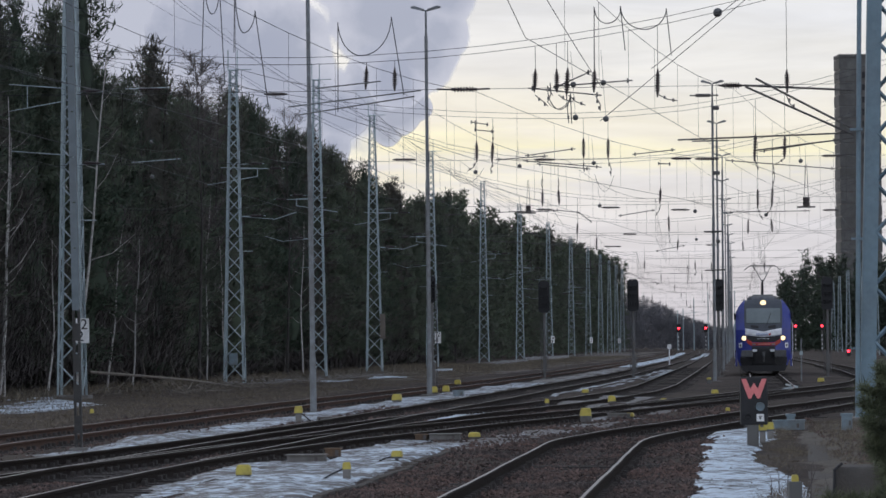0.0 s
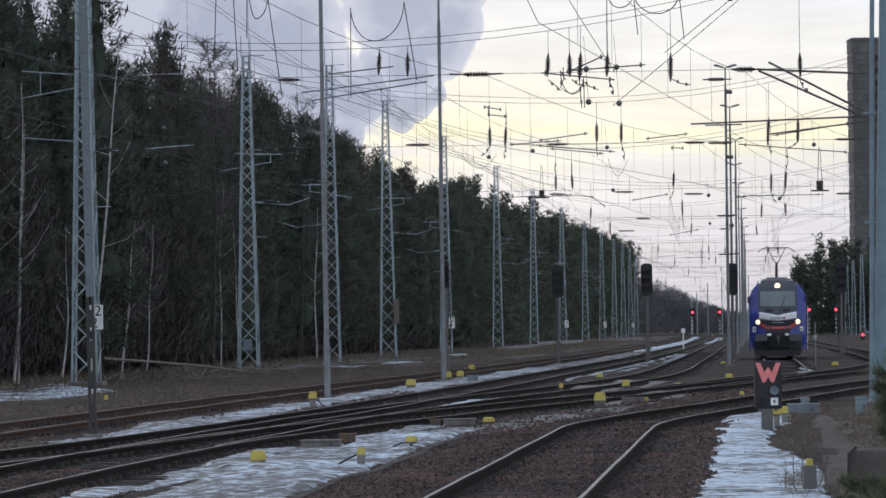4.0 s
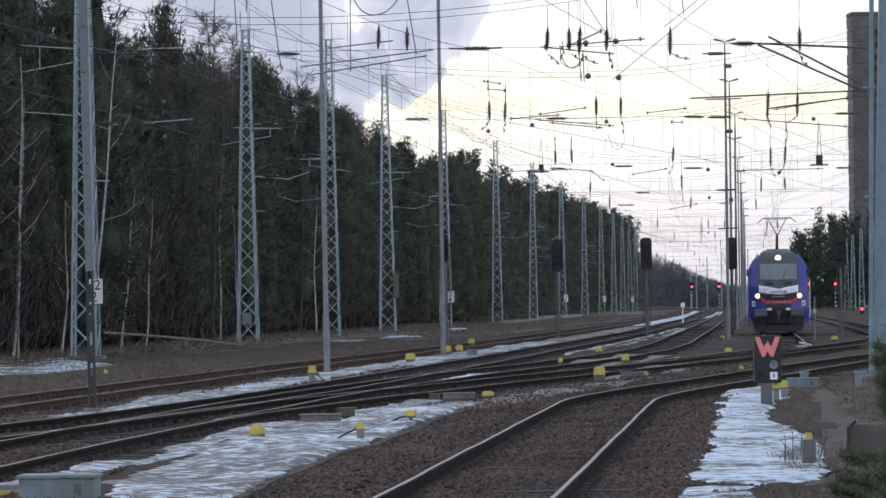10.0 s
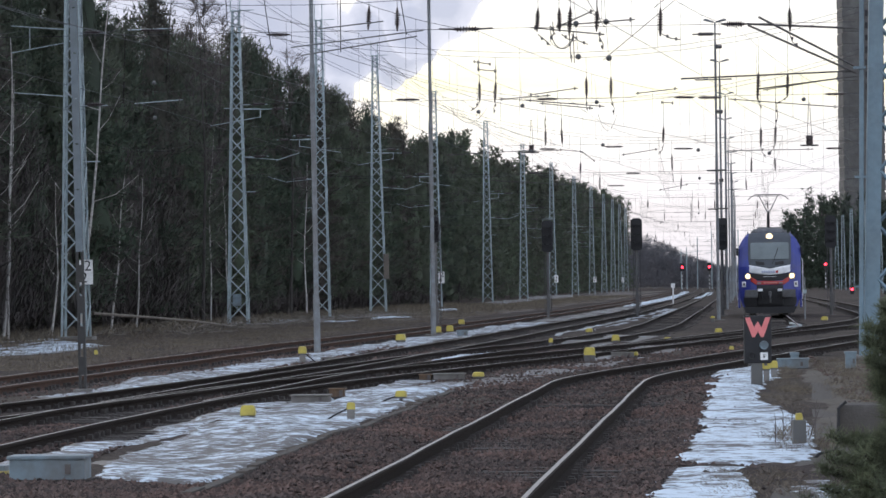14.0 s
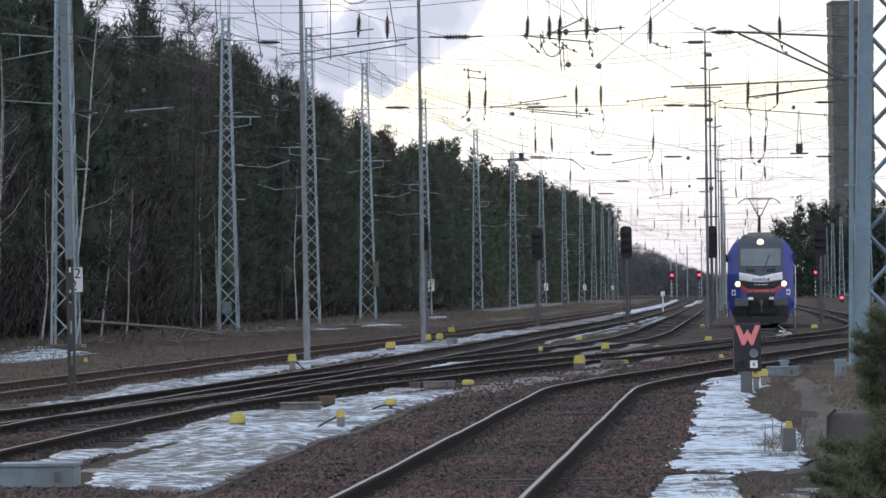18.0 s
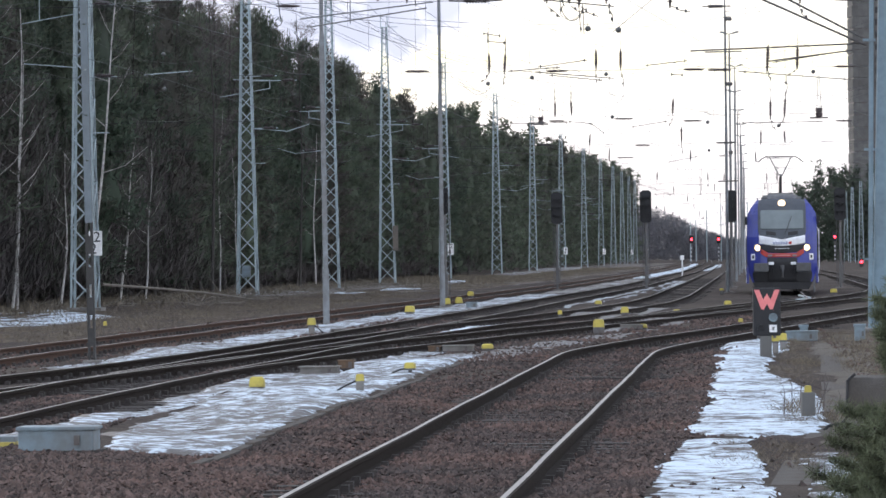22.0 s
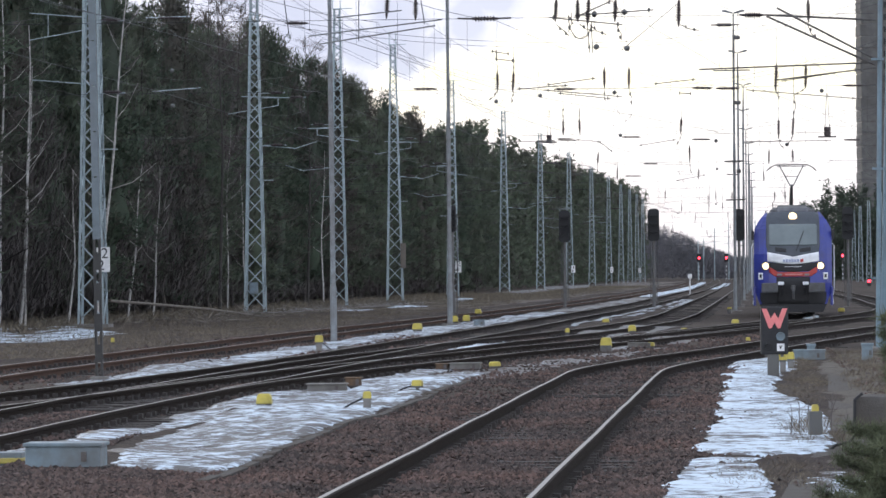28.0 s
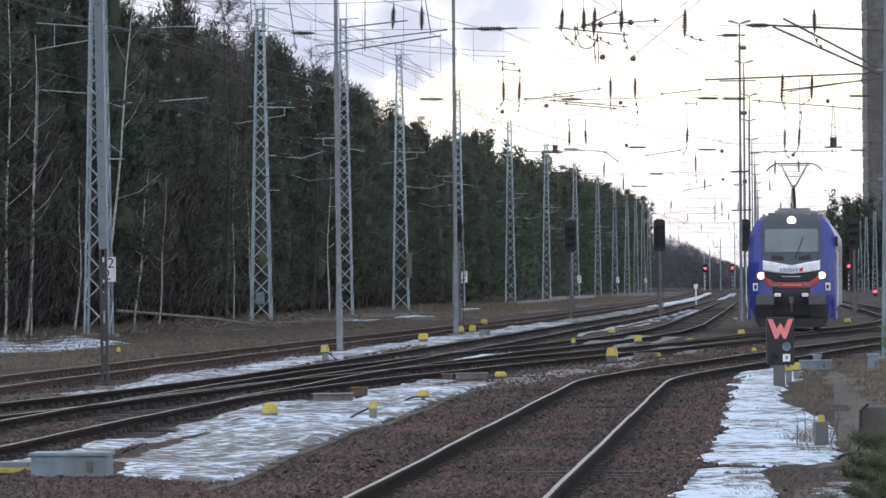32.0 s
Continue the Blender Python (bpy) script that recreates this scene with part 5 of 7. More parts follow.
def build_loco():
    loco = thing("locomotive", (1.17, 238, 0), "blue electric locomotive with white and red front and lit headlamps", "locomotive")
    # cab front and body shell in one skin
    zs = [0.38, 0.6, 0.9, 1.2, 1.6, 2.0, 2.3, 2.6, 2.9, 3.1, 3.25, 3.4, 3.55, 3.7, 3.86]
    us = np.linspace(-1, 1, 17)
    verts, faces = [], []
    n = len(us)
    for z in zs:
        h = half_width(z)
        for u in us:
            verts.append((u * h, nose(u * h, z), z))
    for j in range(len(zs) - 1):
        for i in range(n - 1):
            p = j * n + i
            faces.append((p, p + 1, p + n + 1, p + n))
    base = len(verts)
    for z in zs:
        h = half_width(z)
        verts += [(-h, 21.6, z), (h, 21.6, z)]
    for j in range(len(zs) - 1):
        a, b = j * n, (j + 1) * n
        faces.append((a, b, base + 2 * j + 2, base + 2 * j))
        a, b = a + n - 1, b + n - 1
        faces.append((a, base + 2 * j + 1, base + 2 * j + 3, b))
        faces.append((base + 2 * j, base + 2 * j + 2, base + 2 * j + 3, base + 2 * j + 1))
    j = len(zs) - 1
    faces.append([j * n + i for i in range(n)] + [base + 2 * j + 1, base + 2 * j])
    body = raw("body", verts, faces, BLUE, loco, "deep blue lacquered body")
    roof = part("roof", boxes(((0, 12, 3.93), (1.7, 18, 0.16)), bevel=0.05), L_ROOF, loco, "dirty grey roof")
    part("roof_hood", boxes(((0, 3.2, 3.98), (1.2, 1.9, 0.22)), bevel=0.06), L_ROOF, roof)
    part("roof_hood", boxes(((0, 9.5, 4.02), (1.5, 3.0, 0.26)), bevel=0.06), L_ROOF, roof)
    mask = front_panel("front_mask", [(-1.0, 2.60, 3.66), (-0.95, 2.30, 3.85), (-0.8, 2.28, 3.89), (0, 2.10, 3.90), (0.8, 2.28, 3.89), (0.95, 2.30, 3.85), (1.0, 2.60, 3.66)], 0.03, L_GREY, loco, "dark grey mask round the windscreen")
    front_panel("windscreen", [(-0.90, 2.68, 3.34), (-0.86, 2.62, 3.42), (0.86, 2.62, 3.42), (0.90, 2.68, 3.34)], 0.045, L_GLASS, mask, "dark reflecting windscreen")
    for s in (-1, 1):
        front_panel("wiper_recess", [(s * 0.25, 2.36, 2.50), (s * 0.66, 2.40, 2.56)], 0.04, BLACK, mask)
        if s > 0:
            bm = bmesh.new()
            tube(bm, ((0.12, nose(0.1, 2.42) - 0.07, 2.42), (0.40, nose(0.4, 3.15) - 0.07, 3.15)), 0.014, 5)
            part("wiper", bm, BLACK, mask)
    band = front_panel("white_band", [(-0.96, 2.03, 2.37), (-0.5, 1.95, 2.29), (0, 1.91, 2.19), (0.5, 1.95, 2.29), (0.96, 2.03, 2.37)], 0.042, L_WHITE, loco, "white band across the front")
    for k in range(6):
        front_panel("logo_bar", [(-0.38 + 0.105 * k, 1.985, 2.10 + 0.02 * (k % 2)), (-0.295 + 0.105 * k, 1.985, 2.09)], 0.05, L_LOGO, band)
    front_panel("logo_mark", [(0.27, 1.985, 2.09), (0.39, 2.0, 2.12)], 0.052, L_RED, band)
    grille = front_panel("black_grille", [(-0.92, 1.80, 1.99), (-0.6, 1.66, 1.955), (0, 1.62, 1.925), (0.6, 1.66, 1.955), (0.92, 1.80, 1.99)], 0.018, BLACK, loco, "black grille under the white band")
    for k in range(9):
        front_panel("chrome_letter_bar", [(-0.31 + 0.07 * k, 1.805, 1.835), (-0.27 + 0.07 * k, 1.805, 1.835)], 0.028, L_WHITE, grille)
    stripe = front_panel("red_stripe", [(-0.90, 1.62, 1.82), (-0.68, 1.46, 1.70), (-0.58, 1.45, 1.62), (0.58, 1.45, 1.62), (0.68, 1.46, 1.70), (0.90, 1.62, 1.82)], 0.026, L_RED, loco, "red stripe turned up at its ends")
    for s in (-1, 1):
        front_panel("side_lamp_glass", [(s * 0.42, 1.48, 1.56), (s * 0.60, 1.48, 1.56)], 0.036, L_SILVER, stripe)
    front_panel("number_bar", [(-0.30, 1.505, 1.555), (0.34, 1.505, 1.555)], 0.034, L_PINK, stripe)
    # coupling recess, buffers and plough
    front_panel("coupling_recess", [(-0.62, 0.42, 1.43), (0.62, 0.42, 1.43)], 0.014, BLACK, loco, "black recess round the coupling")
    front_panel("black_apron", [(-1.24, 0.62, 0.86), (-1.16, 0.40, 0.86), (1.16, 0.40, 0.86), (1.24, 0.62, 0.86)], 0.012, BLACK, loco, "black apron under the buffers")
    hook = bmesh.new()
    box(hook, (0, -0.22, 1.03), (0.16, 0.5, 0.2), 0.03)
    tube(hook, ((0, -0.46, 1.06), (0, -0.5, 0.9), (0, -0.42, 0.62)), 0.045, 6)
    part("coupling_hook", hook, BUFFER_DARK, loco, "hanging steel coupling")
    for s in (-1, 1):
        bm = bmesh.new()
        turned(bm, [(0.13, 0), (0.13, 0.42), (0.10, 0.42), (0.10, 0.56)], 14, (s * 0.88, 0.12, 1.04), Matrix.Rotation(math.pi / 2, 4, "X"))
        buf = part("buffer", bm, DARK_STEEL, loco)
        part("buffer_plate", boxes(((s * 0.88, -0.47, 1.04), (0.62, 0.05, 0.36)), bevel=0.04), BUFFER_DARK, buf, "wide black buffer plate")
        bm = bmesh.new()
        for k in (-0.06, 0.06):
            tube(bm, ((s * 0.46 + k, -0.05, 1.15), (s * 0.46 + k, -0.16, 1.0), (s * 0.44 + k, -0.12, 0.78)), 0.028, 6)
        hose = part("brake_hose", bm, BLACK, loco)
        part("hose_valve", boxes(((s * 0.46, -0.08, 1.20), (0.22, 0.1, 0.12)), bevel=0.02), L_WHITE, hose, "pale metal hose valve")
        plate = front_panel("emblem_plate", [(s * 1.13, 1.34, 1.60), (s * 1.30, 1.34, 1.60)], 0.03, L_WHITE, loco, "white square plate")
        front_panel("emblem", [(s * 1.17, 1.41, 1.54), (s * 1.25, 1.41, 1.54)], 0.04, INK, plate)
        lamp = bmesh.new()
        turned(lamp, [(0.125, 0), (0.125, 0.05), (0.105, 0.075)], 16, (s * 1.02, nose(1.02, 1.85) + 0.01, 1.85), Matrix.Rotation(math.pi / 2, 4, "X"))
        part("headlamp", lamp, HEAD_GLOW, loco, "glowing warm headlamp")
        rim = bmesh.new()
        turned(rim, [(0.175, 0), (0.175, 0.04), (0.135, 0.045)], 16, (s * 1.02, nose(1.02, 1.85) + 0.02, 1.85), Matrix.Rotation(math.pi / 2, 4, "X"))
        part("headlamp_rim", rim, L_GREY, loco)
        bm = bmesh.new()
        tube(bm, ((s * 1.50, 1.1, 0.75), (s * 1.54, 1.05, 1.0), (s * 1.54, 1.05, 2.6), (s * 1.47, 1.1, 2.7)), 0.02, 6)
        part("handrail", bm, L_WHITE, loco, "white handrail")
        bm = bmesh.new()
        box(bm, (s * 1.44, 0.75, 0.72), (0.10, 0.5, 0.7), 0.03)
        part("step_panel", bm, BLUE, loco)
        bm = bmesh.new()
        tube(bm, ((s * 1.50, 0.60, 0.42), (s * 1.47, 0.57, 0.68), (s * 1.42, 0.55, 0.9)), 0.02, 6)
        part("step_rail", bm, L_WHITE, loco, "pale step rail")
        # side: door, windows, grille band and skirt
        door = part("cab_door", boxes(((s * 1.455, 1.75, 2.0), (0.02, 0.7, 2.0)), bevel=0.006), BLUE, loco)
        part("door_window", boxes(((s * 1.468, 1.75, 2.6), (0.012, 0.45, 0.6))), L_GLASS, door)
        part("cab_window", boxes(((s * 1.457, 1.15, 2.65), (0.02, 0.4, 0.6)), bevel=0.006), L_GLASS, loco)
        for k in range(6):
            part("side_grille", boxes(((s * 1.458, 4.2 + 2.6 * k, 2.6), (0.02, 2.2, 0.75)), bevel=0.006), L_GREY, loco)
        part("side_sheet", boxes(((s * 1.458, 11.4, 1.35), (0.02, 17.5, 1.1)), bevel=0.006), L_SILVER, loco, "silver lower side sheet")
        part("roof_rail", boxes(((s * 1.0, 11.5, 3.90), (0.06, 17.5, 0.12)), bevel=0.02), L_SILVER, loco)
        part("mirror_camera", boxes(((s * 1.50, 1.0, 3.0), (0.10, 0.12, 0.35)), bevel=0.02), BLACK, loco)
    bm = bmesh.new()
    turned(bm, [(0.155, 0), (0.155, 0.06), (0.12, 0.10)], 18, (0, nose(0, 3.70) + 0.0, 3.70), Matrix.Rotation(math.pi / 2, 4, "X"))
    part("top_lamp", bm, HEAD_GLOW, loco, "glowing warm top headlamp")
    bm = bmesh.new()
    prism(bm, [(-1.25, 0.42), (1.25, 0.42), (1.1, 0.12), (-1.1, 0.12)], 0.05, 0.20)
    part("rail_guard", bm, BLACK, loco, "black rail guard")
    part("underframe", boxes(((0, 11, 0.62), (2.3, 20.5, 0.5)), bevel=0.04), BLACK, loco)
    # two bogies of three axles
    for by in (3.9, 17.2):
        bogie = part("bogie_frame", boxes(((-1.05, by, 0.72), (0.16, 4.9, 0.35)), ((1.05, by, 0.72), (0.16, 4.9, 0.35)), ((0, by, 0.66), (2.0, 0.5, 0.3)), bevel=0.03), BLACK, loco)
        for k in (-1.75, 0, 1.75):
            bm = bmesh.new()
            for s in (-1, 1):
                turned(bm, [(0.53, -0.065), (0.53, 0.05), (0.56, 0.05), (0.56, 0.075), (0.2, 0.075)], 24, (s * 0.765, 0, 0), Matrix.Rotation(-s * math.pi / 2, 4, "Y"))
            tube(bm, ((-0.72, 0, 0), (0.72, 0, 0)), 0.09, 8)
            axle = part("wheelset", bm, DARK_STEEL, loco, "steel wheelset")
            axle.location = (0, by + k, 0.535)
            WHEELS.append((axle, by + k))
    # raised pantograph
    pan = part("pantograph_base", boxes(((-0.5, 5.2, 4.12), (0.08, 1.6, 0.08)), ((0.5, 5.2, 4.12), (0.08, 1.6, 0.08)), ((0, 4.6, 4.14), (1.1, 0.1, 0.1)), ((0, 5.9, 4.14), (1.1, 0.1, 0.1))), L_ROOF, loco)
    for s in (-1, 1):
        for k in (4.6, 5.8):
            ins = part("post_insulator", insulator_bm(0.28, 0.07, 4), INSULATOR, pan)
            ins.location = (s * 0.5, k, 3.88)
    bm = bmesh.new()
    tube(bm, ((0, 5.9, 4.2), (0.0, 4.5, 4.95)), [0.06, 0.05], 8)
    tube(bm, ((-0.08, 5.7, 4.15), (-0.06, 4.6, 4.85)), 0.018, 5)
    part("lower_arm", bm, DARK_STEEL, pan)
    bm = bmesh.new()
    for s in (-1, 1):
        tube(bm, ((s * 0.07, 4.5, 4.95), (s * 0.46, 5.75, 5.74)), [0.032, 0.024], 6)
    tube(bm, ((-0.26, 5.2, 5.30), (0.26, 5.2, 5.30)), 0.015, 5)
    part("upper_arm", bm, DARK_STEEL, pan)
    for k in (5.6, 5.95):
        bm = bmesh.new()
        tube(bm, ((-0.97, k, 5.52), (-0.80, k, 5.67), (-0.62, k, 5.76), (0.62, k, 5.76), (0.80, k, 5.67), (0.97, k, 5.52)), 0.024, 6)
        strip = part("contact_strip", bm, DARK_STEEL, pan)
    bm = bmesh.new()
    tube(bm, ((-0.55, 5.6, 5.70), (-0.55, 5.95, 5.70), (0.55, 5.95, 5.70), (0.55, 5.6, 5.70)), 0.016, 5)
    part("head_frame", bm, DARK_STEEL, pan)
    return loco


WHEELS = []
LOCO = build_loco()

# ---- the forest ----
def blade_mesh(name, rng, centres, ways, normals, long, wide, mat, parent=None):
    """Pointed needle sprays, one triangle each: from the centres along the ways, shaded like the tuft that they belong to."""
    n = len(centres)
    d = ways / np.linalg.norm(ways, axis=1)[:, None]
    e = np.cross(d, rng.normal(0, 1, (n, 3)))
    e = e / np.linalg.norm(e, axis=1)[:, None] * (wide * rng.uniform(0.6, 1.3, n))[:, None]
    d = d * (long * rng.uniform(0.6, 1.3, n))[:, None]
    v = np.stack([centres - e, centres + e, centres + d], 1).reshape(-1, 3)
    ob = raw(name, v.tolist(), np.arange(3 * n).reshape(-1, 3).tolist(), mat, parent, smooth=True)
    m = normals / np.linalg.norm(normals, axis=1)[:, None]
    ob.data.normals_split_custom_set_from_vertices(np.repeat(m, 3, axis=0).tolist())
    return ob


def pine_crown(rng, height, spread, start, mat, tree):
    """Whorls of limbs, flat low down and rising towards the tip, each with upright tufts of needles along its outer part."""
    middle, out = [], []
    z, point, full_to = start, rng.uniform(0.40, 0.70), rng.uniform(0.45, 0.7)
    while z < height:
        f = (z - start) / (height - start)
        full = spread * (1.04 - f) ** point * min(1.0, 0.55 + 2.2 * f)
        for k in range(int(rng.integers(4, 8) if f < full_to else rng.integers(2, 6))):
            a, reach = rng.random() * 6.283, full * rng.uniform(0.55, 1.12) + 0.12
            rise = 0.10 + 0.75 * f + rng.normal(0, 0.10)
            for u in np.arange(0.28, 1.02, max(0.16, 0.42 / max(reach, 0.4))):
                r = reach * u
                middle.append((r * math.cos(a) + rng.normal(0, 0.10), r * math.sin(a) + rng.normal(0, 0.10), z + rise * r - 0.10 * r * r + rng.normal(0, 0.07)))
                out.append((math.cos(a) * (1 - 0.6 * f), math.sin(a) * (1 - 0.6 * f), 0.5 + 0.7 * f))
        z += rng.uniform(0.36, 0.72) * (1.12 - 0.5 * f)
    for k in range(5):
        middle.append((rng.normal(0, 0.03), rng.normal(0, 0.03), height + 0.16 * k))
        out.append((0, 0, 1.6))
    verts, faces, n = [], [], 11
    heights = np.linspace(start + 0.2, height - 0.2, 22)
    for j, z in enumerate(heights):
        f = (z - start) / (height - start)
        full = 0.5 * spread * (1.04 - f) ** (point + 0.25) * min(1.0, 0.55 + 2.2 * f)
        for k in range(n):
            a, r = k * 6.283 / n + 0.3 * (j % 2), full * rng.uniform(0.62, 1.18)
            verts.append((r * math.cos(a), r * math.sin(a), z + rng.normal(0, 0.16) + 0.3 * f * r))
    for j in range(len(heights) - 1):
        for k in range(n):
            p, q = j * n + k, j * n + (k + 1) % n
            faces.append((p, q, q + n, p + n))
    tagged(raw("inner_needles", verts, faces, mat, tree, smooth=True), kind="stuff")
    per = 18
    middle, out = np.repeat(np.array(middle), per, axis=0), np.repeat(np.array(out), per, axis=0)
    n = len(middle)
    centres = middle + rng.normal(0, 1, (n, 3)) * (0.22, 0.22, 0.13)
    return blade_mesh("crown", rng, centres, out * 0.7 + rng.normal(0, 0.62, (n, 3)), out + rng.normal(0, 0.22, (n, 3)), 0.36, 0.040, mat, tree)


def far_crowns(name, rng, trees, tufts, per, long, wide, mat, upright=0.8, point=0.75):
    """Crowns of far trees (x, y, height, width): tufts gathered into pointed cones, in one mesh."""
    t = np.repeat(np.array(trees, float), tufts, axis=0)
    f = rng.random(len(t)) ** 0.85
    f[::tufts] = 1.0
    w = t[:, 3] * np.clip(1.02 - f, 0.0, 1.1) ** point * np.sqrt(rng.uniform(0.05, 1.0, len(t)))
    a = rng.random(len(t)) * 6.283
    c = np.stack([t[:, 0] + w * np.cos(a), t[:, 1] + w * np.sin(a), 0.2 + t[:, 2] * f], 1)
    out = np.stack([np.cos(a) * 0.8, np.sin(a) * 0.8, np.full(len(t), upright)], 1)
    c, out = np.repeat(c, per, axis=0), np.repeat(out, per, axis=0)
    n = len(c)
    c = c + rng.normal(0, 1, (n, 3)) * (0.34, 0.34, 0.2)
    return blade_mesh(name, rng, c, out * 0.7 + rng.normal(0, 0.6, (n, 3)), out + rng.normal(0, 0.25, (n, 3)), long, wide, mat)


def limb_mesh(rng, height, r0, limbs, start, spread, lean=0.02, rise=0.25):
    """Tapered bending trunk with limbs, one bmesh."""
    bm = bmesh.new()
    line, p = [], Vector((0, 0, -0.3))
    d = Vector((rng.normal(0, lean), rng.normal(0, lean), 1)).normalized()
    n = 7
    for i in range(n):
        line.append(p.copy())
        p += d * (height + 0.3) / (n - 1)
        d = (d + Vector((rng.normal(0, lean), rng.normal(0, lean), 0.05))).normalized()
    tube(bm, line, [r0 * (1 - 0.88 * i / (n - 1)) for i in range(n)], 6)
    ends = []
    for k in range(limbs):
        f = start + (0.98 - start) * (k + rng.random()) / limbs
        i = min(int(f * (n - 1)), n - 2)
        o = line[i].lerp(line[i + 1], f * (n - 1) - i)
        a = rng.random() * 2 * math.pi
        l = spread * (1.1 - f) ** 0.6 * (0.5 + 0.6 * rng.random())
        e = o + Vector((math.cos(a) * l, math.sin(a) * l, l * (rise + 0.3 * rng.random())))
        mid = o.lerp(e, 0.5) + Vector((0, 0, -0.08 * l))
        tube(bm, (o, mid, e), [r0 * 0.3 * (1.1 - f), r0 * 0.2 * (1.1 - f), 0.012], 4, False)
        ends.append((o, e))
    return bm, ends


def pine_kind(seed, height, spread, start, mat, label):
    rng = np.random.default_rng(seed)
    bm, _ = limb_mesh(rng, height, 0.135, 16, start / height, spread)
    tree = thing("pine_tree", (0, 0, -50), label, "pine tree", "pines of the forest edge")
    part("trunk", bm, BARK, tree)
    pine_crown(rng, height, spread, start, mat, tree)
    return tree


def bare_kind(seed, height, mat, label, name, twigs=160, spread=2.2, r0=0.09, lean=0.05):
    rng = np.random.default_rng(seed)
    bm, ends = limb_mesh(rng, height, r0, 18, 0.3, spread, lean, 0.9)
    tree = thing(name, (0, 0, -50), label, "bare tree", "leafless trees of the forest edge")
    part("trunk", bm, mat, tree)
    tw = bmesh.new()
    for k in range(twigs):
        o, e = ends[rng.integers(len(ends))]
        p = o.lerp(e, 0.2 + 0.8 * rng.random())
        r = p + Vector((rng.normal(0, 0.45), rng.normal(0, 0.45), 0.15 + 0.45 * rng.random()))
        tube(tw, (p, r), [0.012, 0.005], 3, False)
    tagged(part("branchwork", tw, TWIG, tree), kind="stuff")
    return tree


def leaning_birch(rng, x, y, height, lean, r0):
    """A slender birch that leans and bends, with a few long rising limbs and thin twigs."""
    tree = thing("birch_tree", (x, y, -0.3), "slender leaning leafless birch with white bark" if abs(lean) > 0.04 else "slender upright leafless birch with white bark", "bare tree", "birches of the forest edge")
    bm, tw = bmesh.new(), bmesh.new()
    bend = rng.uniform(-0.02, 0.03)
    line = [Vector((lean * height * u + bend * height * math.sin(2.6 * u) + 0.05 * math.sin(9 * u + y), 0.3 * math.sin(3 * u), height * u)) for u in np.linspace(0, 1, 9)]
    tube(bm, line, [r0 * (1 - 0.75 * u) for u in np.linspace(0, 1, 9)], 7)
    for k in range(9):
        f = 0.3 + 0.65 * (k + rng.random()) / 9
        i = min(int(f * 8), 7)
        o = line[i].lerp(line[i + 1], f * 8 - i)
        s, l = (1 if k % 2 else -1), height * 0.16 * (1.25 - f)
        e = o + Vector((s * l * rng.uniform(0.5, 1.0), rng.normal(0, 0.3), l * rng.uniform(0.5, 1.1)))
        tube(bm, (o, o.lerp(e, 0.5) + Vector((0, 0, -0.12 * l)), e), [r0 * 0.42 * (1.15 - f), r0 * 0.3 * (1.15 - f), 0.01], 5, False)
        for j in range(14):
            p = o.lerp(e, 0.25 + 0.75 * rng.random())
            q = p + Vector((rng.normal(0, 0.35), rng.normal(0, 0.3), rng.normal(0.2, 0.3)))
            tube(tw, (p, q), [0.010, 0.004], 3, False)
    part("trunk", bm, BIRCH, tree)
    tagged(part("branchwork", tw, TWIG, tree), kind="stuff")


def plant(kinds, spots, rng):
    """Copies of the given kinds at the spots; the kinds themselves take the first ones."""
    for i, (x, y) in enumerate(spots):
        s = float(np.interp(y, [198, 214, 245, 260, 310, 345, 420, 450], [0.97, 0.90, 0.88, 0.93, 0.93, 0.83, 0.83, 0.93])) + 0.16 * rng.random()
        m = pose(x, y, -0.3, rng.normal(0, 0.8), rng.normal(0, 0.8), rng.random() * 360)
        k = kinds[i % len(kinds) if i < len(kinds) else int(rng.integers(len(kinds)))]
        if i < len(kinds):
            k.matrix_basis, k.scale = m, (s, s, s)
            k.location, k.rotation_euler = m.translation, m.to_euler()
            k.scale = (s, s, s)
        else:
            o = copy_thing(k, m)
            o.scale = (s, s, s)


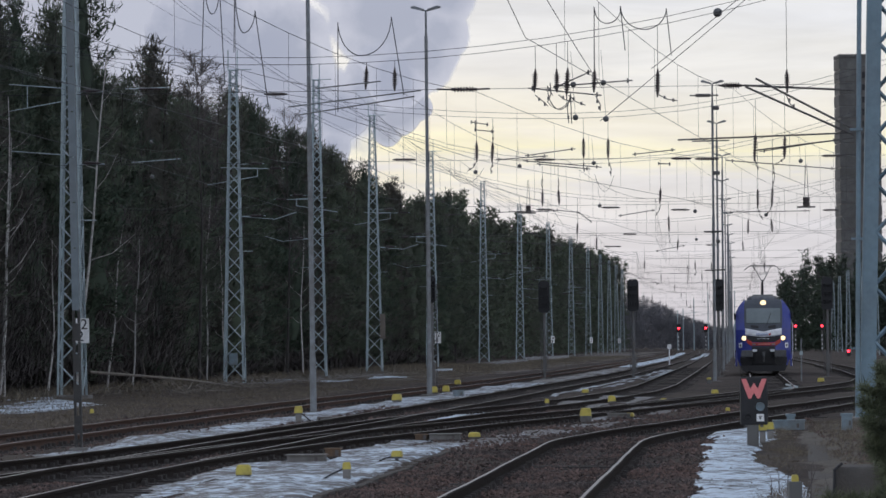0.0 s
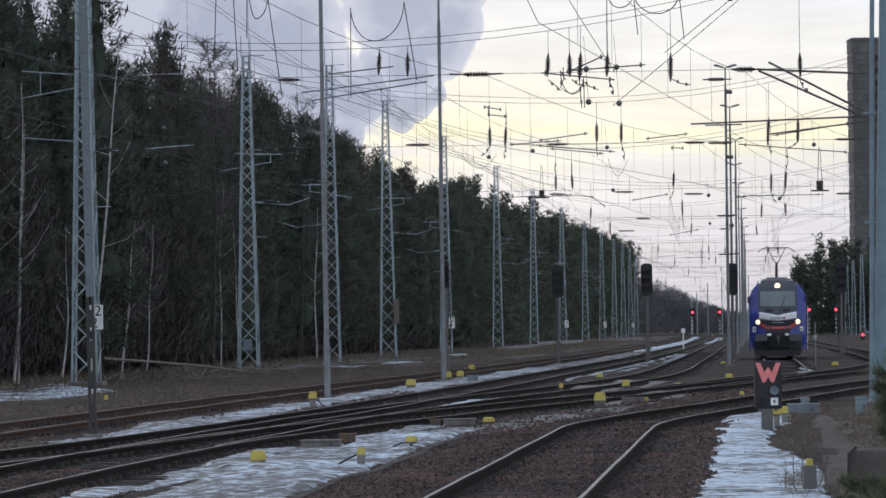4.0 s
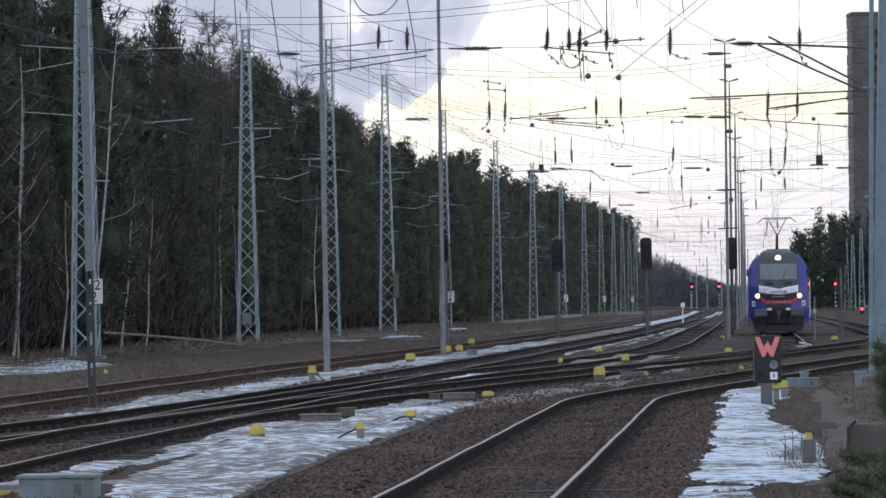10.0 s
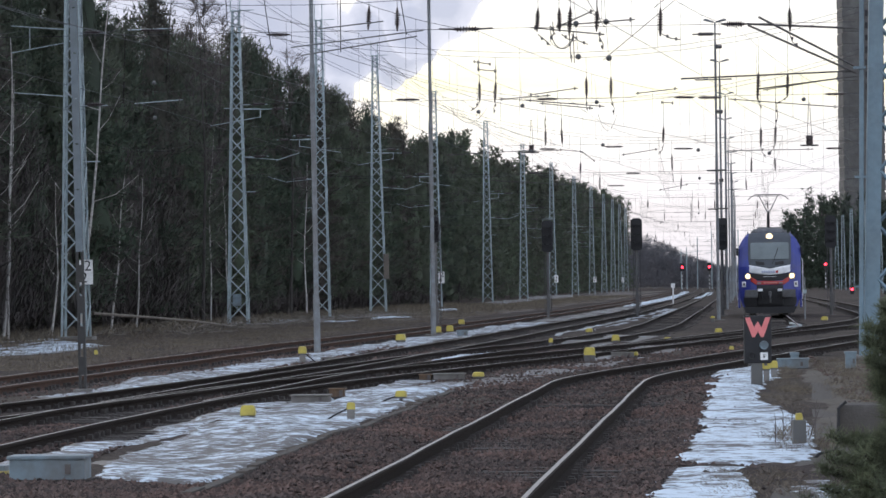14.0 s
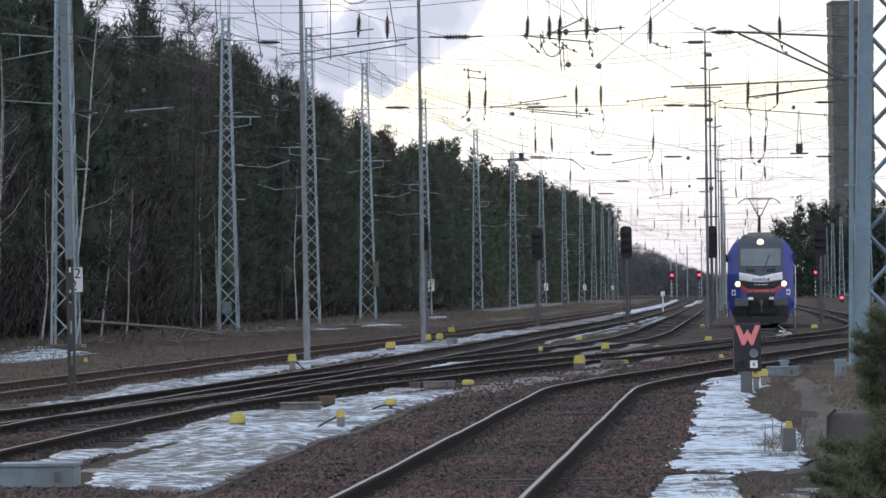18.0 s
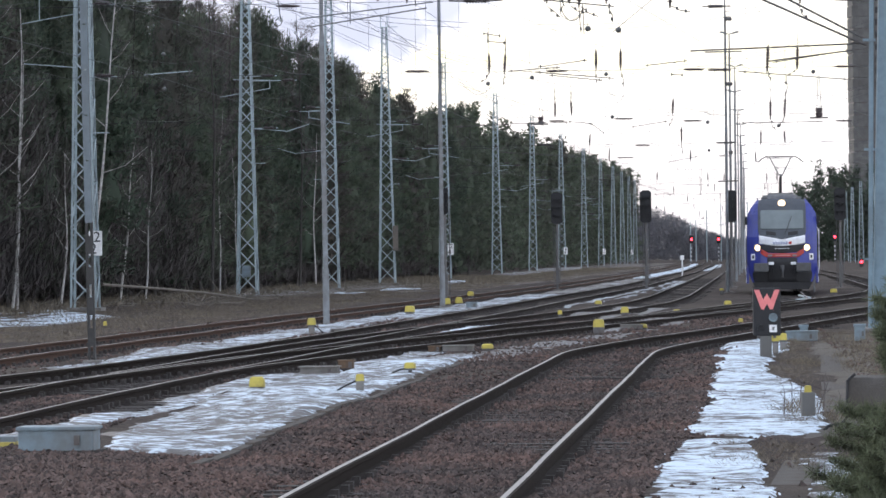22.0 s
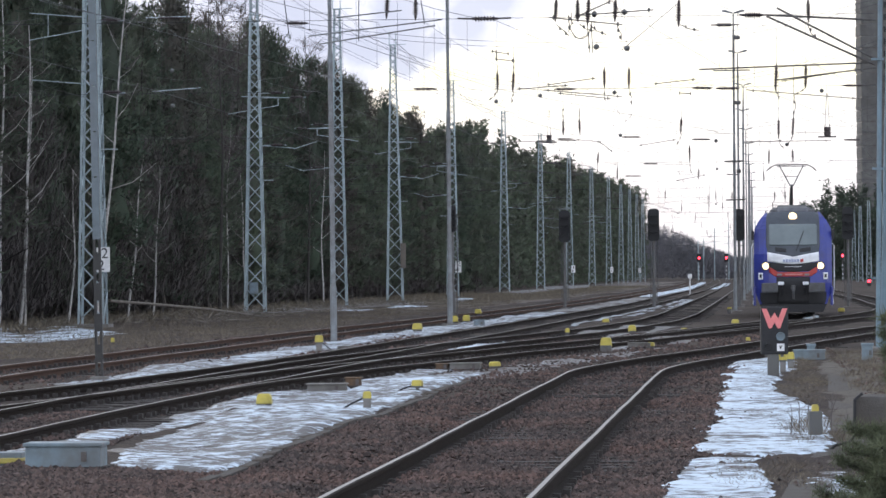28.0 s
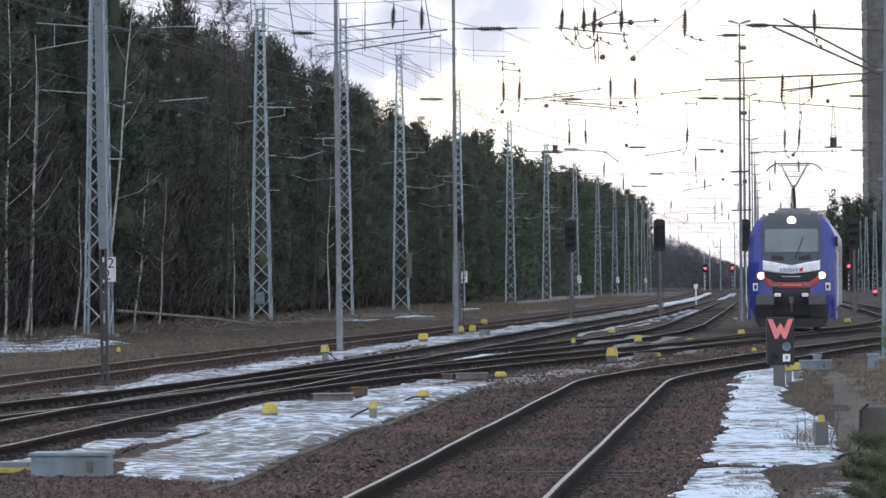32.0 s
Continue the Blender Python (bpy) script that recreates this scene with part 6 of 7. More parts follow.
def build_forest():
    rng = np.random.default_rng(11)
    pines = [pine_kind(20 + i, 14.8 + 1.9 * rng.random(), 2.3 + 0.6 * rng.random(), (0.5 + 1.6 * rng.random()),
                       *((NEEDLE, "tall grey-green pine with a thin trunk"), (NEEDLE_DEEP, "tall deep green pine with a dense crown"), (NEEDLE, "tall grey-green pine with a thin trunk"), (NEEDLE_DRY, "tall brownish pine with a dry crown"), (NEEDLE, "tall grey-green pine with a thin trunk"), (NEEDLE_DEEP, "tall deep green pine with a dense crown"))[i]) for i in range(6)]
    spots = []
    y = 150.0
    while y < 470:
        for row in range(3 if y < 260 else 2):
            spots.append((-30.5 - 4.5 * row + rng.normal(0, 1.0), y + rng.normal(0, 1.3)))
        y += 3.7
    plant(pines, spots, rng)
    for x, y, h, lean, r0 in ((-28.0, 164.5, 12.5, 0.02, 0.07), (-28.0, 169.5, 11.5, 0.025, 0.075), (-28.1, 171.0, 10.0, 0.05, 0.055), (-27.8, 180.5, 6.5, 0.01, 0.05), (-27.5, 186, 14.5, 0.10, 0.075),
                              (-28.0, 199, 7.5, 0.10, 0.055), (-28.1, 207.5, 7.0, 0.05, 0.05), (-28.2, 238, 10.0, 0.03, 0.05), (-28.2, 247, 8.0, -0.03, 0.05), (-28.2, 290, 10.0, 0.03, 0.055)):
        leaning_birch(rng, x, y, h, lean, r0)
    oaks = [bare_kind(70 + i, 16 + 2 * rng.random(), BARK, "tall leafless grey-brown tree", "bare_tree", 700, 3.0, 0.10) for i in range(3)]
    spots = [(-29 + rng.normal(0, 1), 222 + 8 * i + rng.normal(0, 3)) for i in range(7)] + [(-30, 380), (-29.5, 420), (-30, 452)]
    plant(oaks, spots, rng)
    # the far length of the wood in one mesh
    trees = []
    y = 470.0
    while y < 1225:
        for row in range(4):
            trees.append((-31 - 5 * row + rng.normal(0, 1.2) - max(0, y - 700) * 0.004, y + rng.normal(0, 1.5), 14.5 + 4.5 * rng.random() + float(np.interp(y, [600, 950, 1220], [0, 3.0, 6.0])), 2.5))
        y += 4.2
    tagged(far_crowns("far_pine_wood", rng, trees, 84, 8, 0.62, 0.13, NEEDLE, 0.8, 0.95), "dark pine wood running on into the distance", "forest", kind="stuff")
    trees = []
    for i in range(300):
        x = 8 + 105 * rng.random() ** 1.2
        trees.append((x, 860 + 70 * rng.random(), (9.5 if x < 12 else 13) + 6 * rng.random(), 2.9))
    tagged(far_crowns("far_pine_grove", rng, trees, 84, 8, 0.62, 0.15, NEEDLE_DEEP, 0.8, 0.95), "dark pine grove beyond the yard", "forest", kind="stuff")
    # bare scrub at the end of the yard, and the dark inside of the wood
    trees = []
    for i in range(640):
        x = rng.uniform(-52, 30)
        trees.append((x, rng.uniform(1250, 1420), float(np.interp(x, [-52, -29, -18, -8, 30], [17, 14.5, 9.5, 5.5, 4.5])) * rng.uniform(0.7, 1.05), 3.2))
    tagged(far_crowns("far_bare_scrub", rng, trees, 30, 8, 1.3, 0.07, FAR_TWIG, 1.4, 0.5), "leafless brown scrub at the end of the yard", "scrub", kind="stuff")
    verts, faces = [], []
    for i in range(110):
        x, y = -39 - 20 * rng.random(), 140 + 380 * rng.random()
        h, r = 9 + 6 * rng.random(), 0.10 + 0.12 * rng.random()
        j = len(verts)
        for a in range(4):
            verts.append((x + r * math.cos(a * 1.571), y + r * math.sin(a * 1.571), -0.3))
        for a in range(4):
            verts.append((x + 0.3 * r * math.cos(a * 1.571), y + 0.3 * r * math.sin(a * 1.571), h))
        faces += [(j + a, j + (a + 1) % 4, j + 4 + (a + 1) % 4, j + 4 + a) for a in range(4)]
    tagged(raw("inner_trunks", verts, faces, BARK), "close-set trunks inside the dark wood", "forest", kind="stuff")
    trees = [(-33.5 - 24 * rng.random(), 135 + 380 * rng.random(), 4 + 9 * rng.random(), 2.2) for i in range(3200)]
    tagged(far_crowns("inner_wood", rng, trees, 11, 8, 0.7, 0.17, NEEDLE), "dense dark pine growth inside the wood", "forest", kind="stuff")
    trees = [(-28.2 - 2.2 * rng.random(), 158 + 75 * rng.random(), 2.5 + 7.5 * rng.random(), 1.2) for i in range(150)]
    tagged(far_crowns("bare_saplings", rng, trees, 34, 7, 0.95, 0.013, TWIG, 2.6, 0.35), "brown leafless saplings before the pines", "scrub", kind="stuff")
    trees = [(-29.5 - 3 * rng.random(), 140 + 330 * rng.random(), 0.8 + 4.2 * rng.random() ** 2, 1.9) for i in range(700)]
    tagged(far_crowns("undergrowth", rng, trees, 22, 7, 0.55, 0.014, TWIG, 1.8, 0.4), "bare brown undergrowth at the forest edge", "scrub", kind="stuff")


build_forest()

# ---- sleepers, ballast, snow and plants ----
def sleeper_mesh():
    bm = bmesh.new()
    prism(bm, [(-1.3, -0.1), (1.3, -0.1), (1.3, 0.0), (1.27, 0.012), (-1.27, 0.012), (-1.3, 0.0)], -0.12, 0.12)
    for s in (-1, 1):
        box(bm, (s * 0.752, 0, 0.016), (0.34, 0.15, 0.012))
        for k in (-0.10, 0.10):
            box(bm, (s * 0.752 + 1.1 * k, 0, 0.045), (0.06, 0.12, 0.065))
    mesh = bpy.data.meshes.new("sleeper")
    bm.to_mesh(mesh)
    bm.free()
    mesh.materials.append(SLEEPER)
    return mesh


SLEEPER_MESH = sleeper_mesh()
SINK = {"near": -0.172, "diagonal": -0.158, "middle": -0.160, "inner": -0.158, "outer": -0.158, "engine": -0.160}


def build_sleepers():
    rng = np.random.default_rng(5)
    near_to = {"near": 118, "diagonal": 140, "middle": 150, "inner": 150, "outer": 150, "engine": 175}
    for key, track in TRACK_OB.items():
        q, t = glide(TRACKS[key], 0.62, 1.6 if key == "near" else 3.0)
        verts, faces = [], []
        base = [v.co.copy() for v in SLEEPER_MESH.vertices]
        polys = [tuple(p.vertices) for p in SLEEPER_MESH.polygons]
        count = 0
        for p, d in zip(q, t):
            if p[1] < 27 or p[1] > 330:
                continue
            turn = math.atan2(d[1], d[0]) - math.pi / 2 + rng.normal(0, 0.006)
            m = Matrix.Translation((p[0] + rng.normal(0, 0.02), p[1], SINK[key] + rng.normal(0, 0.006))) @ Matrix.Rotation(turn, 4, "Z")
            if p[1] < near_to[key] and count < 295:
                ob = new("sleeper", SLEEPER_MESH)
                ob.parent, ob.matrix_basis = track, m
                count += 1
            else:
                j = len(verts)
                verts += [tuple(m @ v) for v in base]
                faces += [tuple(i + j for i in f) for f in polys]
        if verts:
            tagged(raw("far_sleepers", verts, faces, SLEEPER, track), kind="stuff")


build_sleepers()

SNOW_BANKS = {
    # distance ahead, inner and outer edge across
    "strip": [(40.3, -5.85, -4.8), (42, -6.05, -4.74), (45, -6.5, -4.74), (50, -6.78, -4.74), (57, -7.02, -4.74), (65, -6.9, -4.8), (72, -6.3, -4.8), (77, -5.7, -4.8), (80, -5.2, -4.8)],
    "strip_end": [(74, -6.2, -4.3), (84, -5.3, -3.5), (95, -4.2, -2.7), (106, -3.2, -2.2), (112, -2.6, -2.1)],
    "sleeper_ends": [(40, -7.4, -6.85), (58, -7.4, -6.8), (68, -7.2, -6.6), (76, -6.6, -6.0), (84, -5.9, -5.3)],
    "middle_strip": [(71, -11.4, -11.2), (75, -11.5, -10.5), (84, -11.6, -10.05), (97, -11.6, -9.75), (106, -11.5, -9.85), (119, -11.4, -9.5), (150, -10.9, -9.1), (169, -10.7, -8.9), (205, -10.2, -8.4)],
    "middle_far": [(203, -10.2, -8.4), (217, -9.9, -8.2), (260, -9.5, -7.7), (330, -9.1, -7.5)],
    "wedge": [(84, -7.55, -7.45), (95, -7.35, -6.95), (112, -7.0, -6.6), (120, -6.7, -6.6)],
    "inner_strip": [(150, -6.6, -6.4), (170, -6.4, -5.5), (200, -6.0, -4.7), (250, -5.4, -4.4), (300, -5.2, -4.4)],
    "path_side": [(42.7, -0.5, 0.35), (43.5, -0.75, 0.71), (48, -0.72, 0.78), (50, -0.70, 0.84), (53, -0.66, 0.84), (57.6, -0.66, 0.76), (60, -0.68, 0.62), (64, -0.63, 0.24), (68, -0.60, 0.18), (75, -0.62, 0.30), (80, -0.60, 0.62), (86, -0.56, 0.68), (90, -0.1, 0.66), (93, 0.45, 0.6)],
    "path_front": [(27, -0.92, 0.22), (31, -0.92, 0.18), (34, -0.90, 0.16), (37.4, -0.86, 0.10), (39.5, -0.80, 0.0), (41.2, -0.76, -0.1), (42.4, -0.76, 0.2)],
    "beyond_path": [(29, 0.36, 0.80), (34, 0.36, 0.88), (38.4, 0.40, 0.92), (40.0, 0.5, 0.8)],
    "verge": [(225, -27, -13.6), (300, -27.5, -12.9), (400, -28, -12.4), (520, -29, -12.6), (700, -29.5, -13.6), (1000, -31, -16.5)],
    "yard_dusting": [(100, -2.4, -1.2), (118, -5.0, -1.0), (135, -6.0, -1.4), (152, -5.6, -2.4)],
    "trodden_path": [(40, 0.5, 1.5), (43, 0.78, 1.5), (47, 0.9, 1.5), (62, 0.98, 1.7), (80, 0.95, 2.3), (94, 0.9, 2.6)],
    "forest_edge": [(126, -24, -21.5), (133, -27, -19.8), (150, -28.5, -20.3), (163, -28.2, -24.8), (172, -28, -26)],
    "edge_heap_a": [(244, -26.9, -26.2), (248, -27.0, -25.5), (255, -26.7, -25.8)],
    "edge_heap_b": [(243, -25.5, -24.9), (248, -25.6, -24.1), (255, -25.3, -24.4)],
    "edge_heap_c": [(234, -22.4, -21.4), (240, -22.8, -20.5), (249, -22.4, -20.9)],
    "edge_heap_d": [(254, -21.2, -20.4), (262, -21.5, -19.4), (273, -21.0, -19.9)],
    "edge_heap_e": [(310, -22.0, -21.2), (322, -22.4, -20.5), (337, -22.0, -21.0)],
    "edge_heap_f": [(425, -24.6, -23.2), (445, -25.0, -22.2), (470, -25.0, -22.0), (490, -24.4, -22.8)],
    "edge_heap_g": [(520, -25.4, -23.6), (550, -25.8, -22.6), (590, -25.8, -22.4), (620, -25.0, -23.4)],
    "forest_edge_far": [(218, -27.5, -24.6), (240, -28.5, -23.0), (262, -28.5, -22.6), (285, -28.5, -22.4), (320, -28.5, -22.0), (380, -28.5, -22.4)],
    "wood_edge_end": [(395, -27, -23.5), (450, -27, -21.5), (520, -27, -21.5), (600, -27, -22.5)],
    "far_strip": [(330, -9.1, -7.9), (480, -9.1, -7.6), (640, -9.6, -8.6), (820, -11.2, -10.0)],
    "far_inner": [(470, -5.6, -4.9), (600, -5.5, -4.4), (760, -6.4, -5.2)],
}
SNOW_DEPTH = {"verge": 0.0, "strip_end": 0.012, "edge_heap_a": 0.12, "edge_heap_b": 0.12, "edge_heap_c": 0.08, "edge_heap_d": 0.08, "edge_heap_e": 0.12, "edge_heap_f": 0.20, "edge_heap_g": 0.35, "middle_far": 0.03, "yard_dusting": 0.0, "trodden_path": 0.012, "strip": 0.026, "middle_strip": 0.028, "sleeper_ends": 0.004, "wedge": 0.022, "inner_strip": 0.006, "path_side": 0.028, "path_front": 0.024, "beyond_path": 0.010, "forest_edge": 0.006, "forest_edge_far": 0.022, "wood_edge_end": 0.05, "far_strip": 0.06, "far_inner": 0.03}


def build_snow():
    for n, (key, rows) in enumerate(SNOW_BANKS.items()):
        r = np.array(rows)
        y0, y1 = r[0, 0], r[-1, 0]
        step = 0.22 if y0 < 45 else (0.5 if y0 < 100 else 1.2 if y0 < 200 else 4)
        ys = np.arange(y0, y1, step)
        wide = (r[:, 2] - r[:, 1]).max()
        nx = int(np.clip(wide / (0.06 if y0 < 45 else 0.10 if y0 < 100 else 0.2), 8, 70))
        verts, faces = [], []
        for j, y in enumerate(ys):
            a, b = np.interp(y, r[:, 0], r[:, 1]), np.interp(y, r[:, 0], r[:, 2])
            a += 0.26 * noise.noise(Vector((n * 9, y * 0.35, 1))) + 0.12 * noise.noise(Vector((n * 9, y * 1.7, 2))) + (0.16 if y1 < 100 else 0.0) * noise.noise(Vector((n * 9, y * 3.7, 3)))
            b += 0.14 * noise.noise(Vector((n * 9, y * 0.6, 5))) + 0.10 * noise.noise(Vector((n * 9, y * 1.9, 7))) + (0.10 if y1 < 100 else 0.0) * noise.noise(Vector((n * 9, y * 3.9, 9)))
            if "path" in key:
                a += 0.22 * noise.noise(Vector((n * 5, y * 0.8, 11)))
            for i in range(nx + 1):
                u = i / nx
                x = a + (b - a) * u
                rim = min(1, min(u, 1 - u) * 9, (y - y0) / (2 * step), (ys[-1] - y) / (2 * step))
                lump = noise.noise(Vector((x * 1.6, y * 0.55, n))) * 0.026 + noise.noise(Vector((x * 7, y * 5, n + 4))) * 0.009 + noise.noise(Vector((x * 0.5, y * 0.16, n + 8))) * 0.024
                lump *= 0.5 if "path" in key else 3.5 if "heap" in key else 0.8
                z = float(ground_z(x, y)) + (SNOW_DEPTH[key] + lump) * rim - 0.03 * (1 - rim)
                verts.append((x, y + (0.9 * noise.noise(Vector((x * 1.7, n, 3))) if "path" in key else 0.0), z))
        for j in range(len(ys) - 1):
            for i in range(nx):
                p = j * (nx + 1) + i
                faces.append((p, p + 1, p + nx + 2, p + nx + 1))
        if key == "verge":
            tagged(raw("grass_verge", verts, faces, VERGE, smooth=True), "dry grass and earth between the outer track and the wood", "grass verge", kind="structure")
            continue
        if key == "trodden_path":
            tagged(raw("path", verts, faces, GRAVEL, smooth=True), "trodden grey-brown gravel path beside the tracks", "path", kind="structure")
            continue
        tagged(raw("snow_patch", verts, faces, DUSTING if key in ("yard_dusting", "forest_edge_far", "wood_edge_end", "middle_far", "strip_end", "edge_heap_f", "edge_heap_g") else THIN_SNOW if key in ("strip", "beyond_path", "sleeper_ends", "inner_strip", "middle_strip") else SNOW, smooth=True), "thin streaky old snow lying on the ground", "snow", "patches of snow", "structure")


build_snow()


def build_stones():
    """Loose ballast, densest where the camera is nearest."""
    rng = np.random.default_rng(9)
    spots = []
    for x0, x1, y0, y1, per in ((-8.0, 0.4, 28, 38, 330), (-8.0, 0.2, 38, 50, 240), (-9.0, 0.2, 50, 62, 140), (-9.5, 0.0, 62, 80, 55), (-10, 1.5, 80, 125, 18), (-14.6, -11, 60, 130, 12), (0.2, 2.5, 28, 90, 10)):
        k = int((x1 - x0) * (y1 - y0) * per)
        spots.append(np.stack([rng.uniform(x0, x1, k), rng.uniform(y0, y1, k)], 1))
    p = np.vstack(spots)
    # keep the strip of trodden snow and the path free
    lane = np.array(SNOW_BANKS["strip"])
    a, b = np.interp(p[:, 1], lane[:, 0], lane[:, 1], 9, 9), np.interp(p[:, 1], lane[:, 0], lane[:, 2], -9, -9)
    inside = (p[:, 0] > a - 0.1) & (p[:, 0] < b) & (p[:, 1] > 39)
    lane = np.array(SNOW_BANKS["path_front"] + SNOW_BANKS["path_side"])
    a = np.interp(p[:, 1], lane[:, 0], lane[:, 1])
    inside |= (p[:, 0] > a + 0.12) & (p[:, 0] < 1.4) & (rng.random(len(p)) < 0.985)
    p = p[~inside]
    rails = np.full(len(p), 9.0)
    for q, _ in LINES.values():
        rails = np.minimum(rails, np.abs(np.abs(p[:, 0] - np.interp(p[:, 1], q[:, 1], q[:, 0], 99, 99)) - 0.752))
    p = p[rails > 0.085]
    k = len(p)
    size = rng.uniform(0.013, 0.034, k) * np.where(rng.random(k) < 0.05, 1.5, 1.0)
    size *= np.clip(p[:, 1] / 60, 1.0, 1.8)
    unit = np.array([(1, 0, 0), (0, 1, 0), (-1, 0, 0), (0, -1, 0), (0, 0, 0.8), (0, 0, -0.5)])
    turn = rng.uniform(0, 6.28, k)
    c, s = np.cos(turn), np.sin(turn)
    shape = unit[None] * rng.uniform(0.6, 1.25, (k, 6, 1)) + rng.normal(0, 0.18, (k, 6, 3))
    x = shape[..., 0] * c[:, None] - shape[..., 1] * s[:, None]
    y = shape[..., 0] * s[:, None] + shape[..., 1] * c[:, None]
    z0 = bed_z(p[:, 0], p[:, 1])
    verts = np.stack([p[:, :1] + x * size[:, None], p[:, 1:] + y * size[:, None], z0[:, None] + 0.012 + shape[..., 2] * size[:, None]], -1).reshape(-1, 3)
    tri = np.array([(0, 1, 4), (1, 2, 4), (2, 3, 4), (3, 0, 4), (1, 0, 5), (2, 1, 5), (3, 2, 5), (0, 3, 5)])
    faces = (tri[None] + 6 * np.arange(k)[:, None, None]).reshape(-1, 3)
    tagged(raw("ballast_stones", verts.tolist(), faces.tolist(), STONE), "brown and grey ballast stones strewn between the rails", "ballast", kind="stuff")


build_stones()


def build_kerb():
    """The concrete edging beside the near track's ballast, slab by slab, and the cable trough along the path."""
    edge = thing("edging", (0, 0, 0), "grey concrete edging slabs beside the snow strip", "edging", kind="structure")
    mesh = None
    for k in range(34):
        y = 38.2 + 1.02 * k
        if mesh is None:
            mesh = part("slab", boxes(((0, 0, 0), (0.10, 1.0, 0.16)), bevel=0.01), PATH, edge).data
            ob = edge.children[0]
        else:
            ob = new("slab", mesh)
            ob.parent = edge
        ob.matrix_basis = pose(-4.70 + 0.012 * math.sin(k * 1.9), y, float(ground_z(-4.7, y)) - 0.035, 0, 1.5 * math.sin(k), 0.5 * math.sin(k * 2.7))
    trough = thing("cable_trough", (0, 0, 0), "grey concrete cable trough with lids", "cable trough", kind="structure")
    mesh = None
    for k in range(86):
        y = 34 + 0.52 * k
        x = float(np.interp(y, [34, 40, 47, 62, 80], [0.26, 0.46, 0.86, 1.04, 1.30]))
        if mesh is None:
            mesh = part("lid", boxes(((0, 0, 0), (0.30, 0.52, 0.07))), PATH, trough).data
            ob = trough.children[0]
        else:
            ob = new("lid", mesh)
            ob.parent = trough
        ob.matrix_basis = pose(x, y, -0.155, 0, 0, -1.2)


build_kerb()
base = thing("concrete_block", pose(1.34, 44.6, -0.14, 0, 0, -2), "grey concrete foundation block with a bent black cable", "concrete block")
part("block", boxes(((0, 0, 0.26), (0.86, 0.9, 0.54)), bevel=0.02), PATH, base)
part("step", boxes(((0.0, -1.2, 0.04), (0.9, 1.3, 0.16)), bevel=0.02), PATH, base)
bm = bmesh.new()
tube(bm, ((-0.36, -0.46, 0.56), (-0.43, -0.50, 0.50), (-0.44, -0.50, 0.16), (-0.48, -0.52, 0.09), (-0.62, -0.5, 0.06), (-0.68, -0.5, 0.0)), 0.016, 6)
part("cable", bm, BLACK, base, "bent black cable")

stop_bar = thing("drawbar", (0, 0, 0), "bent steel drawbar beside the points", "point rod")
rod(stop_bar, (1.75, 178, -0.05), (2.05, 168, -0.05), 0.05, "rod", GALV)
rod(stop_bar, (2.05, 168, -0.05), (1.5, 163.5, -0.08), 0.05, "rod", GALV)
board = thing("track_board", pose(-5.77, 364, -0.13), "small white board on a thin white post", "railway sign")
part("plate", boxes(((0, 0, 1.5), (0.32, 0.03, 0.36)), bevel=0.01), WHITE, board)
rod(board, (0, 0.03, 0), (0, 0.03, 1.5), 0.05, "post", WHITE)
board = thing("track_board", pose(2.7, 205, -0.13), "small grey plate on a thin grey post", "railway sign")
part("plate", boxes(((0, 0, 1.25), (0.15, 0.03, 0.18)), bevel=0.01), GALV, board)
rod(board, (0, 0.03, 0), (0, 0.03, 1.9), 0.03, "post", MAST_DARK)


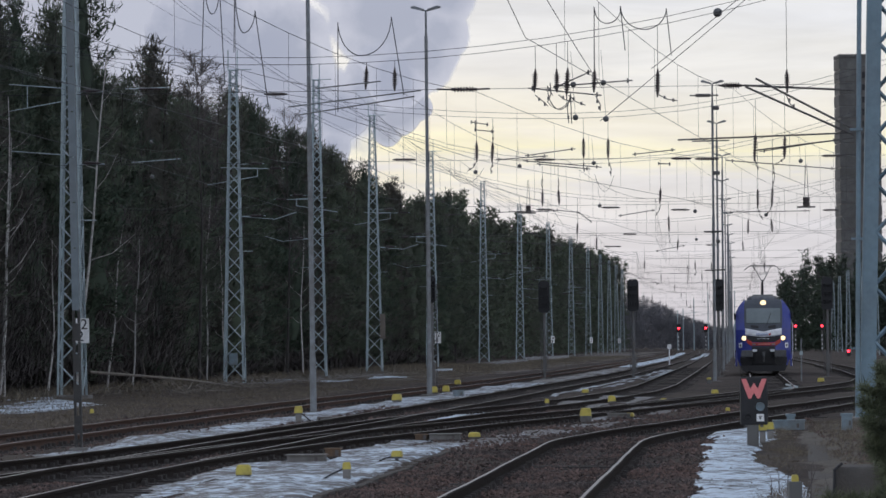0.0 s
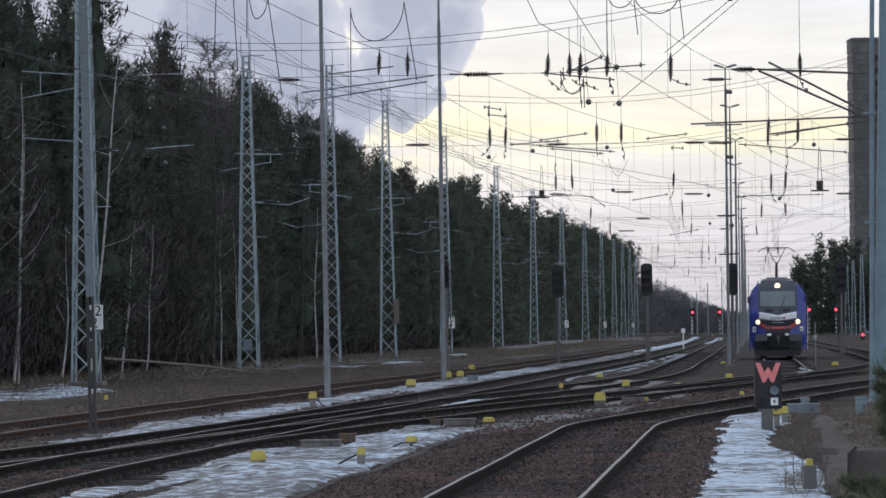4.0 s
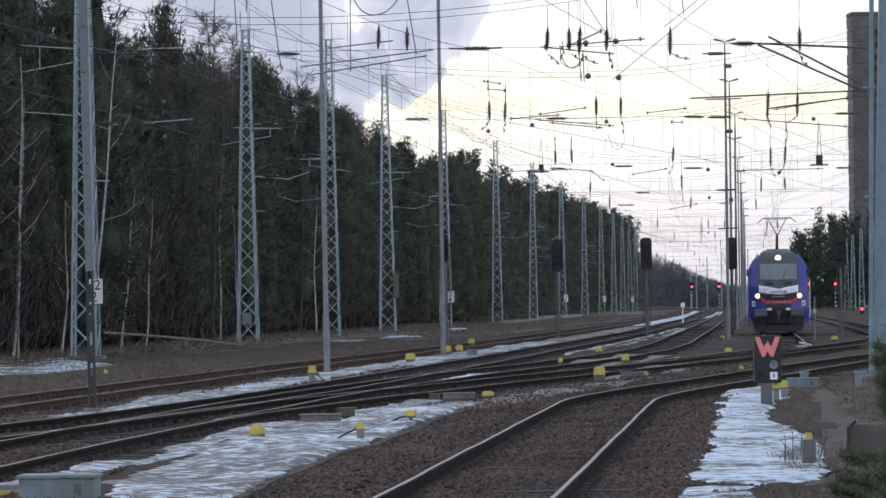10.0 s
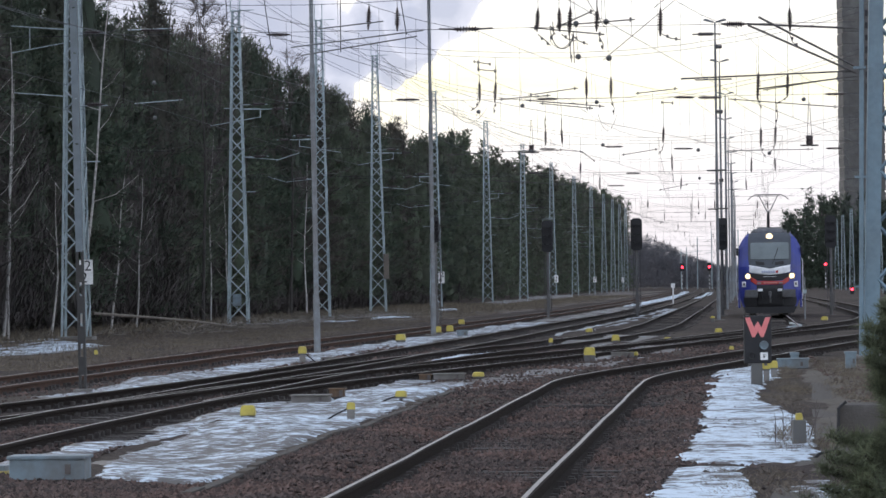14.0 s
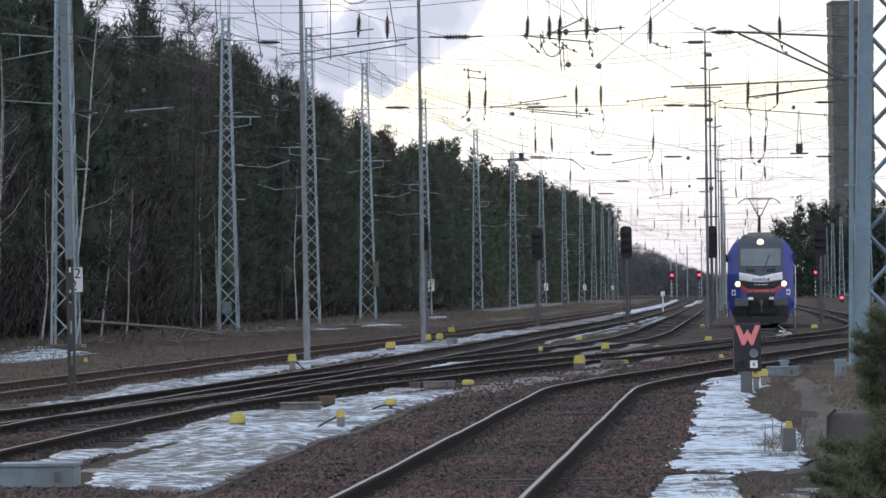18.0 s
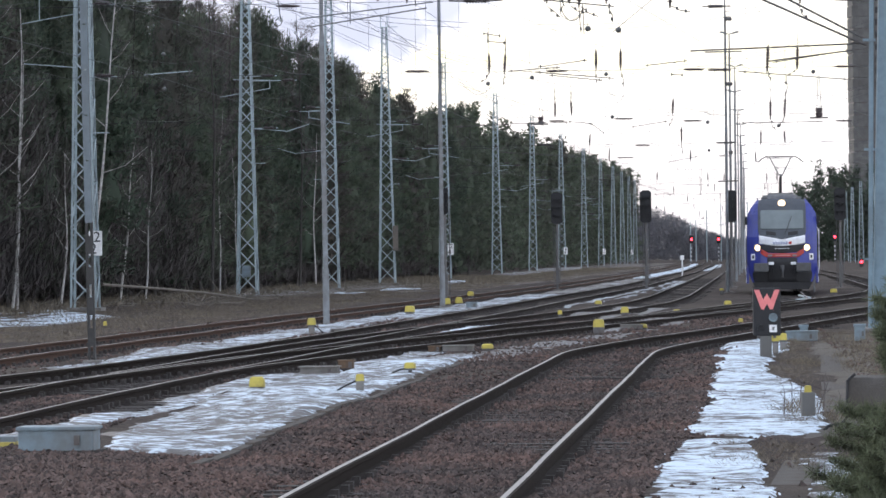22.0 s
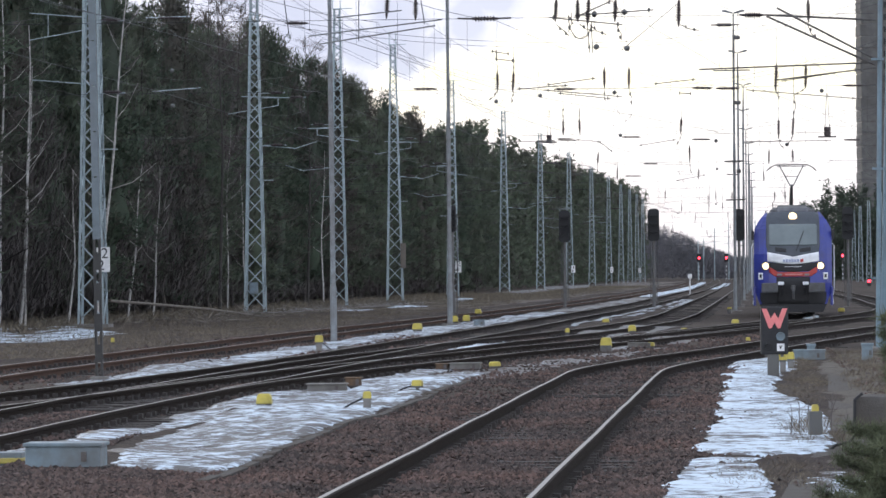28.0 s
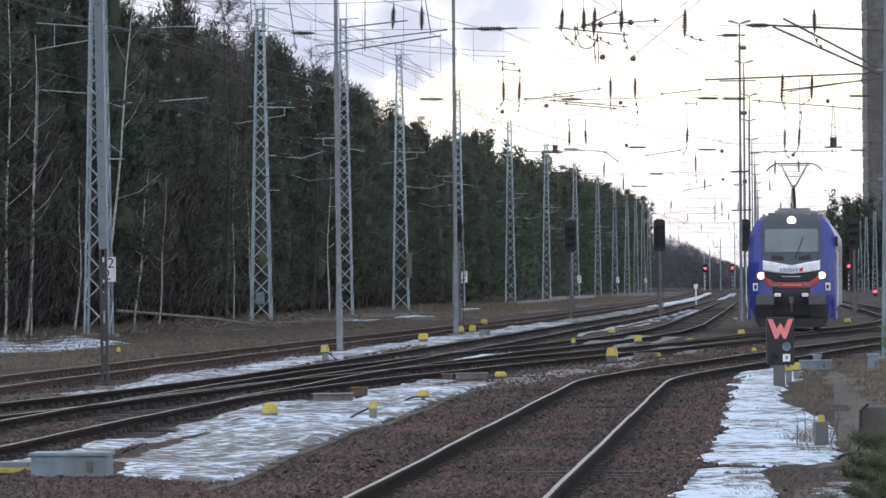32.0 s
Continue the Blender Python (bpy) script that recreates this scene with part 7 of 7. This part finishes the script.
def build_plants():
    rng = np.random.default_rng(21)
    verts, faces = [], []
    def blade(x, y, z, h, w, lean):
        a = rng.random() * 6.28
        dx, dy = math.cos(a) * lean, math.sin(a) * lean
        j = len(verts)
        verts.extend([(x - w, y, z - 0.02), (x + w, y, z - 0.02), (x + dx, y + dy, z + h)])
        faces.append((j, j + 1, j + 2))
    for x0, x1, y0, y1, tufts, h in ((1.3, 2.9, 58, 96, 420, 0.10), (0.15, 0.8, 60, 69, 45, 0.05), (0.5, 0.95, 69, 92, 110, 0.08), (0.25, 0.9, 45.5, 53, 60, 0.10), (-0.3, 0.5, 36.5, 41, 70, 0.05), (0.9, 1.6, 29, 44, 160, 0.14)):
        for i in range(tufts):
            x, y, tall = rng.uniform(x0, x1), rng.uniform(y0, y1), h * rng.uniform(0.5, 1.5)
            for k in range(22):
                blade(x + rng.normal(0, 0.07), y + rng.normal(0, 0.3), float(ground_z(x, y)), tall * rng.uniform(0.3, 1.1), 0.004, 0.10)
    for i in range(5200):
        x, y = rng.uniform(-25.5, -14.6), 95 + 255 * rng.random() ** 1.2
        z, tall = float(ground_z(x, y)), rng.uniform(0.04, 0.13)
        for k in range(11):
            blade(x + rng.normal(0, 0.3), y + rng.normal(0, 0.7), z, tall * rng.uniform(0.4, 1.1), 0.009, 0.10)
    for i in range(2400):
        x, y = rng.uniform(-25.5, -13.5), rng.uniform(300, 640)
        z, tall = -0.2, rng.uniform(0.08, 0.28)
        for k in range(8):
            blade(x + rng.normal(0, 0.5), y + rng.normal(0, 1.5), z, tall * rng.uniform(0.4, 1.1), 0.025, 0.15)
    for i in range(900):
        x, y = rng.uniform(-30, -25), rng.uniform(120, 420)
        for k in range(12):
            blade(x + rng.normal(0, 0.3), y + rng.normal(0, 0.6), -0.25, rng.uniform(0.1, 0.45), 0.02, 0.3)
    tagged(raw("dead_grass", verts, faces, GRASS), "dry brown grass and weeds", "grass", kind="stuff")
    # dry stalks by the cable post
    for k in range(7):
        st = thing("dry_weed", pose(0.30 + 0.09 * k, 47.5 + 1.3 * (k % 3), -0.13), "thin leafless brown weed stalk", "weed", "dry weeds beside the path")
        bm = bmesh.new()
        h = 0.22 + 0.2 * rng.random()
        tip = Vector((rng.normal(0, 0.06), 0, h))
        tube(bm, ((0, 0, 0), tip * 0.6, tip), [0.006, 0.005, 0.002], 4)
        for f in (0.45, 0.6, 0.75, 0.9):
            tube(bm, (tip * f, tip * f + Vector((rng.normal(0, 0.05), rng.normal(0, 0.05), 0.05 + 0.04 * rng.random()))), [0.004, 0.002], 3)
        part("stalk", bm, TWIG, st)
    # the young pine close to the camera
    for n, (x, y, h, w, count) in enumerate(((0.86, 22.5, 1.55, 0.70, 70000), (1.0, 24.8, 1.45, 0.66, 45000), (0.72, 21.3, 0.95, 0.42, 30000))):
        bush = thing("young_pine", pose(x, y, -0.14), "bushy young green pine beside the path", "pine bush", "young pines")
        bm = bmesh.new()
        tube(bm, ((0, 0, -0.05), (0.01, 0, h * 0.5), (0, 0, h)), [0.025, 0.017, 0.006], 6)
        tips = []
        for k in range(150):
            f = 0.02 + 0.95 * rng.random()
            a, l = rng.random() * 6.28, w * (1.12 - f) ** 0.75 * (0.45 + 0.6 * rng.random())
            o, e = Vector((0, 0, h * f)), Vector((math.cos(a) * l, math.sin(a) * l, h * f + 0.10 + 0.1 * rng.random()))
            tube(bm, (o, e), [0.008, 0.004], 4)
            tips.append((*o, *e))
        part("stem", bm, BARK, bush)
        tips = np.array(tips)[rng.integers(len(tips), size=count)]
        u = (0.3 + 0.72 * rng.random(count) ** 0.7)[:, None]
        p = tips[:, :3] * (1 - u) + tips[:, 3:] * u + rng.normal(0, 0.012, (count, 3))
        d = rng.normal(0, 1, (count, 3)) + (0, 0, 0.5)
        d = d / np.linalg.norm(d, axis=1)[:, None] * rng.uniform(0.04, 0.09, (count, 1))
        side = np.cross(d, rng.normal(0, 1, (count, 3)))
        side = side / np.linalg.norm(side, axis=1)[:, None] * 0.003
        v = np.stack([p - side, p + side, p + d], 1).reshape(-1, 3)
        raw("needles", v.tolist(), np.arange(3 * count).reshape(-1, 3).tolist(), NEEDLE_NEAR, bush, "fine green needles")
    bm = bmesh.new()
    for k in range(420):
        x, y = rng.uniform(-28.0, -20.5), rng.uniform(168, 300)
        a, l, r = rng.random() * 6.28, rng.uniform(0.3, 1.5), rng.uniform(0.008, 0.022)
        z = -0.2 + rng.uniform(0, 0.12)
        tube(bm, ((x, y, z), (x + l * math.cos(a), y + l * math.sin(a), z + l * rng.uniform(-0.02, 0.45))), [r, r * 0.5], 3, False)
    tagged(part("brushwood", bm, PALE_WOOD, None, "dead grey-brown sticks strewn along the forest edge"), category="brushwood", kind="stuff")
    log = thing("fallen_trunk", (0, 0, 0), "thin pale fallen trunk leaning at the forest edge", "fallen tree")
    bm = bmesh.new()
    tube(bm, ((-27.4, 189, 0.62), (-25.8, 193, 0.42), (-24.2, 197, 0.2), (-22.4, 202, -0.18)), [0.07, 0.06, 0.05, 0.03], 6)
    for k in range(8):
        y = 191 + 1.3 * k
        x = -27.4 + (y - 189) * 0.385
        tube(bm, ((x, y, 0.5 - 0.05 * k), (x + rng.normal(0, 0.4), y + rng.normal(0, 0.3), 0.75 + 0.4 * rng.random())), [0.02, 0.008], 4)
    part("trunk", bm, PALE_WOOD, log)
    for k, (x, y) in enumerate(((-14.4, 1130), (-11.2, 1080), (-8.1, 1120), (-16.5, 1180), (-5.0, 1060), (-1.5, 1100))):
        far = thing("far_pole", pose(x, y, -0.2), "thin grey distant pole", "pole", "distant poles")
        rod(far, (0, 0, 0), (0, 0, 10.5 + 2 * (k % 3)), 0.12, "shaft", GALV)
        rod(far, (-1.6, 0, 9), (1.2, 0, 9.3), 0.06, "arm", GALV)


NEEDLE_NEAR = leafy(material("fresh_pine_needles", (0.150, 0.170, 0.100), (0.088, 0.102, 0.064), 9, 0.8, vary=0.4, island=True), 0.4)
build_plants()

# ---- what moves ----
# seconds, metres ahead, metres across and heading (degrees to the left) of the locomotive's front
LOCO_PATH = [(0, 238.5, 1.17, 0), (2, 236.0, 1.17, 0), (4.5, 232.5, 1.17, 0), (7, 228.0, 1.17, 0), (9, 223.5, 1.17, 0), (11, 219.3, 1.17, 0), (13, 214.3, 1.17, 0), (14.5, 210.3, 1.17, 0),
             (16.5, 205.5, 1.17, 0), (18, 201.3, 1.17, 0), (20, 194.5, 1.17, 0), (22, 188.6, 1.17, 0), (24, 182.8, 1.17, 0), (25.5, 177.8, 1.17, 0), (27.5, 171.0, 1.17, 0), (28.5, 167.7, 1.17, 0),
             (29.5, 164.0, 1.16, 0.1), (30, 162.2, 1.13, 0.3), (30.5, 160.2, 1.08, 0.55), (31, 158.0, 1.03, 0.85), (31.5, 155.2, 0.93, 1.2), (32, 152.2, 0.79, 1.6)]


WHEEL_RADIUS = 0.53


def motions():
    walk(LOCO, [(t, pose(x, y, 0, 0, 0, -turn)) for t, y, x, turn in LOCO_PATH])
    # the wheels roll: one row for each 0.7 m of way
    times = np.linspace(0, 32, 129)
    gone = LOCO_PATH[0][1] - np.interp(times, [r[0] for r in LOCO_PATH], [r[1] for r in LOCO_PATH])
    for axle, y in WHEELS:
        walk(axle, [(float(t), pose(0, y, 0.535, math.degrees(d / WHEEL_RADIUS), 0, 0)) for t, d in zip(times, gone)])
    for cloud, way in STEAM:
        walk(cloud, [(t, pose(*p)) for t, p in way])


motions()
